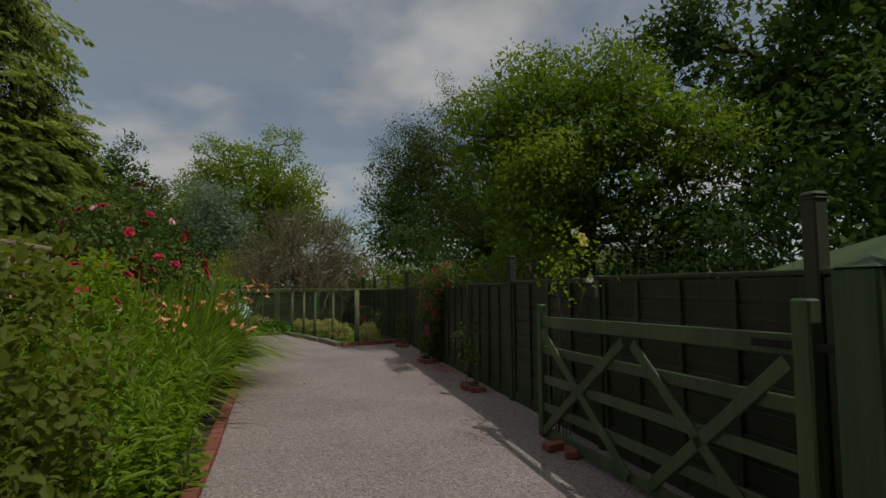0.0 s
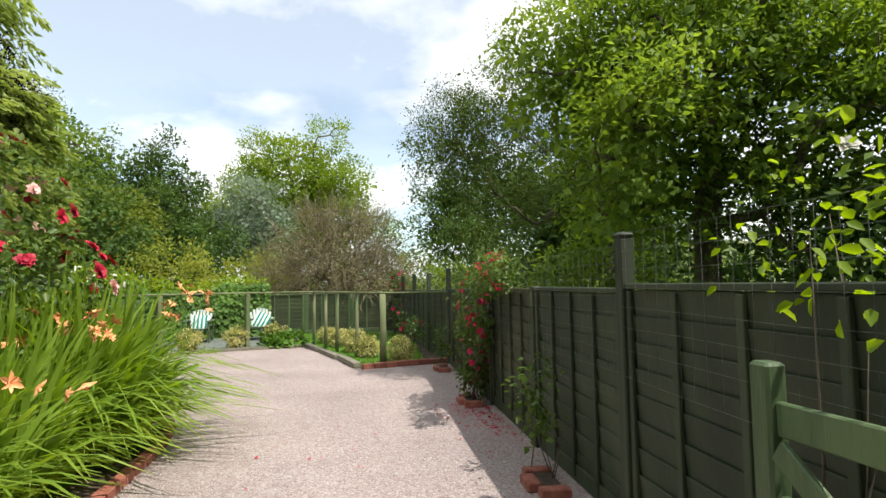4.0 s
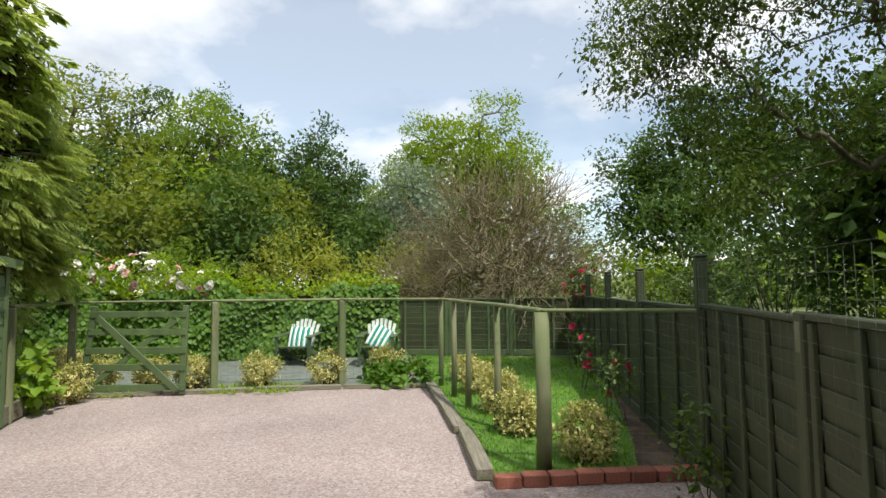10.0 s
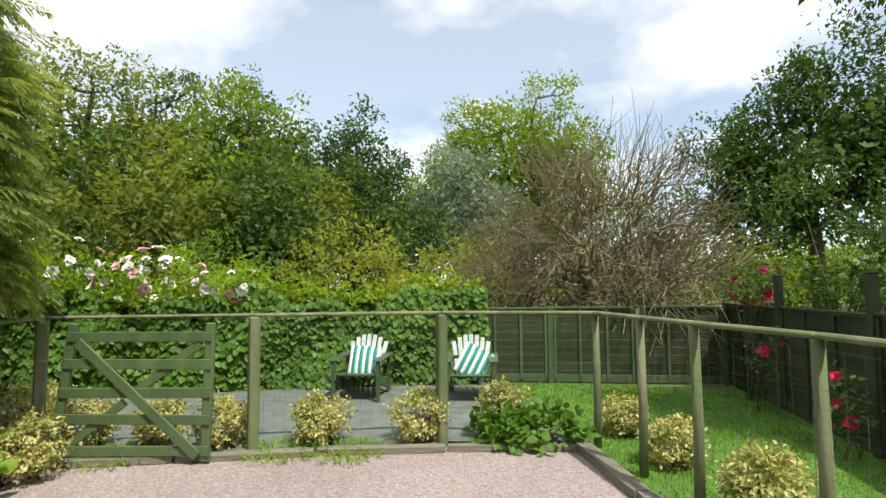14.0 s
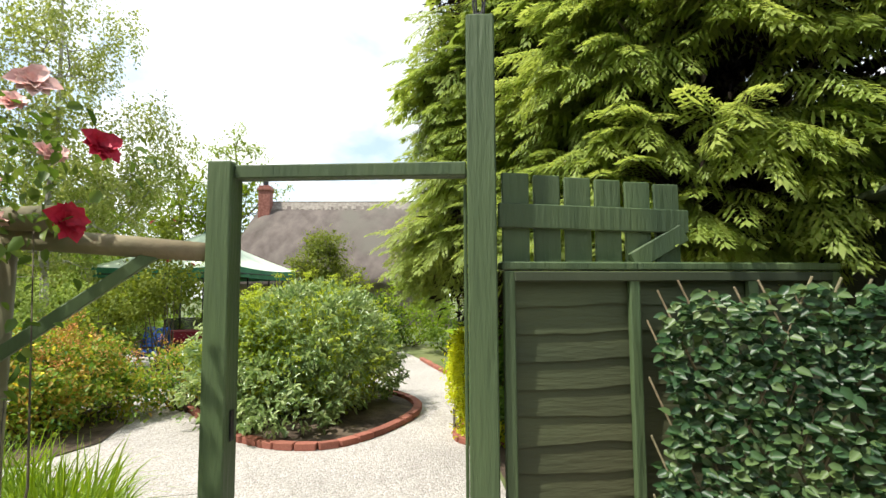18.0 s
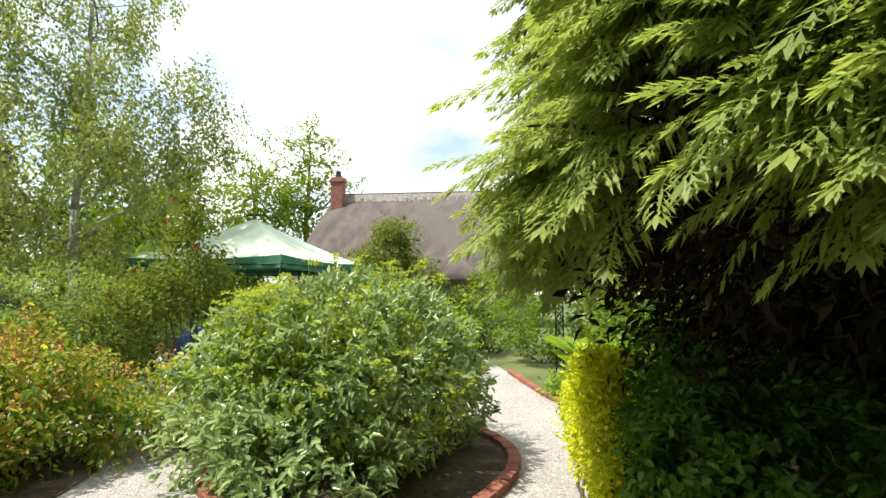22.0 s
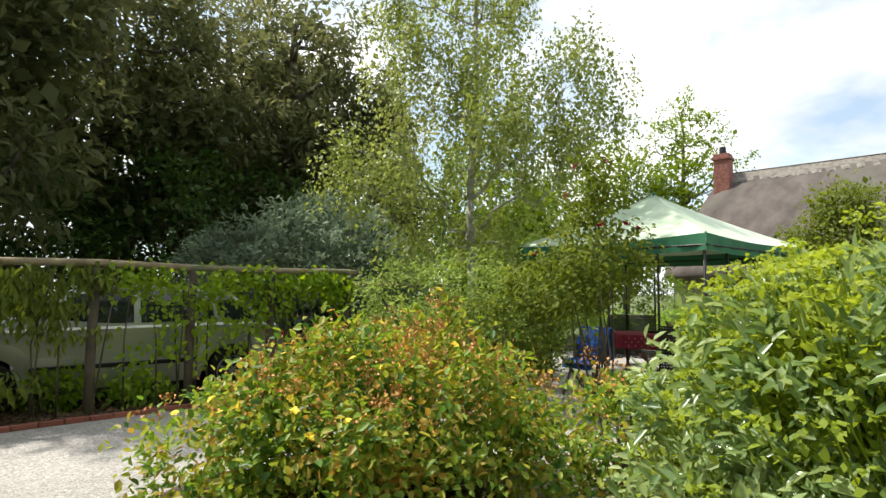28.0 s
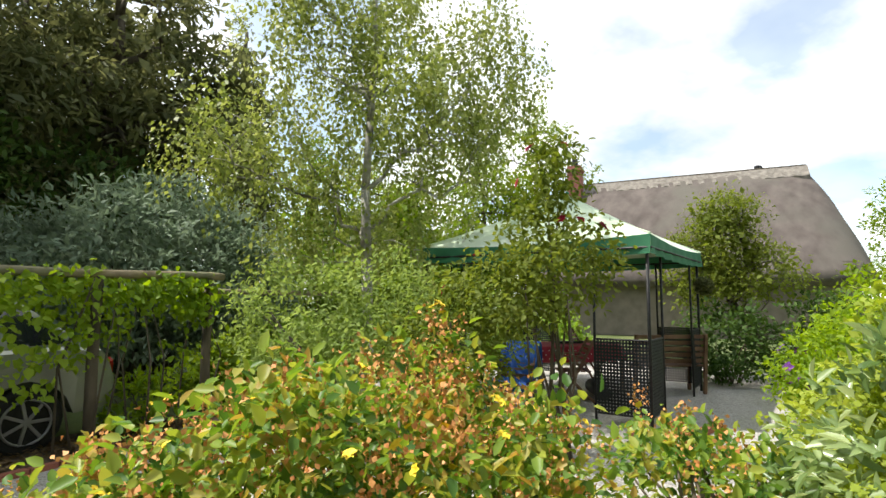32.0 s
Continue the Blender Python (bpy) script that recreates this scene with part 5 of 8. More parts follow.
def conifer(at, seed, reach, height, low, limbs_n, label, near=True, leaf="leaf_conifer", trunk_r=0.25, skirt=0):
    """Tiers of limbs, each ending in an umbrella of drooping flat boughs, over a dead inside with shade put into its
    colour. reach, low: functions of the bearing; skirt: more limbs low down on the open side.
    """
    rng = np.random.default_rng(seed)
    e = thing("conifer", label, "tree", at)
    fine = [bough_template(k, 12, 0.055) for k in (1, 2, 3)]
    rough = [bough_template(k, 6, 0.12) for k in (4, 5)]
    wood, limbs = Shape(), Shape()
    kz = np.linspace(0, 1, 8)
    wood.tube(np.stack([0.05 * np.sin(kz * 9), 0.05 * np.cos(kz * 7), -0.1 + kz * height * 0.97], 1), trunk_r * (1 - kz * 0.95), 9)
    sets = {}
    for i in range(limbs_n + skirt):
        u = ((i + rng.uniform()) / limbs_n) ** 1.9
        th = (i * 2.39996 + rng.normal() * 0.2 + math.pi) % (2 * math.pi) - math.pi
        if i >= limbs_n:
            u, th = (rng.uniform(0.0, 0.15), rng.uniform(-0.85, 0.0)) if i < limbs_n + skirt * 0.4 else (rng.uniform(0.0, 0.16), rng.uniform(-1.5, -0.85)) if i < limbs_n + skirt * 0.52 else (rng.uniform(0.0, 0.2), rng.uniform(0.1, 1.15))
        radius = reach(th)
        o = np.array((math.cos(th), math.sin(th), 0))
        sd = np.array((-o[1], o[0], 0))
        z = low(th) + 0.15 + (height - low(th)) * u
        R = radius * (1 - u ** 1.9) ** 0.9 * rng.uniform(0.93, 1.0)
        hidden = o[0] * -0.75 + o[1] * 0.66 > 0.72
        if hidden and rng.uniform() < 0.8:
            continue
        close = near and z < 4.0 and not hidden
        length = min((0.64 if close else 1.3) * rng.uniform(0.8, 1.2), max(0.5, R * 0.6))
        root = np.array((0, 0, z - 0.12 * R))
        hub = o * max(0.1, R - length * 0.92) + np.array((0, 0, z + 0.10))
        limbs.tube([root, (root + hub) / 2 + np.array((0, 0, 0.1)), hub, hub + o * length * 0.3], [0.03 + 0.008 * R, 0.025, 0.014, 0.004], 4)
        n = 11 if close else 6
        for k in range(n):
            f = (k + 0.5) / n * 2 - 1 + rng.normal() * 0.08
            a = f * 1.15
            way = o * math.cos(a) + sd * math.sin(a) + np.array((0, 0, -0.06 - 0.22 * abs(f) + rng.normal() * 0.22))
            back = rng.uniform(0.0, 0.45)
            p = hub - o * back * length * 0.5 + np.array((0, 0, -0.10 * abs(f) - 0.16 * back + rng.normal() * 0.05))
            key = ("f", rng.integers(3)) if close else ("r", rng.integers(2))
            up = np.array((0, 0, 1.0)) + o * 0.25 + sd * f * 0.45 + rng.normal(size=3) * 0.12
            ln = length * rng.uniform(0.75, 1.08) * (1 - 0.16 * abs(f))
            tip = math.hypot(*(p + unit(way) * ln)[:2])
            if tip > radius * 1.03:
                ln *= max(0.4, 1 - (tip - radius * 1.03) / ln)
            sets.setdefault(key, []).append((p, way, up, ln))
    part("trunk", wood, "bark", e, smooth=True)
    part("branch_mass", limbs, "bark", e, smooth=True, kind="stuff")
    vs = []
    for key in sorted(sets):
        T = (fine if key[0] == "f" else rough)[key[1]]
        p, way, up, ln = (np.array([r[k] for r in sets[key]]) for k in range(4))
        ax = unit(way)
        side = unit(np.cross(up, ax))
        nor = np.cross(ax, side)
        vs.append((p[:, None] + ln[:, None, None] * (T[None, :, 0:1] * ax[:, None] + T[None, :, 1:2] * side[:, None] + T[None, :, 2:3] * nor[:, None])).reshape(-1, 3))
    v = np.concatenate(vs)
    part("crown", quad_mesh("crown", v, np.arange(len(v)).reshape(-1, 4)), leaf, e)
    # the dead, brown inside, thickest a little way in from the skin; its near-black colour paints the crown's deep
    # shade
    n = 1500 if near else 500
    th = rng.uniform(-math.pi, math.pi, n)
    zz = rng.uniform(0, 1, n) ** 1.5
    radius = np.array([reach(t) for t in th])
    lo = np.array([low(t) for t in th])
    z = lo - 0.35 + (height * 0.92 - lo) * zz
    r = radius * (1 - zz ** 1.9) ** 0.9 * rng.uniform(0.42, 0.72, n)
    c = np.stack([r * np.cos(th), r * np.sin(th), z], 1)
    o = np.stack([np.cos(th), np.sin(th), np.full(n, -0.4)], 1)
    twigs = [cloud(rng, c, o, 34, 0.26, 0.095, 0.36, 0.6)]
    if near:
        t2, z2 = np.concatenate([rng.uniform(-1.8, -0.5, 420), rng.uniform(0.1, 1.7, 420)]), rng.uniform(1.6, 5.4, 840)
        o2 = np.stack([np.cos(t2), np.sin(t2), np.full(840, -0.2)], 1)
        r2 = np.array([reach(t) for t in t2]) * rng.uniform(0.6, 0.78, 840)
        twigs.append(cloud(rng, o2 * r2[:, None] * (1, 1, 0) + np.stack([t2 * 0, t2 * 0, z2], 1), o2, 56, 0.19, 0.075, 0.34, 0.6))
    part("inner_growth", quad_mesh("inner_growth", *merge(twigs)), "dead_growth_shade", e, "dead brown inner twigs and scales, darkened to stand for the crown's inner shade")
    return e


def around(th, mid, wide):
    return math.exp(-(((th - mid + math.pi) % (2 * math.pi) - math.pi) / wide) ** 2)


conifer((-10.0, 9.9, 0), 41, lambda th: 3.35 + 0.35 * around(th, 1.1, 0.5) - 0.56 * around(th, -0.42, 0.32) - 0.06 * around(th, -1.0, 0.3) - 0.35 * around(th, 0.42, 0.25), 17.0,
        lambda th: 1.56 + 0.28 * around(th, -0.72, 0.36) + 0.12 * around(th, -0.08, 0.25) + 0.05 * around(th, -0.35, 0.3) + 0.36 * around(th, 0.62, 0.28) - 0.5 * around(th, 1.5, 0.4), 325, "huge conifer with drooping flat green sprays", skirt=195)
conifer((-13.0, 9.0, 0), 43, lambda th: 2.8, 15.0, lambda th: 1.5, 70, "tall conifer with drooping green sprays behind its neighbour", near=False)
# added hedges: they block the brightness beyond, so it stays dark under the conifer
for k, (x, y, r, h) in enumerate(((-12.9, 7.5, 1.1, 3.0), (-13.6, 10.0, 1.6, 4.0), (-12.6, 12.6, 1.5, 4.2), (-13.2, 8.8, 1.2, 3.0), (-11.9, 9.0, 0.8, 2.0))):
    bush("shade_hedge", "dense dark hedge added behind the conifer to deepen the shade under it", (x, y, 0), [(0, 0, h * 0.5, r, r, h * 0.52)], 170, 30, 0.26, 0.16, "leaf_dark", 750 + k, 6, category="hedge", group="evergreen hedges", width=0.5)

# ---------------------------------------------------------------- flower bed by the drive


def grass_clump(name, label, at, r, n, length, width, lean, leaf, seed, category="plant", group="", bias=(0, 0)):
    rng = np.random.default_rng(seed)
    e = thing(name, label, category, at, group)
    a, q = rng.uniform(0, 6.28, n), r * np.sqrt(rng.uniform(0, 1, n))
    p = np.stack([q * np.cos(a), q * np.sin(a), np.zeros(n)], 1)
    L = length * rng.uniform(0.55, 1.15, n)
    ln = np.stack([np.cos(a), np.sin(a)], 1) * (0.25 + 0.75 * q / r)[:, None] * lean + rng.normal(size=(n, 2)) * lean * 0.45 + np.array(bias)
    v, f = strip(rng, p, L, width, ln, 6)
    v[:, 2] = np.maximum(v[:, 2], 0.01)
    part("foliage", quad_mesh("foliage", v, f), leaf, e, kind="stuff")
    return e


LILY = [flower("petal_orange", petals=6, layers=1, r=0.055, cup=1.3, seed=s, pointed=True) for s in (1, 2)]
for k, (x, y, r, n, L, ln) in enumerate(((-2.75, 4.9, 0.34, 420, 1.0, 0.3), (-2.9, 5.45, 0.4, 800, 1.25, 0.42), (-3.1, 6.1, 0.42, 800, 1.4, 0.46), (-3.5, 5.3, 0.45, 600, 1.5, 0.4), (-3.45, 6.8, 0.45, 900, 1.5, 0.5), (-3.5, 7.6, 0.45, 1100, 1.7, 0.72), (-3.85, 8.2, 0.42, 850, 1.6, 0.78), (-4.4, 8.4, 0.4, 400, 0.8, 0.4))):
    e = grass_clump("daylily_clump", "lush clump of arching daylily leaves with orange flowers", (x, y, 0.0), r, int(n * 0.8), L, 0.046, ln, "blade", 60 + k, group="daylilies", bias=(0.03, -0.02))
    rng = np.random.default_rng(160 + k)
    m = (2, 6, 9, 7, 10, 8, 5, 1)[k]
    pts = []
    for i in range(m):
        p = rng.normal(size=2) * r * 0.8
        h = L * rng.uniform(0.70, 0.86)
        part("flower_stalk", Shape().tube([(p[0] * 0.6, p[1] * 0.6, 0), (p[0], p[1], h * 0.6), (p[0] * 1.25, p[1] * 1.25, h)], [0.005, 0.004, 0.003], 4), "blade", e)
        for j in range(3):
            pts.append((p[0] * 1.25 + rng.normal() * 0.04, p[1] * 1.25 + rng.normal() * 0.04, h + rng.uniform(-0.03, 0.05)))
    scatter_blooms(e, LILY, pts, unit(rng.normal(size=(len(pts), 3)) + np.array((0, 0, 0.6))), rng, 0.6, 1.05)
for k, (x, y, h) in enumerate(((-5.0, 8.75, 0.4), (-5.35, 7.55, 0.6), (-5.6, 6.9, 0.6), (-5.05, 8.1, 0.6), (-5.65, 7.3, 0.4), (-5.3, 6.2, 0.4), (-5.9, 7.6, 0.5), (-5.75, 7.1, 0.72), (-5.95, 6.6, 0.7), (-5.7, 6.1, 0.75), (-5.5, 5.6, 0.7))):
    grass_clump("meadow_grass", "tuft of long green grass beside the doorway", (x, y, 0), 0.35, 420, h, 0.012, 0.25, "blade", 777 + k, group="meadow grass")


def stem_plants(name, label, at, area, n, h, leaf_len, leaf, seed, group="", per=26, width=0.2, tilt=0.12):
    """Upright leafy stems over a patch: narrow leaves all the way up each stem."""
    rng = np.random.default_rng(seed)
    e = thing(name, label, "plant", at, group)
    p = rng.uniform(-1, 1, (n, 2)) * np.array(area)
    H = h * rng.uniform(0.75, 1.08, n)
    ln = rng.normal(size=(n, 2)) * tilt
    st = Shape()
    for q, hh, l in zip(p, H, ln):
        st.tube([(q[0], q[1], 0), (q[0] + l[0] * 0.4, q[1] + l[1] * 0.4, hh * 0.55), (q[0] + l[0], q[1] + l[1], hh)], [0.005, 0.004, 0.002], 3)
    t = np.tile(np.linspace(0.12, 1.0, per), n) + rng.normal(size=n * per) * 0.012
    b, hh, l = np.repeat(p, per, 0), np.repeat(H, per), np.repeat(ln, per, 0)
    pos = np.concatenate([b + l * (t ** 1.5)[:, None], (hh * t)[:, None]], 1)
    a = rng.uniform(0, 6.28, n * per)
    ax = np.stack([np.cos(a), np.sin(a), rng.uniform(-0.25, 0.65, n * per) + (t > 0.85) * 0.8], 1)
    v, f = leaves(rng, pos, ax, np.array((0, 0, 1.0)) + rng.normal(size=pos.shape) * 0.2, leaf_len * (1.1 - 0.45 * t), width, 0.1, True)
    v[:, 2] = np.maximum(v[:, 2], 0.01)
    part("stem_mass", st, leaf, e, kind="stuff")
    part("foliage", quad_mesh("foliage", v, f), leaf, e)


for k, (x, y, a, b, n, h) in enumerate(((-2.1, 3.4, 0.42, 0.6, 90, 0.72), (-2.65, 3.9, 0.35, 0.6, 80, 0.98), (-2.35, 4.45, 0.22, 0.4, 60, 0.8), (-3.0, 4.6, 0.4, 0.6, 90, 1.2), (-2.6, 5.0, 0.22, 0.4, 50, 0.9), (-3.45, 3.9, 0.4, 0.6, 70, 1.25), (-3.6, 5.2, 0.35, 0.6, 60, 1.3))):
    stem_plants("willowherb_clump", "upright bright green leafy perennials by the bed edge", (x, y, 0), (a, b), n, h, 0.13, "leaf_lime", 71 + 100 * k, "bed perennials")
bush("euonymus_hedge", "dense olive-green hedge shrub beside the gateway", (-2.0, 2.05, 0), [(0, 0, 0.85, 0.62, 0.75, 0.85), (0.05, -0.5, 0.8, 0.55, 0.7, 0.8), (-0.4, 0.6, 0.95, 0.55, 0.6, 0.75)], 320, 24, 0.10, 0.06, "leaf_olive", 72, full=True, shell=0.7, width=0.6)
bush("euonymus_hedge", "dense olive-green hedge shrub beside the gateway", (-3.3, 3.0, 0), [(0, 0, 0.85, 0.6, 0.75, 0.85)], 200, 26, 0.10, 0.055, "leaf_olive", 73, full=True, shell=0.7, width=0.6)

ROSE = {c: [flower(c, petals=9, layers=3, r=0.055, cup=0.7, seed=s) for s in (1, 2)] for c in ("rose_red", "rose_scarlet", "rose_pink", "rose_yellow", "petal_white")}


def rose(label, at, lobes, clumps, seed, blooms, leaf="leaf_rose", size=0.065, per=18, spread=0.13, stems=10, shell=0.35, scale=(0.8, 1.4), category="rose bush", low=0.4, stem_r=0.012, face=None):
    e = bush("climbing_rose", label, at, lobes, clumps, per, spread, size, leaf, seed, stems, 0.3, 0.6, True, shell, category, bark="bark", stem_r=stem_r)
    rng = np.random.default_rng(seed + 500)
    for mat, n in blooms:
        p, o = lobes_points(rng, lobes, n, 0.92)
        k = p[:, 2] > low
        scatter_blooms(e, ROSE[mat], [tuple(x) for x in p[k]], unit(o[k] + np.array((0, 0, 0.25)) if face is None else o[k] * 0.4 + np.array(face)), rng, *scale)
    return e


rose("large climbing rose with crimson and pink blooms", (-4.35, 7.4, 0), [(0, 0, 2.1, 0.75, 0.8, 0.75), (0.0, -0.5, 2.0, 0.6, 0.5, 0.5), (0.3, -0.7, 1.3, 0.7, 0.7, 0.45), (0.55, 0.1, 1.5, 0.5, 0.7, 0.5), (0, -0.5, 0.9, 0.6, 0.9, 0.5)], 330, 81, (("rose_red", 70), ("rose_pink", 30)), scale=(0.95, 1.6), low=1.4)
rose("crimson rambling rose beside the gateway", (-3.6, 5.6, 0), [(0, 0, 1.2, 0.5, 0.7, 0.5), (0.1, -0.6, 1.0, 0.5, 0.6, 0.45)], 130, 82, (("rose_red", 34), ("rose_pink", 8)), leaf="leaf_vine", scale=(0.8, 1.3), low=0.95)
rose("climbing rose with large pink and crimson blooms by the doorway", (-5.15, 8.45, 0), [(0.05, -0.1, 1.98, 0.26, 0.3, 0.3), (0.1, -0.25, 1.6, 0.25, 0.3, 0.35)], 26, 97, (("rose_pink", 11), ("rose_red", 6)), size=0.055, per=10, scale=(1.0, 1.4), low=1.4, stems=5, stem_r=0.007, face=(0.3, 0.9, 0.3))
bush("rambler_growth", "leafy green growth under the climbing rose", (-4.2, 6.2, 0), [(0, 0, 0.8, 0.6, 1.0, 0.65), (0.1, 1.4, 0.8, 0.6, 0.9, 0.65)], 220, 26, 0.15, 0.075, "leaf_vine", 83, full=True)
rose("red climbing rose tumbling over the fence", (-0.22, 9.95, 0), [(0.0, 0, 1.2, 0.24, 0.40, 0.36), (-0.04, 0.1, 0.65, 0.2, 0.32, 0.4), (0.12, -0.3, 1.5, 0.22, 0.5, 0.2), (0.26, -0.8, 1.6, 0.16, 0.45, 0.2), (0.3, -1.3, 1.55, 0.12, 0.35, 0.16), (0.06, -0.2, 1.0, 0.15, 0.3, 0.3), (-0.02, 0.12, 0.3, 0.18, 0.26, 0.25)], 250, 84, (("rose_scarlet", 120),), leaf="leaf_rose", size=0.05, per=14, spread=0.09, scale=(0.45, 0.8), low=0.15, stems=8, stem_r=0.006)
rose("straggly yellow rose against the fence by the gate", (1.15, 5.15, 0), [(0.0, 0.1, 1.65, 0.2, 0.5, 0.34), (-0.05, -0.6, 1.45, 0.15, 0.5, 0.2)], 30, 85, (("rose_yellow", 4), ("petal_white", 4)), leaf="leaf_vine", size=0.05, per=5, spread=0.13, stems=12, scale=(0.55, 0.9), low=1.4, stem_r=0.005, face=(-0.5, -0.9, 0.35))
for k, (x, y, h) in enumerate(((0.36, 7.42, 1.05), (-0.95, 12.6, 0.75), (-1.75, 14.7, 0.8), (-2.4, 16.6, 0.9), (-2.9, 18.3, 1.2))):
    rose("thin young rose with few leaves by the fence", (x, y, 0), [(0, 0, h * 0.6, 0.14, 0.2, h * 0.4)], 22, 86 + k, (("rose_scarlet", 3 if k > 1 else 0),), size=0.06, per=8, spread=0.09, stems=5, stem_r=0.006, low=0.2)
rose("red rose growing above the lawn fence", (-3.0, 19.0, 0), [(0, 0, 1.6, 0.35, 0.4, 0.3)], 40, 95, (("rose_scarlet", 12),), size=0.06, per=10, scale=(0.9, 1.3))

# fallen petals on the drive
rng = np.random.default_rng(9)
n = 260
py = 9.35 + rng.normal(size=n) * 0.5
px = np.stack([0.85 - 0.262 * (py - 6.6) - 0.1 - np.abs(rng.normal(size=n)) * 0.26, py, np.full(n, 0.012)], 1)
px[:16, :2] = np.stack([rng.uniform(-2.0, -0.9, 16), rng.uniform(4.5, 9, 16)], 1)
v, f = leaves(rng, px, np.concatenate([rng.normal(size=(n, 2)), np.zeros((n, 1))], 1), np.array((0, 0, 1.0)) + rng.normal(size=(n, 3)) * 0.2, 0.035, 0.9, 0.1)
solid("fallen_petals", quad_mesh("fallen_petals", v, f), "rose_red", "fallen crimson rose petals on the gravel", "petals", "stuff")

# ---------------------------------------------------------------- patio and lawn
for k, (x, y, r) in enumerate(((-6.95, 14.85, 0.32), (-6.1, 15.4, 0.34), (-5.45, 16.05, 0.34), (-7.75, 14.35, 0.3), (-9.0, 13.7, 0.33), (-8.35, 14.1, 0.28), (-4.3, 16.5, 0.26), (-3.75, 15.7, 0.27), (-3.1, 14.75, 0.3), (-2.6, 13.95, 0.27), (-1.85, 13.42, 0.3), (-8.45, 12.95, 0.33), (-9.7, 13.5, 0.36), (-10.2, 13.9, 0.34))):
    bush("variegated_shrub", "rounded cream and green variegated euonymus shrub", (x, y, 0), [(0, 0, r * 0.8, r * 0.85, r * 0.85, r * 0.75)], 95, 22, 0.055, 0.042, "leaf_variegated", 110 + k, 8, full=True, shell=0.6, width=0.55, group="variegated shrubs")
bush("strawberry_bed", "low spread of large dark green leaves", (-5.0, 15.8, 0), [(0, 0, 0.15, 0.6, 0.3, 0.2), (-0.35, -0.15, 0.12, 0.4, 0.25, 0.17)], 70, 12, 0.08, 0.10, "leaf_ivy", 125, 4, full=True, width=0.8, category="plant")
for k, (x, y) in enumerate(((-6.5, 14.75), (-7.05, 14.42), (-8.3, 13.65))):
    grass_clump("edge_grass", "low bright green weedy grass by the timber edge", (x, y, 0), 0.34, 260, 0.16, 0.012, 0.12, "leaf_lime", 126 + k, group="edge grass")


def ivy_wall():
    rng = np.random.default_rng(31)
    e = thing("ivy_cover", "thick green ivy covering the patio fence", "ivy")
    a, b = np.array((-6.85, 18.75)), np.array((-12.6, 14.55))
    d = (b - a) / np.linalg.norm(b - a)
    nr = np.array((-d[1], d[0]))
    nr = nr if nr[1] < 0 else -nr
    n = 9500
    s = rng.uniform(0, np.linalg.norm(b - a), n)
    top = 1.42 + 0.16 * np.sin(s * 2.1) + 0.1 * np.sin(s * 5.3 + 1)
    z = 0.03 + (top - 0.03) * rng.uniform(0, 1, n) ** 0.9
    off = 0.06 + 0.07 * np.sin(s * 3 + z * 4) + rng.uniform(0, 0.12, n)
    pos = np.stack([a[0] + d[0] * s + nr[0] * off, a[1] + d[1] * s + nr[1] * off, z], 1)
    ax = np.array((*d, 0)) * rng.normal(size=(n, 1)) * 0.45 + np.array((0, 0, -1)) + np.array((*nr, 0)) * 0.35 + rng.normal(size=(n, 3)) * 0.2
    up = np.array((*nr, 0.55)) + rng.normal(size=(n, 3)) * 0.25
    v, f = leaves(rng, pos, ax, up, 0.10, 0.85, 0.08, True)
    part("ivy_foliage", quad_mesh("ivy_foliage", v, f), "leaf_ivy", e)
    n = 1800
    s = rng.uniform(0, np.linalg.norm(b - a), n)
    pos = np.stack([a[0] + d[0] * s - nr[0] * 0.1, a[1] + d[1] * s - nr[1] * 0.1, 1.3 + rng.uniform(0, 0.28, n) + 0.1 * np.sin(s * 2.1)], 1) + rng.normal(size=(n, 3)) * 0.12
    v, f = leaves(rng, pos, rng.normal(size=(n, 3)), np.array((0, 0, 1)) + rng.normal(size=(n, 3)) * 0.4, 0.09, 0.8, 0.1, True)
    part("ivy_top", quad_mesh("ivy_top", v, f), "leaf_vine", e)


ivy_wall()
rose("white rambling rose on top of the ivy fence", (-11.2, 15.8, 0), [(0, 0, 1.75, 0.9, 0.7, 0.45), (-1.2, -0.8, 1.9, 0.9, 0.7, 0.5), (0.9, 0.7, 1.6, 0.7, 0.6, 0.3)], 150, 96, (("petal_white", 90), ("rose_pink", 25)), leaf="leaf_vine", scale=(1.0, 1.8), low=1.3)


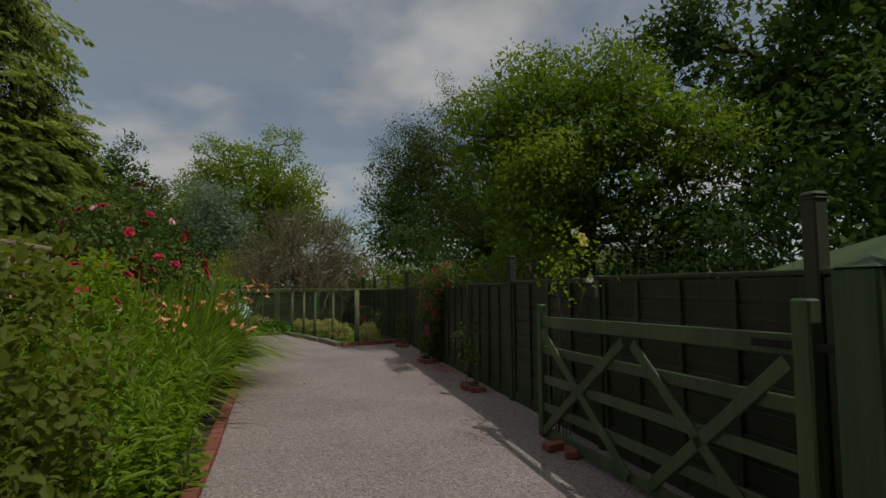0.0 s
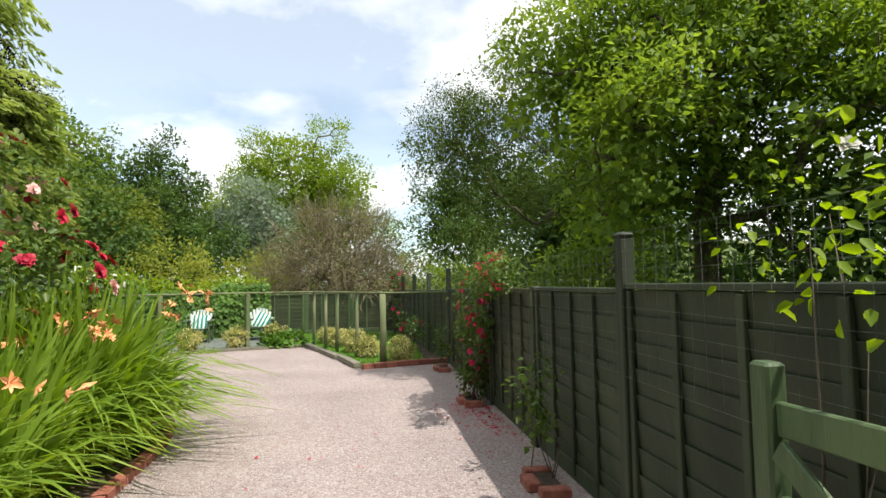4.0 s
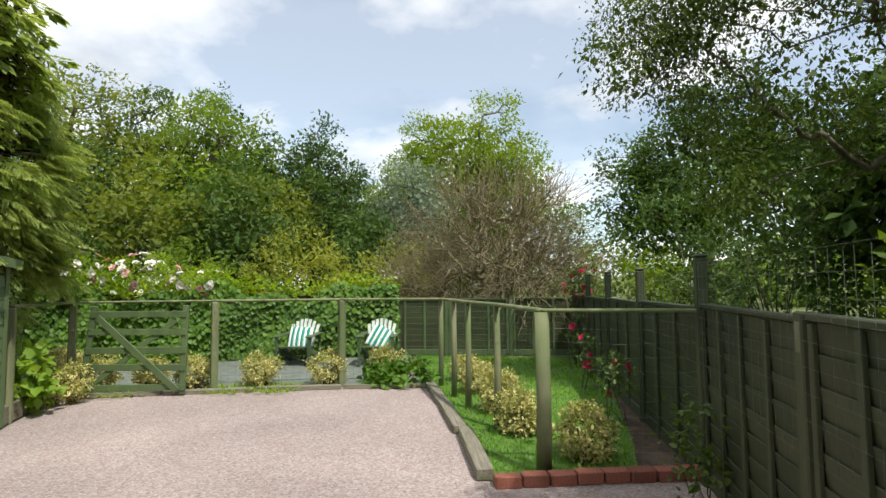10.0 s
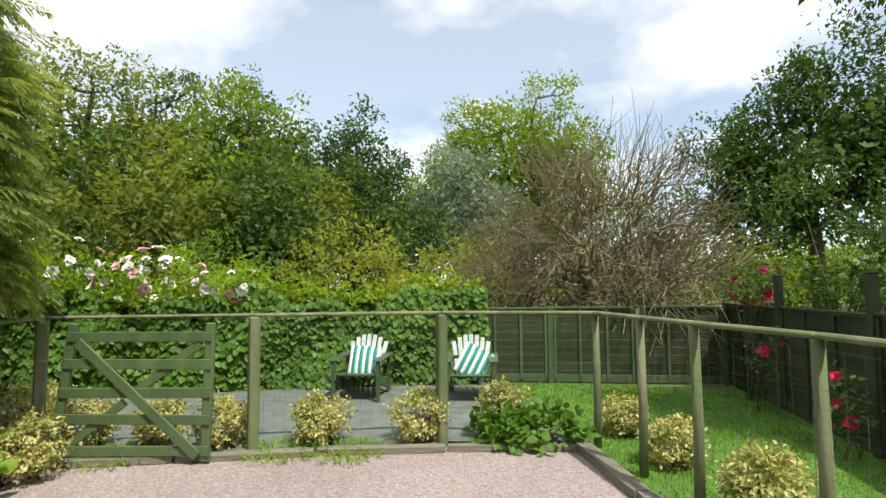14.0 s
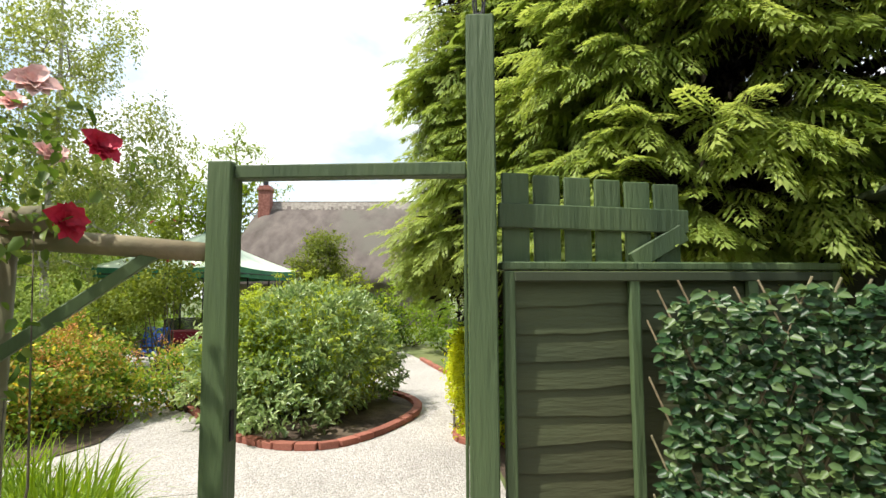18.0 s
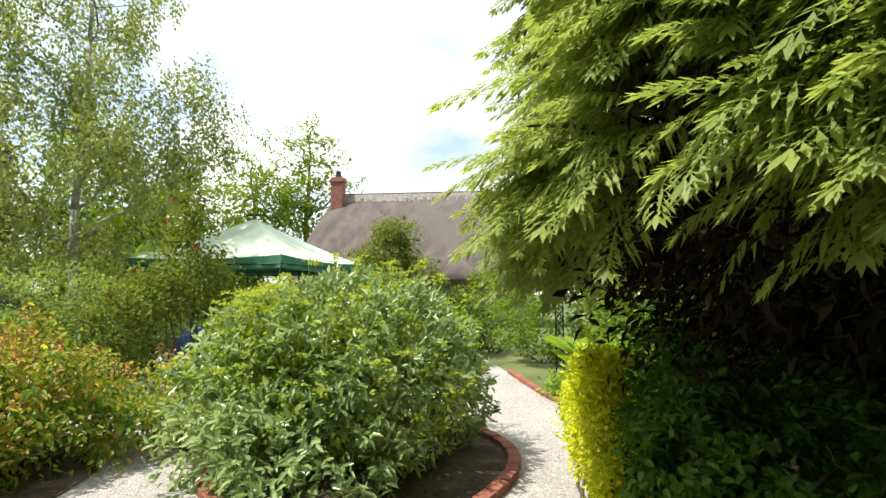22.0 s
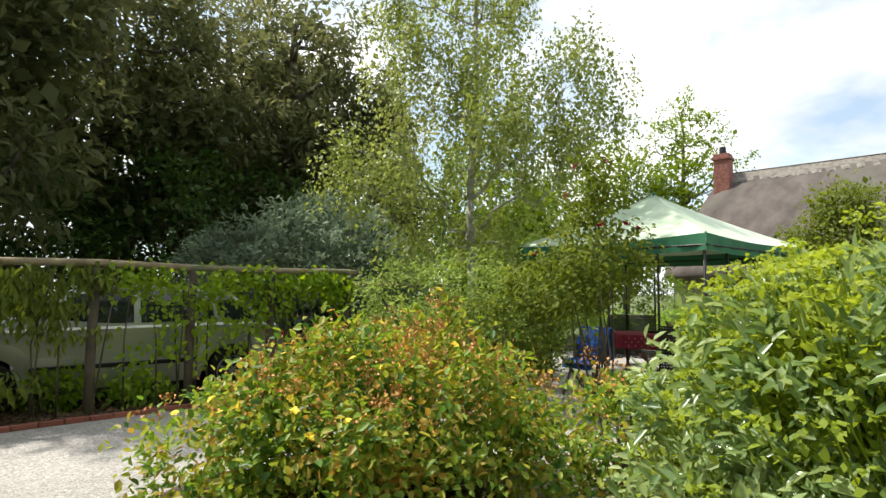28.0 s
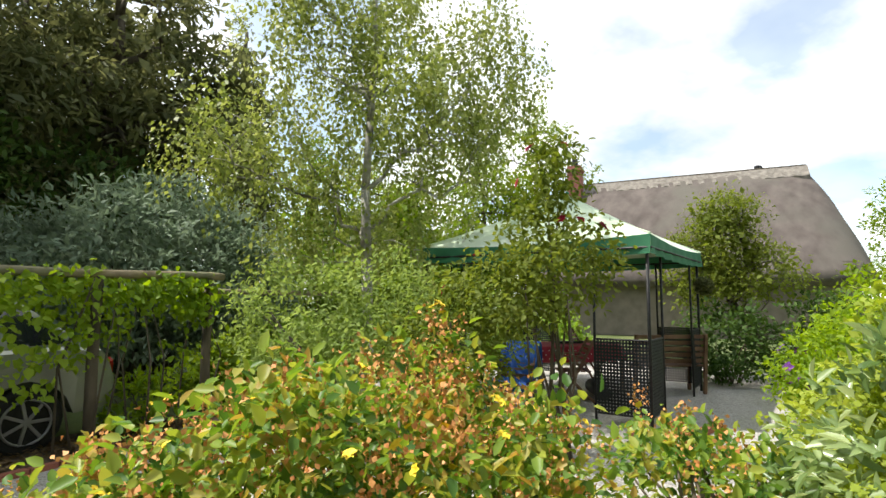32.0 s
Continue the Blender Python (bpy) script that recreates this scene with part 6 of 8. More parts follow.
def garden_chair(at, rz):
    """Slatted garden chair with fanned back, wide arms and a striped cushion."""
    e = thing("adirondack_chair", "green wooden adirondack chair with pale fanned back slats", "chair", at, "patio chairs", rz=rz)
    for k in range(7):
        x = (k - 3) * 0.075
        h = 0.84 - 0.012 * (k - 3) ** 2
        part("back_slat", Shape().bar((x * 0.8, 0.12, 0.28), (x * 1.15, 0.40, h), 0.062, 0.018, 0.005, (0, -1, 0.4)), "chair_slat", e)
    for k in range(5):
        y = -0.38 + k * 0.105
        part("seat_slat", Shape().bar((-0.27, y, 0.36 - k * 0.022), (0.27, y, 0.36 - k * 0.022), 0.09, 0.02, 0.004), "green_paint", e)
    for sx in (-0.31, 0.31):
        part("arm", Shape().bar((sx, -0.46, 0.55), (sx * 1.04, 0.3, 0.57), 0.13, 0.022, 0.006), "green_paint", e)
        part("leg", Shape().bar((sx, -0.40, 0.0), (sx, -0.40, 0.54), 0.04, 0.09, 0.005), "green_paint", e)
        part("leg", Shape().bar((sx * 0.93, -0.42, 0.33), (sx * 0.93, 0.5, 0.05), 0.035, 0.1, 0.005), "green_paint", e)
        part("leg", Shape().bar((sx, 0.28, 0.02), (sx, 0.28, 0.56), 0.035, 0.07, 0.005), "green_paint", e)
    part("back_rail", Shape().bar((-0.3, 0.26, 0.52), (0.3, 0.26, 0.52), 0.03, 0.06, 0.004), "green_paint", e)
    return e


def cushion(at, rz, tilt, roll):
    e = thing("cushion", "square cushion striped green and white", "cushion", at, "cushions")
    e.matrix_world = pose(*at, tilt, roll, rz)
    n = 9
    for k in range(n):
        s = Shape()
        x0, x1 = -0.22 + 0.44 * k / n, -0.22 + 0.44 * (k + 1) / n
        v, m = [], 9
        for y in np.linspace(-0.22, 0.22, m):
            for x in (x0, x1):
                b = 0.075 * math.sqrt(max(0.02, (1 - (x / 0.235) ** 2) * (1 - (y / 0.235) ** 2)))
                v += [(x, -b, y), (x, b, y)]
        f = []
        for i in range(m - 1):
            o = 4 * i
            f += [(o, o + 2, o + 6, o + 4), (o + 3, o + 1, o + 5, o + 7)]
        for i in range(m - 1):
            o = 4 * i
            f += [(o + 1, o, o + 4, o + 5), (o + 2, o + 3, o + 7, o + 6)]
        s.add(v, f)
        part("stripe", s, "green_stripe" if k % 2 else "white_stripe", e, smooth=True)


for (x, y), rz, roll in (((-7.98, 16.95), 22, 2), ((-6.55, 17.55), 24, 28)):
    garden_chair((x, y, 0.008), rz)
    m = pose(x, y, 0, 0, 0, rz) @ Vector((0.05, -0.1, 0.5))
    cushion(tuple(m), rz, -22, roll)

# lawn blades
rng = np.random.default_rng(51)
p = rng.uniform((-6.4, 12.7), (-1.3, 19.4), (70000, 2))
p = p[inside(p, LAWN)][:22000]
v, f = strip(rng, np.concatenate([p, np.full((len(p), 1), 0.01)], 1), rng.uniform(0.03, 0.065, len(p)), 0.009, rng.normal(size=(len(p), 2)) * 0.02, 3)
solid("lawn_grass", quad_mesh("lawn_grass", v, f), "lawn_blade", "thick bright green lawn grass", "grass", "stuff")
grass_clump("border_weeds", "low weeds along the border", (-4.6, 18.6, 0), 0.3, 200, 0.2, 0.02, 0.2, "leaf_lime", 131)
bush("vine_by_shed", "bright green climbing leaves by the shed corner", (-8.15, 12.35, 0), [(0, 0, 0.45, 0.22, 0.22, 0.42)], 28, 9, 0.1, 0.13, "leaf_lime", 132, 4, full=True, width=0.8, category="plant")


# ---------------------------------------------------------------- cottage garden
RB = (-9.45, 4.93)
ROUND = [(-8.05, 5.6), (-8.1, 6.15), (-8.32, 6.47), (-8.8, 6.57), (-9.4, 6.5), (-10.0, 6.33), (-10.6, 5.9), (-10.95, 5.2), (-10.95, 4.2), (-10.6, 3.2), (-9.9, 2.62), (-9.25, 2.6), (-8.9, 3.0), (-8.5, 4.0), (-8.15, 5.0), (-8.05, 5.6)]
edging("brick_edging_round_bed", "ring of red bricks round the planted bed", ROUND, 50, (0.215, 0.11, 0.07))
edging("brick_edging_path", "red brick edging along the curving path", [(-9.53, 8.0), (-9.27, 7.66), (-10.6, 6.82), (-12.0, 5.9), (-12.7, 5.32), (-13.45, 4.42), (-14.8, 2.9)], 34)
edging("brick_edging_pergola", "red brick edging before the pergola bed", [(-7.1, -1.45), (-5.99, -0.8), (-4.89, -0.03), (-3.81, 0.62), (-1.6, 2.1)], 30, (0.215, 0.07, 0.05))
edging("brick_edging_gazebo", "red bricks at the edge of the gazebo paving", [(-10.6, 1.0), (-11.2, 1.25), (-11.9, 1.1)], 6)
s = Shape()
rim = smooth_line(ROUND, 49)[:-1]
ring = lambda r, z: [(RB[0] + (x - RB[0]) * r, RB[1] + (y - RB[1]) * r, z) for x, y in rim]
v = ring(0.965, 0.02) + ring(0.7, 0.09) + ring(0.35, 0.12)
f = [tuple(range(96, 144))] + [(48 * k + i, 48 * k + (i + 1) % 48, 48 * k + 48 + (i + 1) % 48, 48 * k + 48 + i) for k in range(2) for i in range(48)]
solid("round_bed_soil", s.add(v, f), "soil", "dark mounded soil of the round bed", "soil", "structure", smooth=True)
bush("round_shrub", "big rounded shrub with glossy grey-green leaves", (*RB, 0.06), [(0.15, 0.15, 0.86, 1.15, 1.15, 0.76), (0.5, -0.2, 0.75, 0.85, 1.0, 0.68), (0.8, 0.62, 0.36, 0.78, 0.72, 0.44), (-0.1, 0.1, 1.15, 0.85, 0.85, 0.48), (1.0, 0.0, 0.32, 0.62, 0.85, 0.4), (0.95, 0.75, 0.2, 0.55, 0.55, 0.28), (0.1, 0.75, 0.55, 0.75, 0.55, 0.5), (0.3, -0.6, 0.5, 0.85, 0.75, 0.5), (-0.45, 0.2, 0.7, 0.8, 0.8, 0.6), (-0.75, 0.45, 0.45, 0.5, 0.5, 0.42)], 1500, 12, 0.06, 0.085, "leaf_bush", 201, 26, full=True, width=0.36, shell=0.8, droop=-0.05, wild=0.5)


def fennel(at, lobes, n, seed, label="yellow-green flowering fennel with feathery heads", leafy=20):
    """Stalks that end in flat flower heads of tiny florets."""
    rng = np.random.default_rng(seed)
    e = thing("fennel", label, "plant", at)
    c, o = lobes_points(rng, lobes, n, 0.8)
    c[:, 2] = np.maximum(c[:, 2], 0.1)
    s = Shape()
    for p in c:
        b = p * np.array((0.45, 0.45, 0.0)) + rng.normal(size=3) * np.array((0.05, 0.05, 0))
        s.tube([b, (b + p) / 2 + rng.normal(size=3) * 0.04, p], [0.006, 0.005, 0.003], 3)
    k = 16
    ang = rng.uniform(0, 6.28, (n, k))
    rr = 0.065 * np.sqrt(rng.uniform(0, 1, (n, k)))
    pos = c[:, None] + np.stack([rr * np.cos(ang), rr * np.sin(ang), 0.03 - rr * 0.25], 2)
    pos = pos.reshape(-1, 3)
    v1 = leaves(rng, pos, rng.normal(size=pos.shape) + np.array((0, 0, 0.1)), np.array((0, 0, 1.0)) + rng.normal(size=pos.shape) * 0.3, 0.032, 0.8, 0.1)
    c2 = c * np.array((0.9, 0.9, 0.85))
    v2 = cloud(rng, c2, o, leafy, 0.13, 0.05, 0.6, 0.0)
    part("stalk_mass", s, "leaf_fennel", e, kind="stuff")
    part("flower_head_mass", quad_mesh("flower_head_mass", *merge([v1, v2])), "leaf_fennel", e, kind="stuff")


fennel((RB[0], RB[1], 0.08), [(0.8 * math.cos(t), 1.2 * math.sin(t), 0.58, 0.32, 0.38, 0.5) for t in (-1.7, -1.35, -1.0, -0.65)] + [(0.85 * math.cos(t), 0.8 * math.sin(t), 1.1, 0.4, 0.36, 0.42) for t in (-1.1, -0.5, 0.1)], 480, 202)
fennel((RB[0] + 0.1, RB[1], 0.06), [(0.1, 0.1, 0.8, 1.22, 1.3, 0.8), (0.55, -0.2, 0.7, 0.85, 0.95, 0.62), (0.2, 0.5, 0.7, 0.95, 0.9, 0.7)], 330, 204, "yellow-green flowering fennel growing through the shrub", 9)
fennel((RB[0] - 0.3, RB[1] - 0.8, 0.08), [(0, 0.35, 1.35, 0.9, 0.6, 0.5), (-0.2, 0.8, 1.3, 0.9, 0.7, 0.5), (0.4, -0.35, 0.6, 0.6, 0.5, 0.4)], 240, 203)


def hypericum(at, lobes, clumps, seed, flowers, buds, label):
    rng = np.random.default_rng(seed + 9)
    p, o = lobes_points(rng, lobes, clumps // 16, 0.95)
    lobes = lobes + [(*(x * np.array((1.02, 1.02, 1.0)) + np.array((0, 0, 0.06))), 0.13, 0.13, 0.15) for x in p if x[2] > 0.35]
    e = bush("hypericum", label, at, lobes, clumps, 20, 0.11, 0.06, "leaf_hypericum", seed, 34, full=True, width=0.56, shell=0.62, droop=0.0, wild=0.6)
    rng = np.random.default_rng(seed + 5)
    p, o = lobes_points(rng, lobes, flowers, 0.96)
    k = p[:, 2] > 0.5
    scatter_blooms(e, HYP, [tuple(x) for x in p[k] * np.array((1.06, 1.06, 1.09))], unit(o[k] * 0.6 + rng.normal(size=o[k].shape) * 0.5 + np.array((0, 0, 0.7))), rng, 0.45, 0.8)
    c, o = lobes_points(rng, lobes, buds, 0.95)
    c, o = c[c[:, 2] > 0.6] * np.array((1.03, 1.03, 1.07)), o[c[:, 2] > 0.6]
    n = 12
    q = np.repeat(c, n, 0) + rng.normal(size=(len(c) * n, 3)) * 0.026
    d = unit(rng.normal(size=q.shape) + np.array((0, 0, 1.2)))
    part("bud_mass", quad_mesh("bud_mass", *leaves(rng, q, d, rng.normal(size=q.shape), 0.021, 0.8, 0.25)), "bud_orange", e, "small orange-red berries and buds", kind="stuff")


HYP = [flower("petal_yellow", petals=6, layers=2, r=0.036, cup=0.35, seed=s) for s in (4, 5)]
hypericum((-7.0, 3.1, 0), [(0, 0, 0.6, 0.85, 0.85, 0.50), (-0.6, -0.2, 0.52, 0.7, 0.7, 0.44), (0.4, 0.1, 0.5, 0.65, 0.7, 0.44), (-0.1, -0.15, 0.82, 0.5, 0.5, 0.34), (0.95, 0.0, 0.4, 0.6, 0.6, 0.36), (0.3, -0.5, 0.6, 0.5, 0.45, 0.42), (-0.5, 0.35, 0.28, 0.75, 0.55, 0.26), (0.4, 0.5, 0.26, 0.8, 0.5, 0.24), (-1.05, 0.0, 0.3, 0.5, 0.6, 0.28)], 860, 210, 280, 1200, "spreading hypericum with yellow flowers and orange buds")
hypericum((-8.62, 3.55, 0.02), [(0, 0, 0.4, 0.5, 0.55, 0.4), (-0.35, -0.5, 0.35, 0.4, 0.4, 0.36)], 130, 212, 14, 110, "small hypericum with yellow flowers and orange buds")


# ---------------------------------------------------------------- pergola and car
def pergola():
    e = thing("pergola", "rustic pole pergola covered in grape vine", "pergola", kind="structure")
    posts = [(-2.25, 1.22), (-3.15, 0.70), (-4.04, 0.19), (-4.93, -0.3), (-5.80, -0.83), (-6.80, -1.42)]
    rng = np.random.default_rng(61)
    for x, y in posts:
        part("post", Shape().tube([(x, y, -0.1), (x + 0.01, y, 0.8), (x, y, 1.63)], [0.055, 0.05, 0.048], 9), "bark", e, smooth=True)
    part("top_pole", Shape().tube([(x, y, 1.665 + rng.normal() * 0.01) for x, y in posts] + [(-6.95, -1.5, 1.66)], 0.042, 9), "rustic_pole", e, smooth=True)
    part("low_pole", Shape().tube([(-6.8, -1.42, 1.5), (-8.6, -2.4, 1.48)], 0.03, 8), "rustic_pole", e, smooth=True)
    part("brace", Shape().tube([(-6.5, -1.25, 1.63), (-6.78, -1.42, 1.2)], 0.025, 7), "rustic_pole", e, smooth=True)
    v = thing("grape_vine", "bright green grape vine trained along the pergola", "vine")
    a, b = np.array(posts[0]), np.array(posts[-1])
    m, per = 170, 26
    cs = rng.uniform(0, 1, m)
    cz = 1.60 - np.abs(rng.normal(size=m)) * (0.12 + 0.22 * (np.sin(cs * 27) > 0))
    low = rng.uniform(0, 1, m) < 0.24
    cz[low] = rng.uniform(0.35, 1.4, low.sum())
    n = m * per
    s = np.repeat(cs, per) + rng.normal(size=n) * 0.018
    z = np.repeat(cz, per) + rng.normal(size=n) * 0.075
    pos = np.stack([a[0] + (b[0] - a[0]) * s, a[1] + (b[1] - a[1]) * s, np.clip(z, 0.15, 1.78)], 1) + rng.normal(size=(n, 3)) * np.array((0.06, 0.12, 0.0))
    nn = np.array((-0.5, 0.86, 0))
    ax = np.array((0, 0, -0.6)) + nn * 0.4 + rng.normal(size=(n, 3)) * 0.55
    up = nn * 0.5 + np.array((0, 0, 0.9)) + rng.normal(size=(n, 3)) * 0.4
    broad = s > 0.42
    part("vine_foliage", quad_mesh("vine_foliage", *leaves(rng, pos[broad], ax[broad], up[broad], rng.uniform(0.05, 0.095, broad.sum()), 0.75, 0.14, True)), "leaf_vine", v)
    narrow = ~broad
    part("wisteria_foliage", quad_mesh("wisteria_foliage", *leaves(rng, pos[narrow], ax[narrow] + np.array((0, 0, -0.9)), up[narrow], rng.uniform(0.08, 0.13, narrow.sum()), 0.34, 0.14, True)), "leaf_olive", v, "narrow drooping leaves")
    for k in range(26):
        t = rng.uniform(0, 1)
        p = a + (b - a) * t
        part("vine_stem", Shape().tube([(p[0], p[1], 0), (p[0] + rng.normal() * 0.08, p[1] + rng.normal() * 0.08, 0.8), (p[0] + rng.normal() * 0.15, p[1], 1.6)], [0.012, 0.009, 0.005], 5), "bark", v, smooth=True)


pergola()
for k, (x, y, h) in enumerate(((-3.6, -0.1, 0.45), (-4.35, -0.35, 0.25), (-6.2, -1.6, 0.6), (-2.9, 0.5, 0.7))):
    bush("border_perennial", "leafy green perennials in the pergola bed", (x, y, 0), [(0, 0, h * 0.5, 0.35, 0.3, h * 0.5)], 36, 14, 0.1, 0.11, "leaf_lime" if k % 2 else "leaf_vine", 220 + k, 5, width=0.4, category="plant", group="pergola perennials")
rng = np.random.default_rng(71)
n = 2600
t = rng.uniform(0, 1, n)
p = np.stack([-7.0 + 5.4 * t, -1.55 + 3.45 * t + rng.uniform(-0.75, -0.02, n), np.full(n, 0.035)], 1) + rng.normal(size=(n, 3)) * np.array((0.05, 0.05, 0.008))
solid("leaf_litter", quad_mesh("leaf_litter", *leaves(rng, p, np.concatenate([rng.normal(size=(n, 2)), rng.normal(size=(n, 1)) * 0.2], 1), np.array((0, 0, 1)) + rng.normal(size=(n, 3)) * 0.3, 0.06, 0.5, 0.15)), "litter", "dry brown leaf litter and bark mulch", "leaf litter", "stuff")


def parked_car(at, rz):
    """A silver estate car; x runs along it, its near side at -y."""
    e = thing("parked_car", "silver-green car parked behind the pergola", "car", at, rz=rz)
    prof = [(-2.1, 0.32), (-2.13, 0.62), (-2.05, 0.86), (-1.25, 0.98), (-0.55, 1.36), (0.2, 1.45), (1.3, 1.42), (1.95, 0.98), (2.1, 0.85), (2.12, 0.34)]
    low = [(-2.1, 0.32), (-1.72, 0.30), (-1.68, 0.5), (-1.5, 0.66), (-1.3, 0.68), (-1.08, 0.6), (-0.95, 0.42), (-0.92, 0.24), (0.92, 0.24), (0.97, 0.45), (1.12, 0.62), (1.32, 0.68), (1.52, 0.62), (1.66, 0.48), (1.7, 0.32), (2.12, 0.34)]
    s = Shape()
    belt = [(x, min(z, 0.92)) for x, z in prof]
    xs = np.linspace(-2.1, 2.1, 57)
    zl = np.interp(xs, [q[0] for q in low], [q[1] for q in low])
    top = np.interp(xs, [-2.13, -2.05, -1.25, 1.6, 2.0, 2.12], [0.6, 0.84, 0.95, 0.97, 0.93, 0.6])
    v = []
    for x, l, t in zip(xs, zl, top):
        w = 0.86 - 0.16 * max(0, abs(x) - 1.6) ** 1.2
        m = l + (t - l) * 0.55
        for y, z in ((-w * 0.95, l), (-w, m), (-w * 0.985, t - 0.03), (-w * 0.93, t), (w * 0.93, t), (w * 0.985, t - 0.03), (w, m), (w * 0.95, l)):
            v.append((x, y, z))
    f = [tuple(range(7, -1, -1)), tuple(range(8 * 56, 8 * 57))]
    for i in range(56):
        for j in range(8):
            f.append((8 * i + j, 8 * i + (j + 1) % 8, 8 * i + 8 + (j + 1) % 8, 8 * i + 8 + j))
    part("body", s.add(v, f), "car_paint", e, smooth=False)
    s = Shape()
    cab = [(-1.15, 0.95, 0.78), (-0.5, 1.38, 0.62), (0.2, 1.46, 0.62), (1.25, 1.42, 0.62), (1.85, 0.96, 0.76)]
    v = []
    for x, z, w in cab:
        v += [(x, -w, z), (x, w, z)]
    v += [(-1.15, -0.8, 0.94), (-1.15, 0.8, 0.94), (1.85, -0.78, 0.94), (1.85, 0.78, 0.94)]
    f = [(0, 1, 3, 2), (2, 3, 5, 4), (4, 5, 7, 6), (6, 7, 9, 8), (0, 2, 4, 6, 8, 12, 10), (11, 13, 9, 7, 5, 3, 1)]
    part("cabin", s.add(v, f), "car_paint", e)
    for sg in (-1, 1):
        for pts in (((-1.0, 0.99), (-0.45, 1.34), (0.12, 1.40), (0.12, 0.99)), ((0.2, 0.99), (0.2, 1.40), (1.02, 1.38), (1.1, 0.99)), ((1.18, 0.99), (1.1, 1.38), (1.28, 1.35), (1.66, 1.0))):
            g = Shape()
            w = lambda z: (0.775 - (z - 0.95) * 0.34 + 0.012) * sg
            fr = [(x, w(z), z) for x, z in pts]
            bk = [(x, w(z) - 0.015 * sg, z) for x, z in pts]
            g.add(fr + bk, [(0, 1, 2, 3), (7, 6, 5, 4)] + [(i, (i + 1) % 4, 4 + (i + 1) % 4, 4 + i) for i in range(4)])
            part("window", g, "car_glass", e)
        part("sill_trim", Shape().bar((-0.9, 0.85 * sg, 0.5), (0.9, 0.85 * sg, 0.5), 0.03, 0.05, 0.01), "rubber", e)
        part("tail_light", Shape().bar((2.02, 0.62 * sg, 0.72), (2.02, 0.78 * sg, 0.72), 0.16, 0.22, 0.03), "lamp_red", e)
        part("headlight", Shape().bar((-2.06, 0.5 * sg, 0.68), (-2.0, 0.76 * sg, 0.70), 0.16, 0.14, 0.03), "alloy", e)
        for x in (-1.3, 1.32):
            wl = part("wheel", Shape().tube([(x, 0.66 * sg, 0.31), (x, 0.70 * sg, 0.31), (x, 0.82 * sg, 0.31), (x, 0.85 * sg, 0.31)], [0.27, 0.31, 0.31, 0.27], 28), "rubber", e, smooth=False)
            rim = Shape()
            for k in range(7):
                a = 2 * math.pi * k / 7
                rim.bar((x, 0.856 * sg, 0.31), (x + 0.19 * math.cos(a), 0.856 * sg, 0.31 + 0.19 * math.sin(a)), 0.03, 0.018, 0.004, (0, 1, 0))
            ring = [(x + 0.2 * math.cos(t), 0.856 * sg, 0.31 + 0.2 * math.sin(t)) for t in np.linspace(0, 2 * math.pi, 25)]
            part("rim", rim.tube(ring, 0.012, 6), "alloy", wl, "spoked alloy rim")


parked_car((-3.72, -1.15, -0.02), 210)


# ---------------------------------------------------------------- gazebo with table and chairs
GC, GF = np.array((-11.78, -1.22)), np.array((0.66, 2.14))
GR = np.array((-GF[1], GF[0]))
COR = [GC + GF, GC + GR, GC - GF, GC - GR]


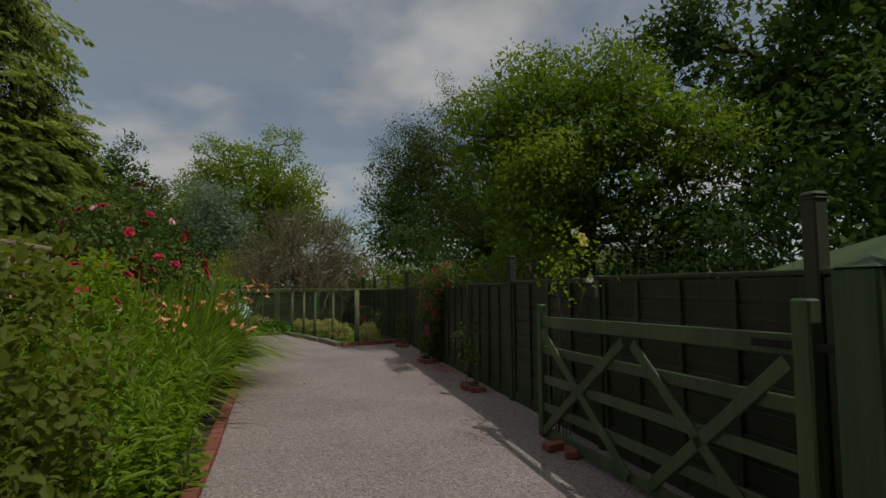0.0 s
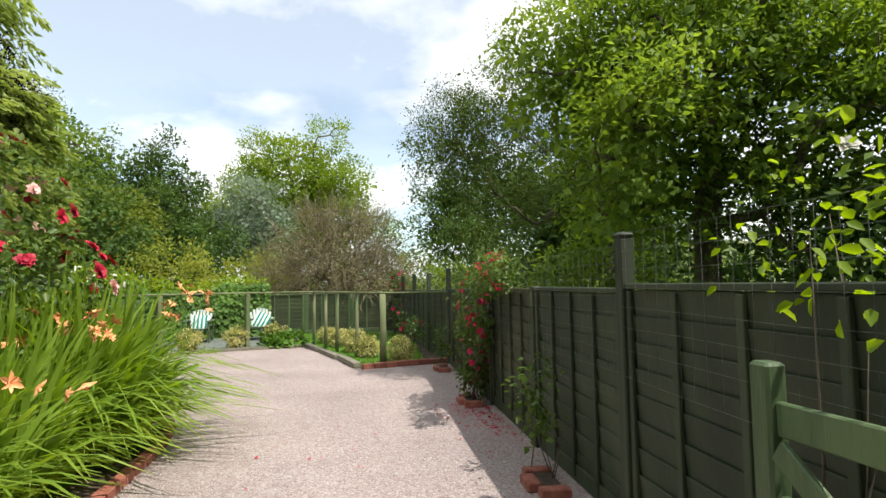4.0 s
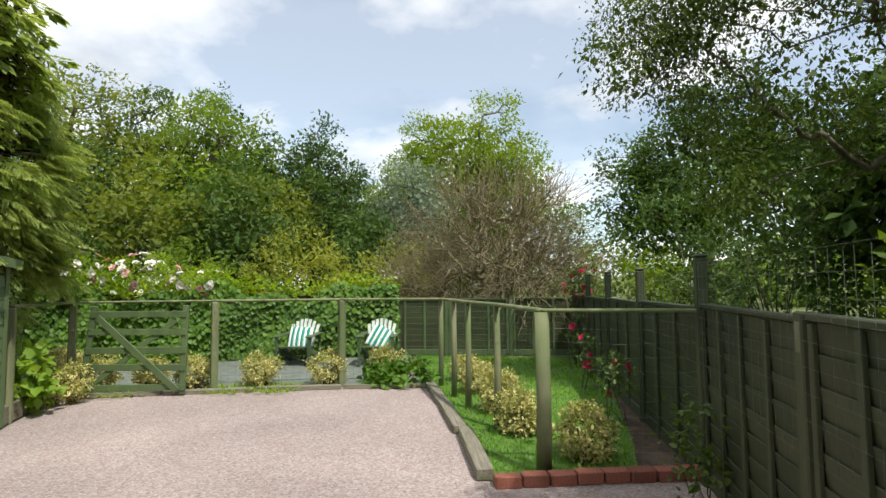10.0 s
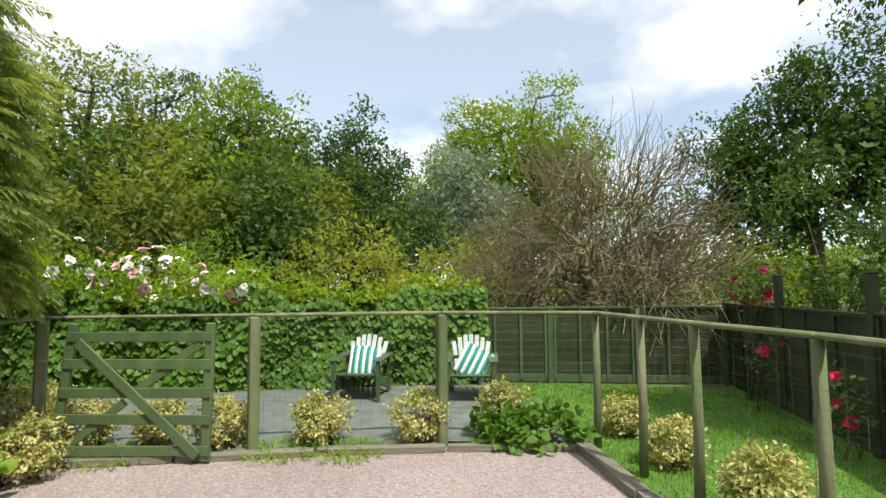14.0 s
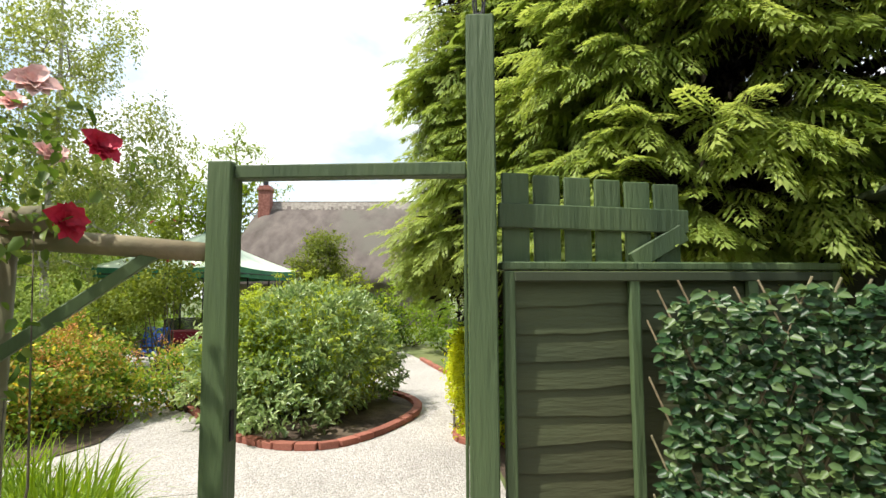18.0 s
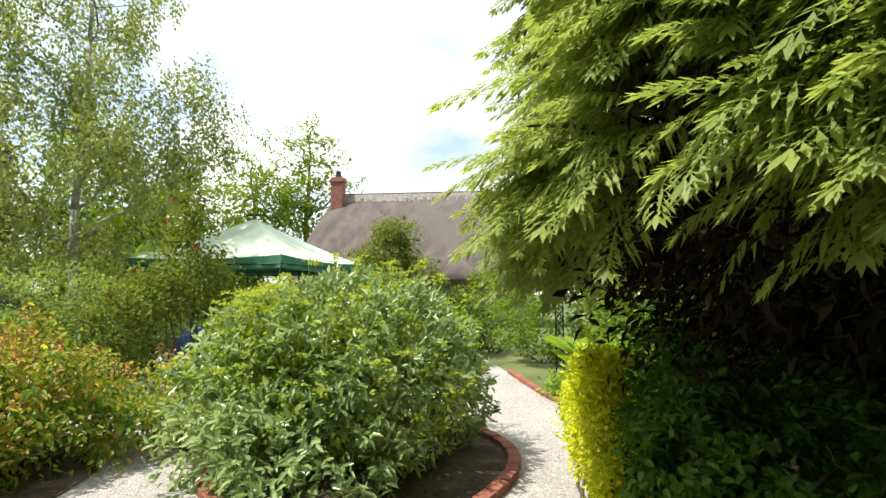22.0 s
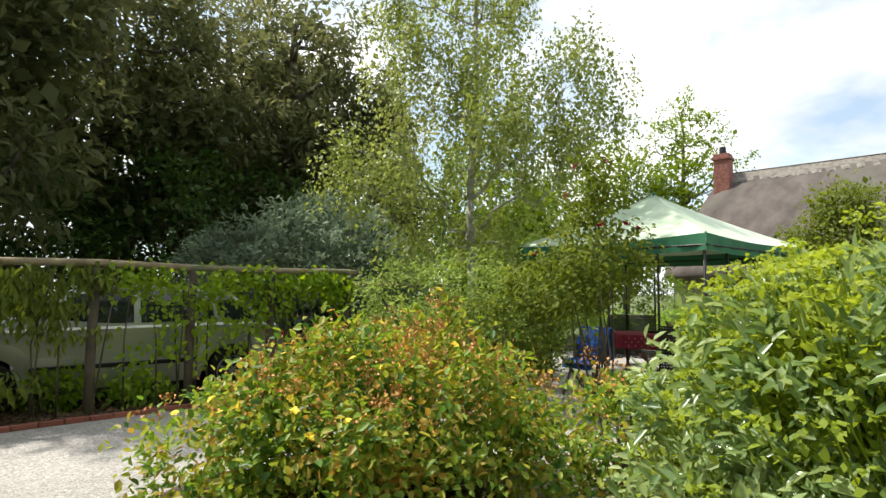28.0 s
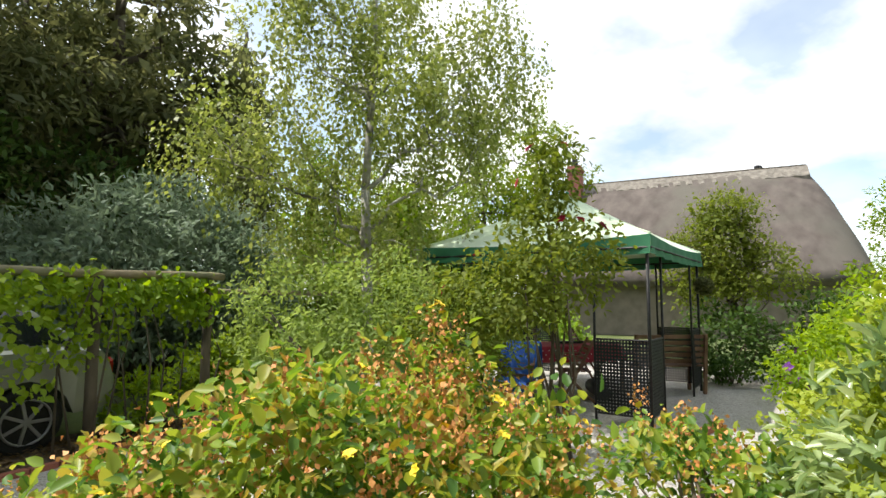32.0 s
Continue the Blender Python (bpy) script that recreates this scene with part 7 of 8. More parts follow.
def gazebo():
    e = thing("gazebo", "metal garden gazebo with a green fabric canopy", "gazebo", kind="structure")
    s, n = Shape(), 10
    for k in range(4):
        a, b = COR[k] - GC, COR[(k + 1) % 4] - GC
        v, f = [], []
        for i in range(n + 1):
            r = i / n
            z = 3.0 - 0.85 * r + 0.10 * math.sin(r * math.pi) * -0.25
            for j in range(n + 1):
                t = j / n
                p = GC + (a * (1 - t) + b * t) * r
                v.append((p[0], p[1], z - 0.05 * math.sin(t * math.pi) * r))
        for i in range(n):
            for j in range(n):
                o = i * (n + 1) + j
                f.append((o, o + n + 1, o + n + 2, o + 1) if i else (o, o + n + 1, o + n + 2))
        part("canopy", Shape().add(v, f), "canopy_cloth", e, smooth=True)
        v, f = [], []
        for j in range(25):
            t = j / 24
            p = GC + (a * (1 - t) + b * t) * 1.0
            sag = 0.05 * math.sin(t * math.pi)
            out = unit(a + b) * 0.012 * math.sin(j * 1.9)
            v += [(p[0], p[1], 2.15 - sag), (p[0] + out[0], p[1] + out[1], 2.03 - sag), (p[0] + out[0] * 2, p[1] + out[1] * 2, 1.93 - sag * 0.6)]
        for j in range(24):
            f += [(3 * j, 3 * j + 1, 3 * j + 4, 3 * j + 3), (3 * j + 1, 3 * j + 2, 3 * j + 5, 3 * j + 4)]
        part("valance", Shape().add(v, f), "valance_cloth", e, "darker green valance", smooth=True)
        part("ridge_piping", Shape().tube([(*GC, 3.01), (*(GC + a * 0.5), 2.50), (*(GC + a * 1.0), 2.16)], 0.012, 5), "canopy_cloth", e)
        A, B = COR[k], COR[(k + 1) % 4]
        d = (B - A) / np.linalg.norm(B - A)
        c = A * 0.965 + GC * 0.035
        part("pole", Shape().tube([(*c, 0), (*c, 2.05)], 0.02, 7), "black_metal", e, smooth=True)
        part("eave_bar", Shape().tube([(*A, 2.0), (*B, 2.0)], 0.014, 6), "black_metal", e)
        for dd, q0 in ((d, c), (-(COR[k] - COR[k - 1]) / np.linalg.norm(COR[k] - COR[k - 1]), c)):
            q = q0 + dd * 0.62
            part("side_pole", Shape().tube([(*q, 0), (*q, 2.0)], 0.016, 7), "black_metal", e, smooth=True)
            m = Shape()
            for i in range(1, 22):
                z = 0.12 + 0.84 * i / 22
                m.bar((*q0, z), (*q, z), 0.004, 0.025, 0.001)
            for i in range(1, 17):
                p = q0 + (q - q0) * i / 17
                m.bar((*p, 0.12), (*p, 0.96), 0.004, 0.024, 0.001, (dd[0], dd[1], 0))
            part("mesh_panel", m, "dark_mesh", e)
            for z in (0.12, 0.96):
                part("panel_bar", Shape().tube([(*q0, z), (*q, z)], 0.012, 6), "black_metal", e)
    part("finial", Shape().tube([(*GC, 3.0), (*GC, 3.04), (*GC, 3.06)], [0.03, 0.035, 0.01], 8), "valance_cloth", e)


gazebo()
b = thing("hanging_ball", "dark clipped topiary ball hanging from the gazebo", "ornament", (COR[1][0] * 0.965 + GC[0] * 0.035 + 0.12, COR[1][1] * 0.965 + GC[1] * 0.035 + 0.2, 1.62))
rng = np.random.default_rng(91)
q = unit(rng.normal(size=(900, 3)))
part("ball", quad_mesh("ball", *leaves(rng, q * 0.11, q + rng.normal(size=q.shape) * 0.7, q, 0.05, 0.6, 0.1)), "leaf_conifer_dark", b)
part("cord", Shape().tube([(0, 0, 0.1), (0, 0, 0.38)], 0.004, 4), "black_metal", b)


def table(at, rz):
    e = thing("patio_table", "patio table under a red spotted cloth", "table", at, rz=rz)
    part("tabletop", Shape().bar((-0.68, 0, 0.70), (0.68, 0, 0.70), 0.82, 0.03, 0.01), "brown_slat", e)
    for x in (-0.5, 0.5):
        part("leg", Shape().bar((x, -0.36, 0), (x, 0.36, 0.69), 0.04, 0.03, 0.004), "brown_slat", e)
        part("leg", Shape().bar((x + 0.04, 0.36, 0), (x + 0.04, -0.36, 0.69), 0.04, 0.03, 0.004), "brown_slat", e)
    c = thing("tablecloth", "dark red tablecloth with pale dots", "tablecloth", at, rz=rz)
    v, f, n = [], [], 48
    for k in range(n):
        a = 2 * math.pi * k / n
        x, y = 0.72 * max(-1, min(1, 1.35 * math.cos(a))), 0.45 * max(-1, min(1, 1.35 * math.sin(a)))
        w = 1 + 0.035 * math.sin(k * 1.7)
        v += [(x, y, 0.725), (x * 1.01, y * 1.02, 0.71), (x * 1.03 * w, y * 1.05 * w, 0.50 + 0.015 * math.sin(k * 2.3))]
    for k in range(n):
        o, p = 3 * k, 3 * ((k + 1) % n)
        f += [(o, o + 1, p + 1, p), (o + 1, o + 2, p + 2, p + 1)]
    f.append(tuple(3 * k for k in range(n)))
    part("cloth", Shape().add(v, f), "red_cloth", c)
    dots = Shape()
    rng = np.random.default_rng(7)
    for sy in (-1, 1):
        for i in range(13):
            for j in range(3):
                dots.bar((-0.6 + 0.1 * i + 0.05 * (j % 2), sy * 0.478, 0.55 + 0.06 * j), (-0.6 + 0.1 * i + 0.05 * (j % 2), sy * 0.482, 0.55 + 0.06 * j), 0.014, 0.014, 0.003)
    part("dots", dots, "petal_white", c, "pale dots", kind="stuff")
    t = thing("tray", "dark tray on the table", "tray", (at[0] - 0.05, at[1] - 0.1, 0.727), rz=rz)
    part("base", Shape().bar((-0.2, 0, 0.012), (0.2, 0, 0.012), 0.3, 0.02, 0.008), "black_metal", t)
    part("rim", Shape().bar((-0.21, 0.15, 0.025), (0.21, 0.15, 0.025), 0.012, 0.03, 0.003), "black_metal", t)


table((-12.0, -1.5, 0), -18)


def folding_chair(at, rz, label="brown slatted folding garden chair", cover=None):
    e = thing("folding_chair", label, "chair", at, "gazebo chairs", rz=rz)
    for sx in (-0.21, 0.21):
        part("leg", Shape().bar((sx, -0.24, 0), (sx, 0.24, 0.88), 0.022, 0.035, 0.004), "brown_slat", e)
        part("leg", Shape().bar((sx * 0.88, 0.26, 0), (sx * 0.88, -0.2, 0.45), 0.022, 0.035, 0.004), "brown_slat", e)
        part("arm", Shape().bar((sx, -0.18, 0.64), (sx, 0.12, 0.66), 0.04, 0.02, 0.004), "brown_slat", e)
    for k in range(6):
        part("seat_slat", Shape().bar((-0.21, -0.22 + 0.075 * k, 0.445), (0.21, -0.22 + 0.075 * k, 0.445), 0.058, 0.016, 0.003), "brown_slat", e)
    for k in range(6):
        z = 0.52 + 0.062 * k
        part("back_slat", Shape().bar((-0.21, 0.045 + 0.034 * k, z), (0.21, 0.045 + 0.034 * k, z), 0.014, 0.045, 0.003), "brown_slat", e)
    if cover:
        c = thing("chair_cover", "bright blue cloth draped over the chair", "cloth", at, rz=rz)
        v = []
        pr = [(-0.22, 0.36), (-0.2, 0.47), (0.03, 0.475), (0.06, 0.55), (0.21, 0.88), (0.25, 0.905), (0.29, 0.87), (0.30, 0.45)]
        for y, z in pr:
            for i in range(9):
                x = -0.24 + 0.06 * i
                v.append((x, y + 0.008 * math.sin(i * 2.1 + z * 9), z + 0.01))
        f = [(9 * a + i, 9 * a + i + 1, 9 * a + i + 10, 9 * a + i + 9) for a in range(len(pr) - 1) for i in range(8)]
        part("cloth", Shape().add(v, f), cover, c, smooth=True)
    return e


folding_chair((-10.05, -0.2, 0), 120, "folding chair draped with a blue cloth", "blue_cloth")
folding_chair((-11.45, -0.75, 0), 60)
folding_chair((-13.0, -2.3, 0), 215)


def bench(at, rz):
    e = thing("garden_bench", "brown slatted wooden garden bench", "bench", at, rz=rz)
    for sx in (-0.55, 0.55):
        part("leg", Shape().bar((sx, -0.2, 0), (sx, -0.2, 0.6), 0.05, 0.05, 0.006), "brown_slat", e)
        part("leg", Shape().bar((sx, 0.2, 0), (sx, 0.27, 0.9), 0.05, 0.05, 0.006), "brown_slat", e)
        part("arm", Shape().bar((sx, -0.24, 0.61), (sx, 0.24, 0.62), 0.055, 0.025, 0.005), "brown_slat", e)
    for k in range(5):
        part("seat_slat", Shape().bar((-0.58, -0.2 + 0.09 * k, 0.42), (0.58, -0.2 + 0.09 * k, 0.42), 0.07, 0.02, 0.004), "brown_slat", e)
    for k in range(5):
        part("back_slat", Shape().bar((-0.55, 0.215 + 0.01 * k, 0.5 + 0.09 * k), (0.55, 0.215 + 0.01 * k, 0.5 + 0.09 * k), 0.018, 0.06, 0.004), "brown_slat", e)


bench((-13.2, -0.75, 0), -20)
bag = thing("storage_bag", "dark folded storage bag on the paving", "bag", (-12.0, -0.9, 0), rz=60)
part("bag", Shape().tube([(-0.42, 0, 0.1), (-0.36, 0, 0.12), (0, 0.03, 0.13), (0.36, 0, 0.12), (0.42, 0, 0.1)], [0.04, 0.1, 0.125, 0.11, 0.04], 12), "dark_mesh", bag, smooth=True)

# ---------------------------------------------------------------- trees and shrubs of the garden
tree("birch", "slender silver birch with hanging leafy twigs", (-8.95, -2.2, 0), [(0, 0, 4.2, 2.1, 2.1, 1.9), (0.2, 0.1, 6.4, 1.9, 1.9, 2.4), (-1.2, 0.3, 3.2, 1.4, 1.4, 1.2), (1.5, 0.2, 3.0, 1.3, 1.3, 1.2), (0.1, 0, 2.2, 1.5, 1.5, 0.8), (-1.7, 0.6, 5.0, 0.9, 0.9, 1.3)], 800, 40, 0.10, 0.072, "leaf_birch", 8.2, 0.085, 230, "birch_bark", 1.3, 0.75, 0.25, 3.4, wood=420, full=False, sub=34, core=0)
bush("mock_orange", "dense shrub of pale green leaves under the birch", (-8.3, 0.0, 0), [(0, 0, 1.0, 1.05, 0.9, 0.9), (-0.9, -0.2, 0.9, 0.8, 0.8, 0.8), (0.6, -0.6, 1.2, 0.8, 0.8, 0.7)], 330, 26, 0.14, 0.065, "leaf_pale", 231, 18, full=True, shell=0.55)
rose("tall shrub rose with red flowers on bare stems", (-9.55, 1.2, 0), [(0, 0, 1.75, 0.55, 0.55, 0.6), (0.05, 0, 2.5, 0.3, 0.3, 0.45), (0.45, -0.2, 1.5, 0.55, 0.55, 0.4)], 220, 232, (("rose_scarlet", 11),), leaf="leaf_olive", size=0.065, per=18, stems=12, stem_r=0.016, scale=(0.7, 1.0), low=1.5)
bush("rosebush", "rounded rose shrub beside the gazebo", (-8.6, 0.75, 0), [(0, 0, 0.85, 0.55, 0.55, 0.65)], 110, 24, 0.13, 0.06, "leaf_olive", 233, 12, full=True)
tree("multi_stem_tree", "low spreading tree with leaning bare stems beside the gazebo", (-16.3, -0.8, 0), [(0.7, -0.6, 2.5, 1.0, 1.0, 1.0), (0.2, -0.2, 1.9, 1.1, 1.1, 0.7), (1.0, -0.9, 1.9, 0.9, 0.9, 0.8), (0.6, -0.5, 3.0, 0.6, 0.6, 0.55)], 360, 24, 0.16, 0.075, "leaf_olive", 1.7, 0.075, 234, lean=(0.75, -0.65), wood=120)
for k, (x, y, r, h, lf) in enumerate(((-13.6, 2.0, 0.7, 0.9, "leaf_lime"), (-14.6, 1.2, 0.8, 1.2, "leaf_vine"), (-16.6, 2.6, 1.1, 1.9, "leaf_mid"), (-17.6, 0.4, 1.2, 2.0, "leaf_bright"), (-14.4, -4.6, 0.6, 1.0, "leaf_lime"), (-13.2, -5.2, 0.6, 0.9, "leaf_lime"), (-16.6, 4.6, 1.2, 2.8, "leaf_olive"), (-13.6, 5.6, 0.45, 0.8, "leaf_lime"), (-14.7, 5.4, 0.75, 1.7, "leaf_mid"), (-12.6, 6.2, 0.35, 0.4, "leaf_mid"), (-15.2, 6.9, 1.1, 2.8, "leaf_olive"), (-11.9, 6.8, 0.35, 0.45, "leaf_vine"), (-18.5, 5.5, 1.6, 3.4, "leaf_bright"), (-7.9, -3.8, 0.9, 1.2, "leaf_lime"), (-7.2, -2.6, 0.6, 0.8, "leaf_bright"), (-9.8, -4.4, 0.8, 1.3, "leaf_mid"), (-15.0, -0.9, 0.8, 1.3, "leaf_dark"), (-16.2, 0.2, 0.9, 1.5, "leaf_dark"), (-9.0, -6.5, 1.4, 2.6, "leaf_mid"), (-11.5, -6.2, 1.3, 2.4, "leaf_bright"), (-16.6, -8.6, 1.2, 1.9, "leaf_mid"), (-10.2, -8.2, 1.8, 3.4, "leaf_mid"))):
    bush("garden_shrub", "leafy green border shrub along the garden path", (x, y, 0), [(0, 0, h * 0.5, r, r, h * 0.52)], 230 if h > 2.2 else 110, 24, 0.15, 0.1, lf, 240 + k, 8, group="border shrubs", width=0.6)
bush("white_flower_shrub", "shrub with white flowers behind the path", (-12.3, 2.6, 0), [(0, 0, 1.0, 0.6, 0.6, 0.7)], 90, 22, 0.13, 0.07, "leaf_vine", 260, 8, full=True)
e = thing("clematis", "purple clematis flowers over low leaves", "plant", (-12.9, 1.55, 0))
rng = np.random.default_rng(261)
c, o = lobes_points(rng, [(0, 0, 0.55, 0.4, 0.4, 0.45)], 70, 0.5)
part("foliage", quad_mesh("foliage", *cloud(rng, c, o, 18, 0.1, 0.07, 0.55, 0.1, True)), "leaf_vine", e)
PUR = [flower("petal_purple", petals=6, layers=1, r=0.06, cup=0.3, seed=3)]
scatter_blooms(e, PUR, [tuple(x) for x in c[:16] * np.array((1.15, 1.15, 1.1))], o[:16], rng)
for k, (x, y) in enumerate(((-13.5, 5.05), (-14.0, 4.65))):
    e = thing("broadleaf_plant", "tall plant with very large pale green leaves", "plant", (x, y, 0), "broadleaf plants")
    rng = np.random.default_rng(270 + k)
    for i in range(20):
        a, z = rng.uniform(0, 6.28), rng.uniform(0.1, 0.75)
        d = np.array([(math.cos(a), math.sin(a), 0.9 - z * 0.6)])
        part("leaf", quad_mesh("leaf", *leaves(rng, np.array([(math.cos(a) * 0.05, math.sin(a) * 0.05, z)]), d, np.array((0, 0, 1)) - d * 0.3, 0.42, 0.5, 0.12, True)), "leaf_lime", e)
    part("stalk", Shape().tube([(0, 0, 0), (0.02, 0, 0.5), (0, 0.02, 0.95)], [0.025, 0.018, 0.008], 6), "leaf_lime", e)
e = thing("garden_arbour", "slim black lattice arbour with a curved green top", "arbour", (-15.8, 3.4, 0), rz=30)
for sx in (-0.32, 0.32):
    for sy in (-0.07, 0.07):
        part("post", Shape().tube([(sx, sy, 0), (sx, sy, 1.6)], 0.013, 6), "black_metal", e)
    lat = Shape()
    for k in range(8):
        z = 0.1 + 0.18 * k
        lat.bar((sx, -0.07, z), (sx, 0.07, z + 0.18), 0.008, 0.012, 0.002)
        lat.bar((sx, 0.07, z), (sx, -0.07, z + 0.18), 0.008, 0.012, 0.002)
    part("lattice", lat, "black_metal", e)
v = []
for k in range(9):
    a = math.pi * k / 8
    for y in (-0.2, 0.2):
        v += [(0.42 * math.cos(a), y, 1.58 + 0.2 * math.sin(a)), (0.4 * math.cos(a), y, 1.56 + 0.2 * math.sin(a))]
f = [(4 * k, 4 * k + 2, 4 * k + 6, 4 * k + 4) for k in range(8)] + [(4 * k + 5, 4 * k + 7, 4 * k + 3, 4 * k + 1) for k in range(8)] + [(4 * k, 4 * k + 4, 4 * k + 5, 4 * k + 1) for k in range(8)] + [(4 * k + 3, 4 * k + 7, 4 * k + 6, 4 * k + 2) for k in range(8)]
part("roof", Shape().add(v, f), "valance_cloth", e, "curved green top", smooth=True)
rose("white-flowered climbing rose at the end of the path", (-15.0, 4.9, 0), [(0, 0, 1.6, 0.5, 0.5, 0.55), (-0.4, 0.5, 1.1, 0.6, 0.6, 0.6)], 130, 263, (("petal_white", 36),), leaf="leaf_vine", size=0.07, scale=(0.9, 1.4), low=1.0)
bush("golden_euonymus", "golden yellow evergreen shrub spilling over the path edge", (-9.46, 7.44, 0), [(0.0, 0.02, 0.2, 0.13, 0.13, 0.22), (-0.16, -0.08, 0.55, 0.14, 0.14, 0.5), (-0.5, -0.32, 0.6, 0.17, 0.17, 0.52), (-0.95, -0.6, 0.56, 0.2, 0.2, 0.48), (-1.4, -0.86, 0.40, 0.2, 0.2, 0.38), (-0.3, -0.16, 0.92, 0.15, 0.15, 0.22), (0.06, 0.32, 0.13, 0.18, 0.3, 0.16)], 420, 26, 0.065, 0.046, "leaf_gold", 280, 14, full=True, shell=0.6)
bush("green_euonymus", "glossy green evergreen shrub under the conifer", (-9.58, 7.86, 0), [(0.05, 0.0, 0.6, 0.28, 0.28, 0.6), (-0.3, -0.15, 0.68, 0.36, 0.34, 0.62), (-0.8, -0.45, 0.68, 0.4, 0.34, 0.6), (-0.1, 0.5, 0.55, 0.45, 0.45, 0.55), (-0.7, 0.2, 0.6, 0.5, 0.5, 0.55), (-1.3, -0.5, 0.5, 0.4, 0.4, 0.45)], 560, 20, 0.08, 0.068, "leaf_ivy", 281, 14, full=True, shell=0.6)
for k, (x, y) in enumerate(((-11.5, 6.45), (-12.1, 6.02), (-12.8, 5.5), (-13.4, 4.85))):
    bush("edge_plant", "low green leafy plants behind the brick edging", (x, y, 0), [(0, 0, 0.13, 0.3, 0.26, 0.17)], 34, 14, 0.08, 0.09, "leaf_lime", 284 + k, 4, width=0.55, category="plant", group="edge plants")
bush("silver_willow", "broad grey-green willow-leaved shrub", (-6.1, -5.0, 0), [(0, 0, 1.9, 2.0, 1.9, 1.5), (-1.0, 0.4, 1.6, 1.3, 1.3, 1.2), (1.2, 0.3, 1.5, 1.3, 1.3, 1.2)], 560, 40, 0.2, 0.15, "leaf_grey", 282, 20, width=0.36, shell=0.6, stem_r=0.04)
# the third, mostly out of view, is placed to shade car, pergola and gravel
for k, (x, y, r, h, sd) in enumerate(((-5.0, -10.5, 3.4, 12.5, 290), (-0.6, -8.2, 3.6, 13.0, 291), (0.5, -3.6, 3.2, 14.0, 292), (-2.6, -14.0, 4.0, 14.5, 293))):
    tree("dark_conifer", "tall dark yew-like conifer beyond the drive", (x, y, 0), [(0, 0, h * 0.55, r, r, h * 0.46), (r * 0.45, 0.4, h * 0.42, r * 0.8, r * 0.8, h * 0.33), (-r * 0.4, 0.3, h * 0.36, r * 0.75, r * 0.75, h * 0.3), (-r * 0.48, 0.2, h * 0.5, r * 0.55, r * 0.55, h * 0.3)], 500, 30, 0.38, 0.3, "leaf_conifer_dark", h * 0.8, 0.32, sd, core=0.3, shell=0.6, width=0.32, droop=0.3, group="dark conifers", flat=0.45)
for k, (x, y, h) in enumerate(((-8.6, -16.0, 12.2), (-9.6, -17.5, 10.8))):
    tree("spire_conifer", "narrow dark spire-shaped conifer", (x, y, 0), [(0, 0, h * 0.3, 1.3, 1.3, h * 0.3), (0, 0, h * 0.55, 0.95, 0.95, h * 0.3), (0, 0, h * 0.78, 0.55, 0.55, h * 0.22)], 220, 30, 0.24, 0.18, "leaf_conifer_dark", h * 0.95, 0.2, 295 + k, droop=0.6, width=0.3, group="spire conifers")
for k, (x, y, r, h, lf) in enumerate(((-20.6, -17.8, 3.0, 9.6, "leaf_bright"), (-24.2, -17.8, 3.0, 12.0, "leaf_bright"), (-16.5, -19.0, 3.0, 8.0, "leaf_mid"), (-13.0, -20.5, 3.4, 9.0, "leaf_mid"), (-34.0, -3.5, 4.0, 7.0, "leaf_bright"), (-37.0, 4.0, 4.0, 7.5, "leaf_mid"), (-24.0, 9.0, 3.5, 6.0, "leaf_mid"), (-12.0, -9.0, 1.8, 4.4, "leaf_bright"), (-14.6, -9.5, 1.8, 4.0, "leaf_bright"), (-11.4, -7.0, 1.3, 3.0, "leaf_mid"))):
    tree("garden_tree", "light green leafy tree near the cottage", (x, y, 0), [(0, 0, h * 0.62, r, r, h * 0.38), (r * 0.3, 0, h * 0.42, r * 0.8, r * 0.8, h * 0.3)], 200, 26, 0.33, 0.2, lf, h * 0.55, 0.18, 300 + k, group="cottage trees")

for k, (x, y, r, h) in enumerate(((0.4, -6.0, 2.0, 5.4), (-2.4, -7.6, 2.0, 5.2), (2.8, -1.6, 1.6, 4.4), (-4.8, -9.0, 2.0, 4.8), (3.6, 0.6, 1.4, 3.6), (1.5, -9.5, 2.4, 5.6), (-1.2, -11.5, 2.4, 5.6), (3.6, -5.2, 2.2, 5.2))):
    bush("drive_hedge", "dark shaded hedge beyond the parked car", (x, y, 0), [(0, 0, h * 0.5, r, r, h * 0.52)], 190, 28, 0.3, 0.2, "leaf_dark", 770 + k, 6, category="hedge", group="drive hedges")


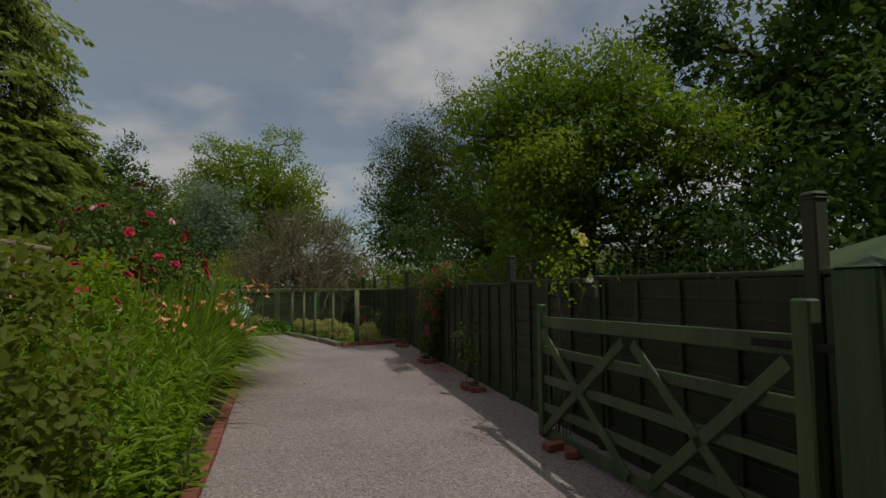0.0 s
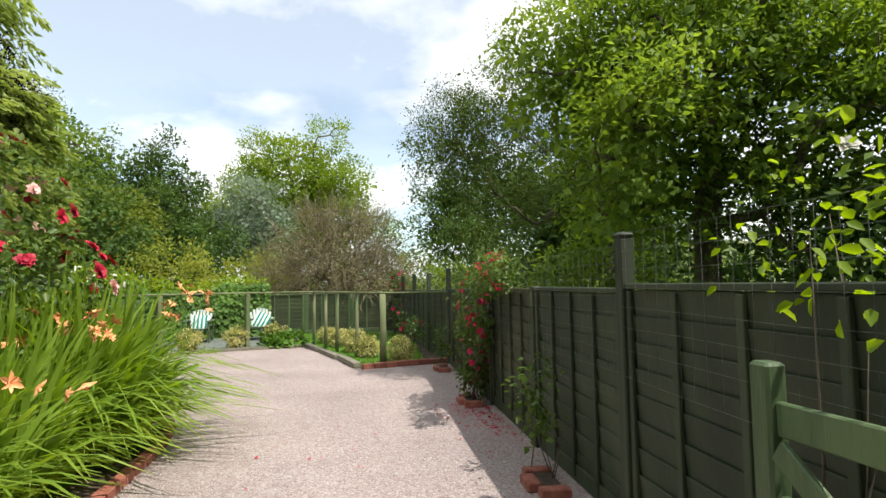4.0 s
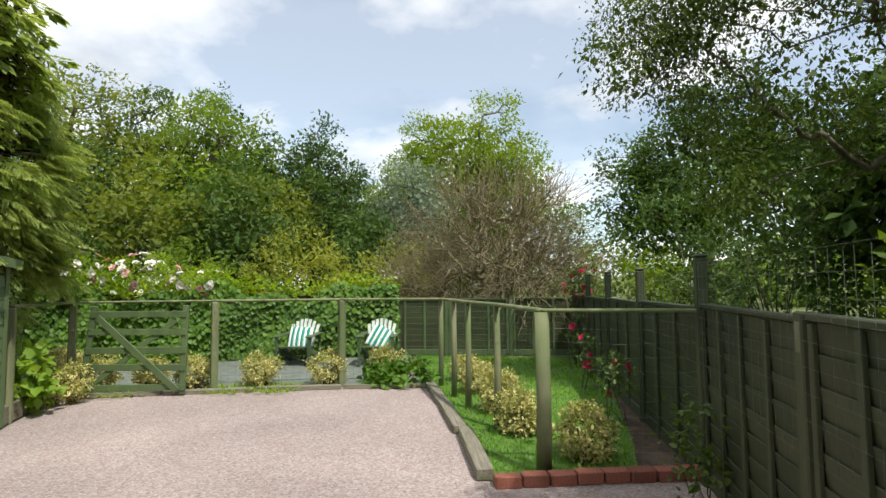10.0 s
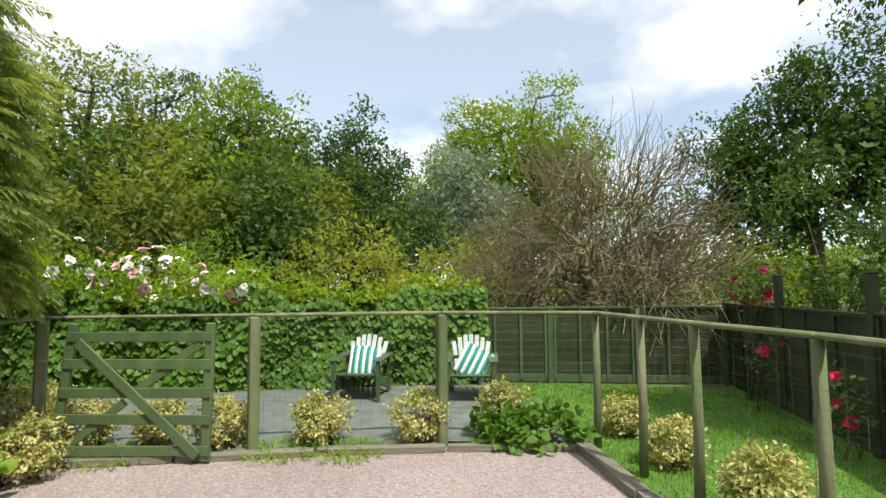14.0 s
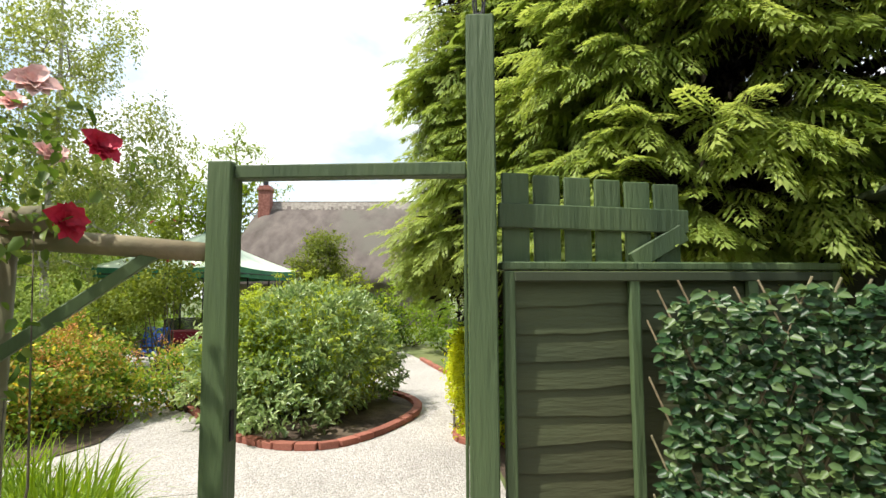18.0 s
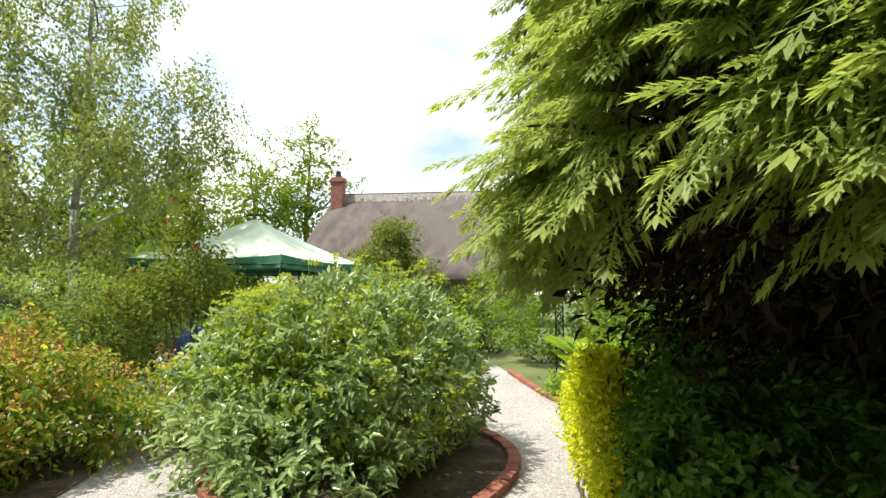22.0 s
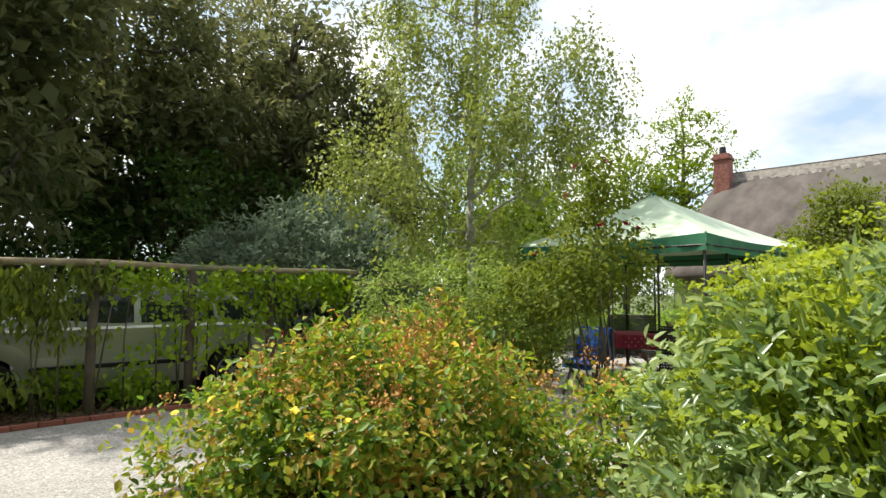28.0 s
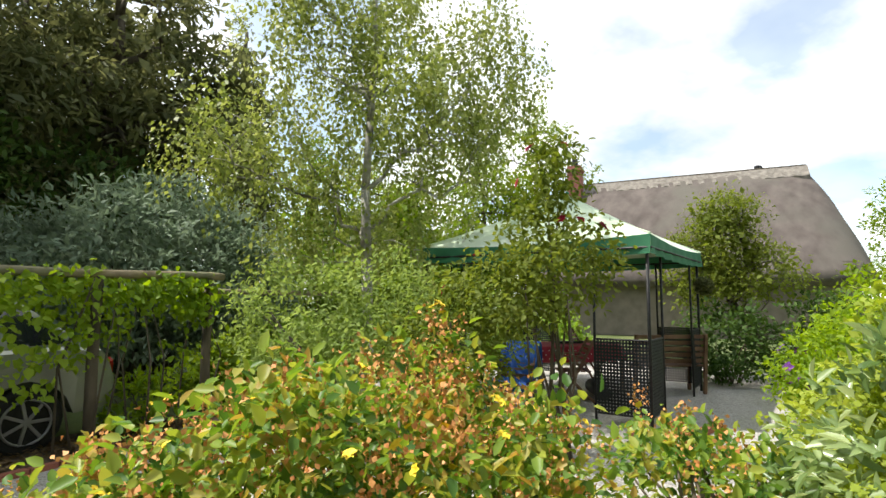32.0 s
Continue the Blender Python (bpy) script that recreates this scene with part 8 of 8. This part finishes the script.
def cottage():
    """Thatched cottage: rendered walls, a thick hipped thatch and a decorated ridge."""
    e = thing("thatched_cottage", "old thatched cottage with a grey thatch and brick chimney", "house", kind="structure")
    r0, r1 = np.array((-23.95, -14.55)), np.array((-29.1, -7.4))
    u = (r1 - r0) / np.linalg.norm(r1 - r0)
    n = np.array((u[1], -u[0]))
    L = np.linalg.norm(r1 - r0)
    P = lambda s, o, z: (*(r0 + u * s + n * o), z)
    hw, ez, rz_ = 4.4, 2.1, 6.7
    wall = Shape()
    a = [P(-1.2, hw - 0.7, 0), P(L + 1.2, hw - 0.7, 0), P(L + 1.2, -hw + 0.7, 0), P(-1.2, -hw + 0.7, 0)]
    b = [(x, y, ez + 0.6) for x, y, z in a]
    wall.add(a + b, [(0, 1, 5, 4), (1, 2, 6, 5), (2, 3, 7, 6), (3, 0, 4, 7), (4, 5, 6, 7)])
    part("wall", wall, "render_wall", e)
    th = Shape()
    m, rings = 64, 14
    rows = []
    for k in range(rings + 1):
        t = k / rings
        z = rz_ - (rz_ - ez) * t ** 1.12
        o = hw * (0.06 + 0.94 * t ** 0.93)
        hip = 0.1 + 1.9 * t ** 0.8
        row = []
        for i in range(m):
            q = 2 * math.pi * i / m
            cx, cy = math.cos(q), math.sin(q)
            ex = abs(cx) ** 0.35 * (1 if cx > 0 else -1)
            ey = abs(cy) ** 0.35 * (1 if cy > 0 else -1)
            s = L / 2 + ex * (L / 2 + hip)
            row.append(P(s, ey * o, z + 0.03 * math.sin(i * 1.3 + k)))
        rows += row
    under = [P(L / 2 + (1 if math.cos(2 * math.pi * i / m) > 0 else -1) * abs(math.cos(2 * math.pi * i / m)) ** 0.35 * (L / 2 + 1.7), (1 if math.sin(2 * math.pi * i / m) > 0 else -1) * abs(math.sin(2 * math.pi * i / m)) ** 0.35 * (hw - 0.35), ez - 0.25) for i in range(m)]
    f = [tuple(range(m))]
    for k in range(rings + 1):
        for i in range(m):
            j = (i + 1) % m
            f.append((m * k + i, m * k + m + i, m * k + m + j, m * k + j))
    th.add(rows + under, f)
    part("thatch", th, "thatch", e, smooth=True)
    rd = Shape()
    for sg in (1, -1):
        v, k = [], 40
        for i in range(k + 1):
            s = -0.35 + (L + 0.7) * i / k
            low = 0.05 * (1 if i % 2 else 0)
            v += [P(s, 0.0, rz_ + 0.16), P(s, sg * 0.32, rz_ + 0.05), P(s, sg * 0.85, rz_ - 0.42 - low), P(s, sg * 0.82, rz_ - 0.56 - low)]
        fs = []
        for i in range(k):
            for j in range(3):
                fs.append((4 * i + j, 4 * i + j + 1, 4 * i + 5 + j, 4 * i + 4 + j))
        rd.add(v, fs)
    part("ridge", rd, "thatch_ridge", e, "pale scalloped thatch ridge")
    for o in (0.3, 0.62):
        part("ridge_ligger", Shape().tube([P(s, o, rz_ + 0.08 - (o - 0.3) * 1.3) for s in np.linspace(-0.3, L + 0.3, 12)], 0.025, 5), "bark", e)
    ch = Shape().bar((-23.28, -14.03, 4.5), (-23.28, -14.03, 7.55), 0.62, 0.62, 0.01, (u[0], u[1], 0))
    ch.bar((-23.28, -14.03, 7.28), (-23.28, -14.03, 7.42), 0.74, 0.74, 0.02, (u[0], u[1], 0))
    c = part("chimney", ch, "chimney_brick", e, "red brick chimney")
    part("chimney_pot", Shape().tube([(-23.28, -14.03, 7.54), (-23.28, -14.03, 7.9)], [0.16, 0.13], 12), "black_metal", c)
    part("vent_pipe", Shape().bar((-29.0, -8.9, 6.5), (-29.0, -8.9, 7.15), 0.28, 0.22, 0.02), "black_metal", e)


cottage()
nb = thing("neighbour_roof", "green sloping shed roof beyond the fence", "shed", (4.2, 4.6, 0), kind="structure", rz=10)
part("wall", Shape().bar((-0.8, 0, 0.75), (0.8, 0, 0.75), 1.6, 1.5, 0.01), "dark_green_paint", nb)
part("roof", Shape().add([(-0.9, -0.9, 1.5), (0.9, -0.9, 1.5), (0.9, 0.9, 1.5), (-0.9, 0.9, 1.5), (-0.2, 0, 1.85), (0.2, 0, 1.85)], [(0, 1, 5, 4), (2, 3, 4, 5), (1, 2, 5), (3, 0, 4), (3, 2, 1, 0)]), "fresh_green_paint", nb)
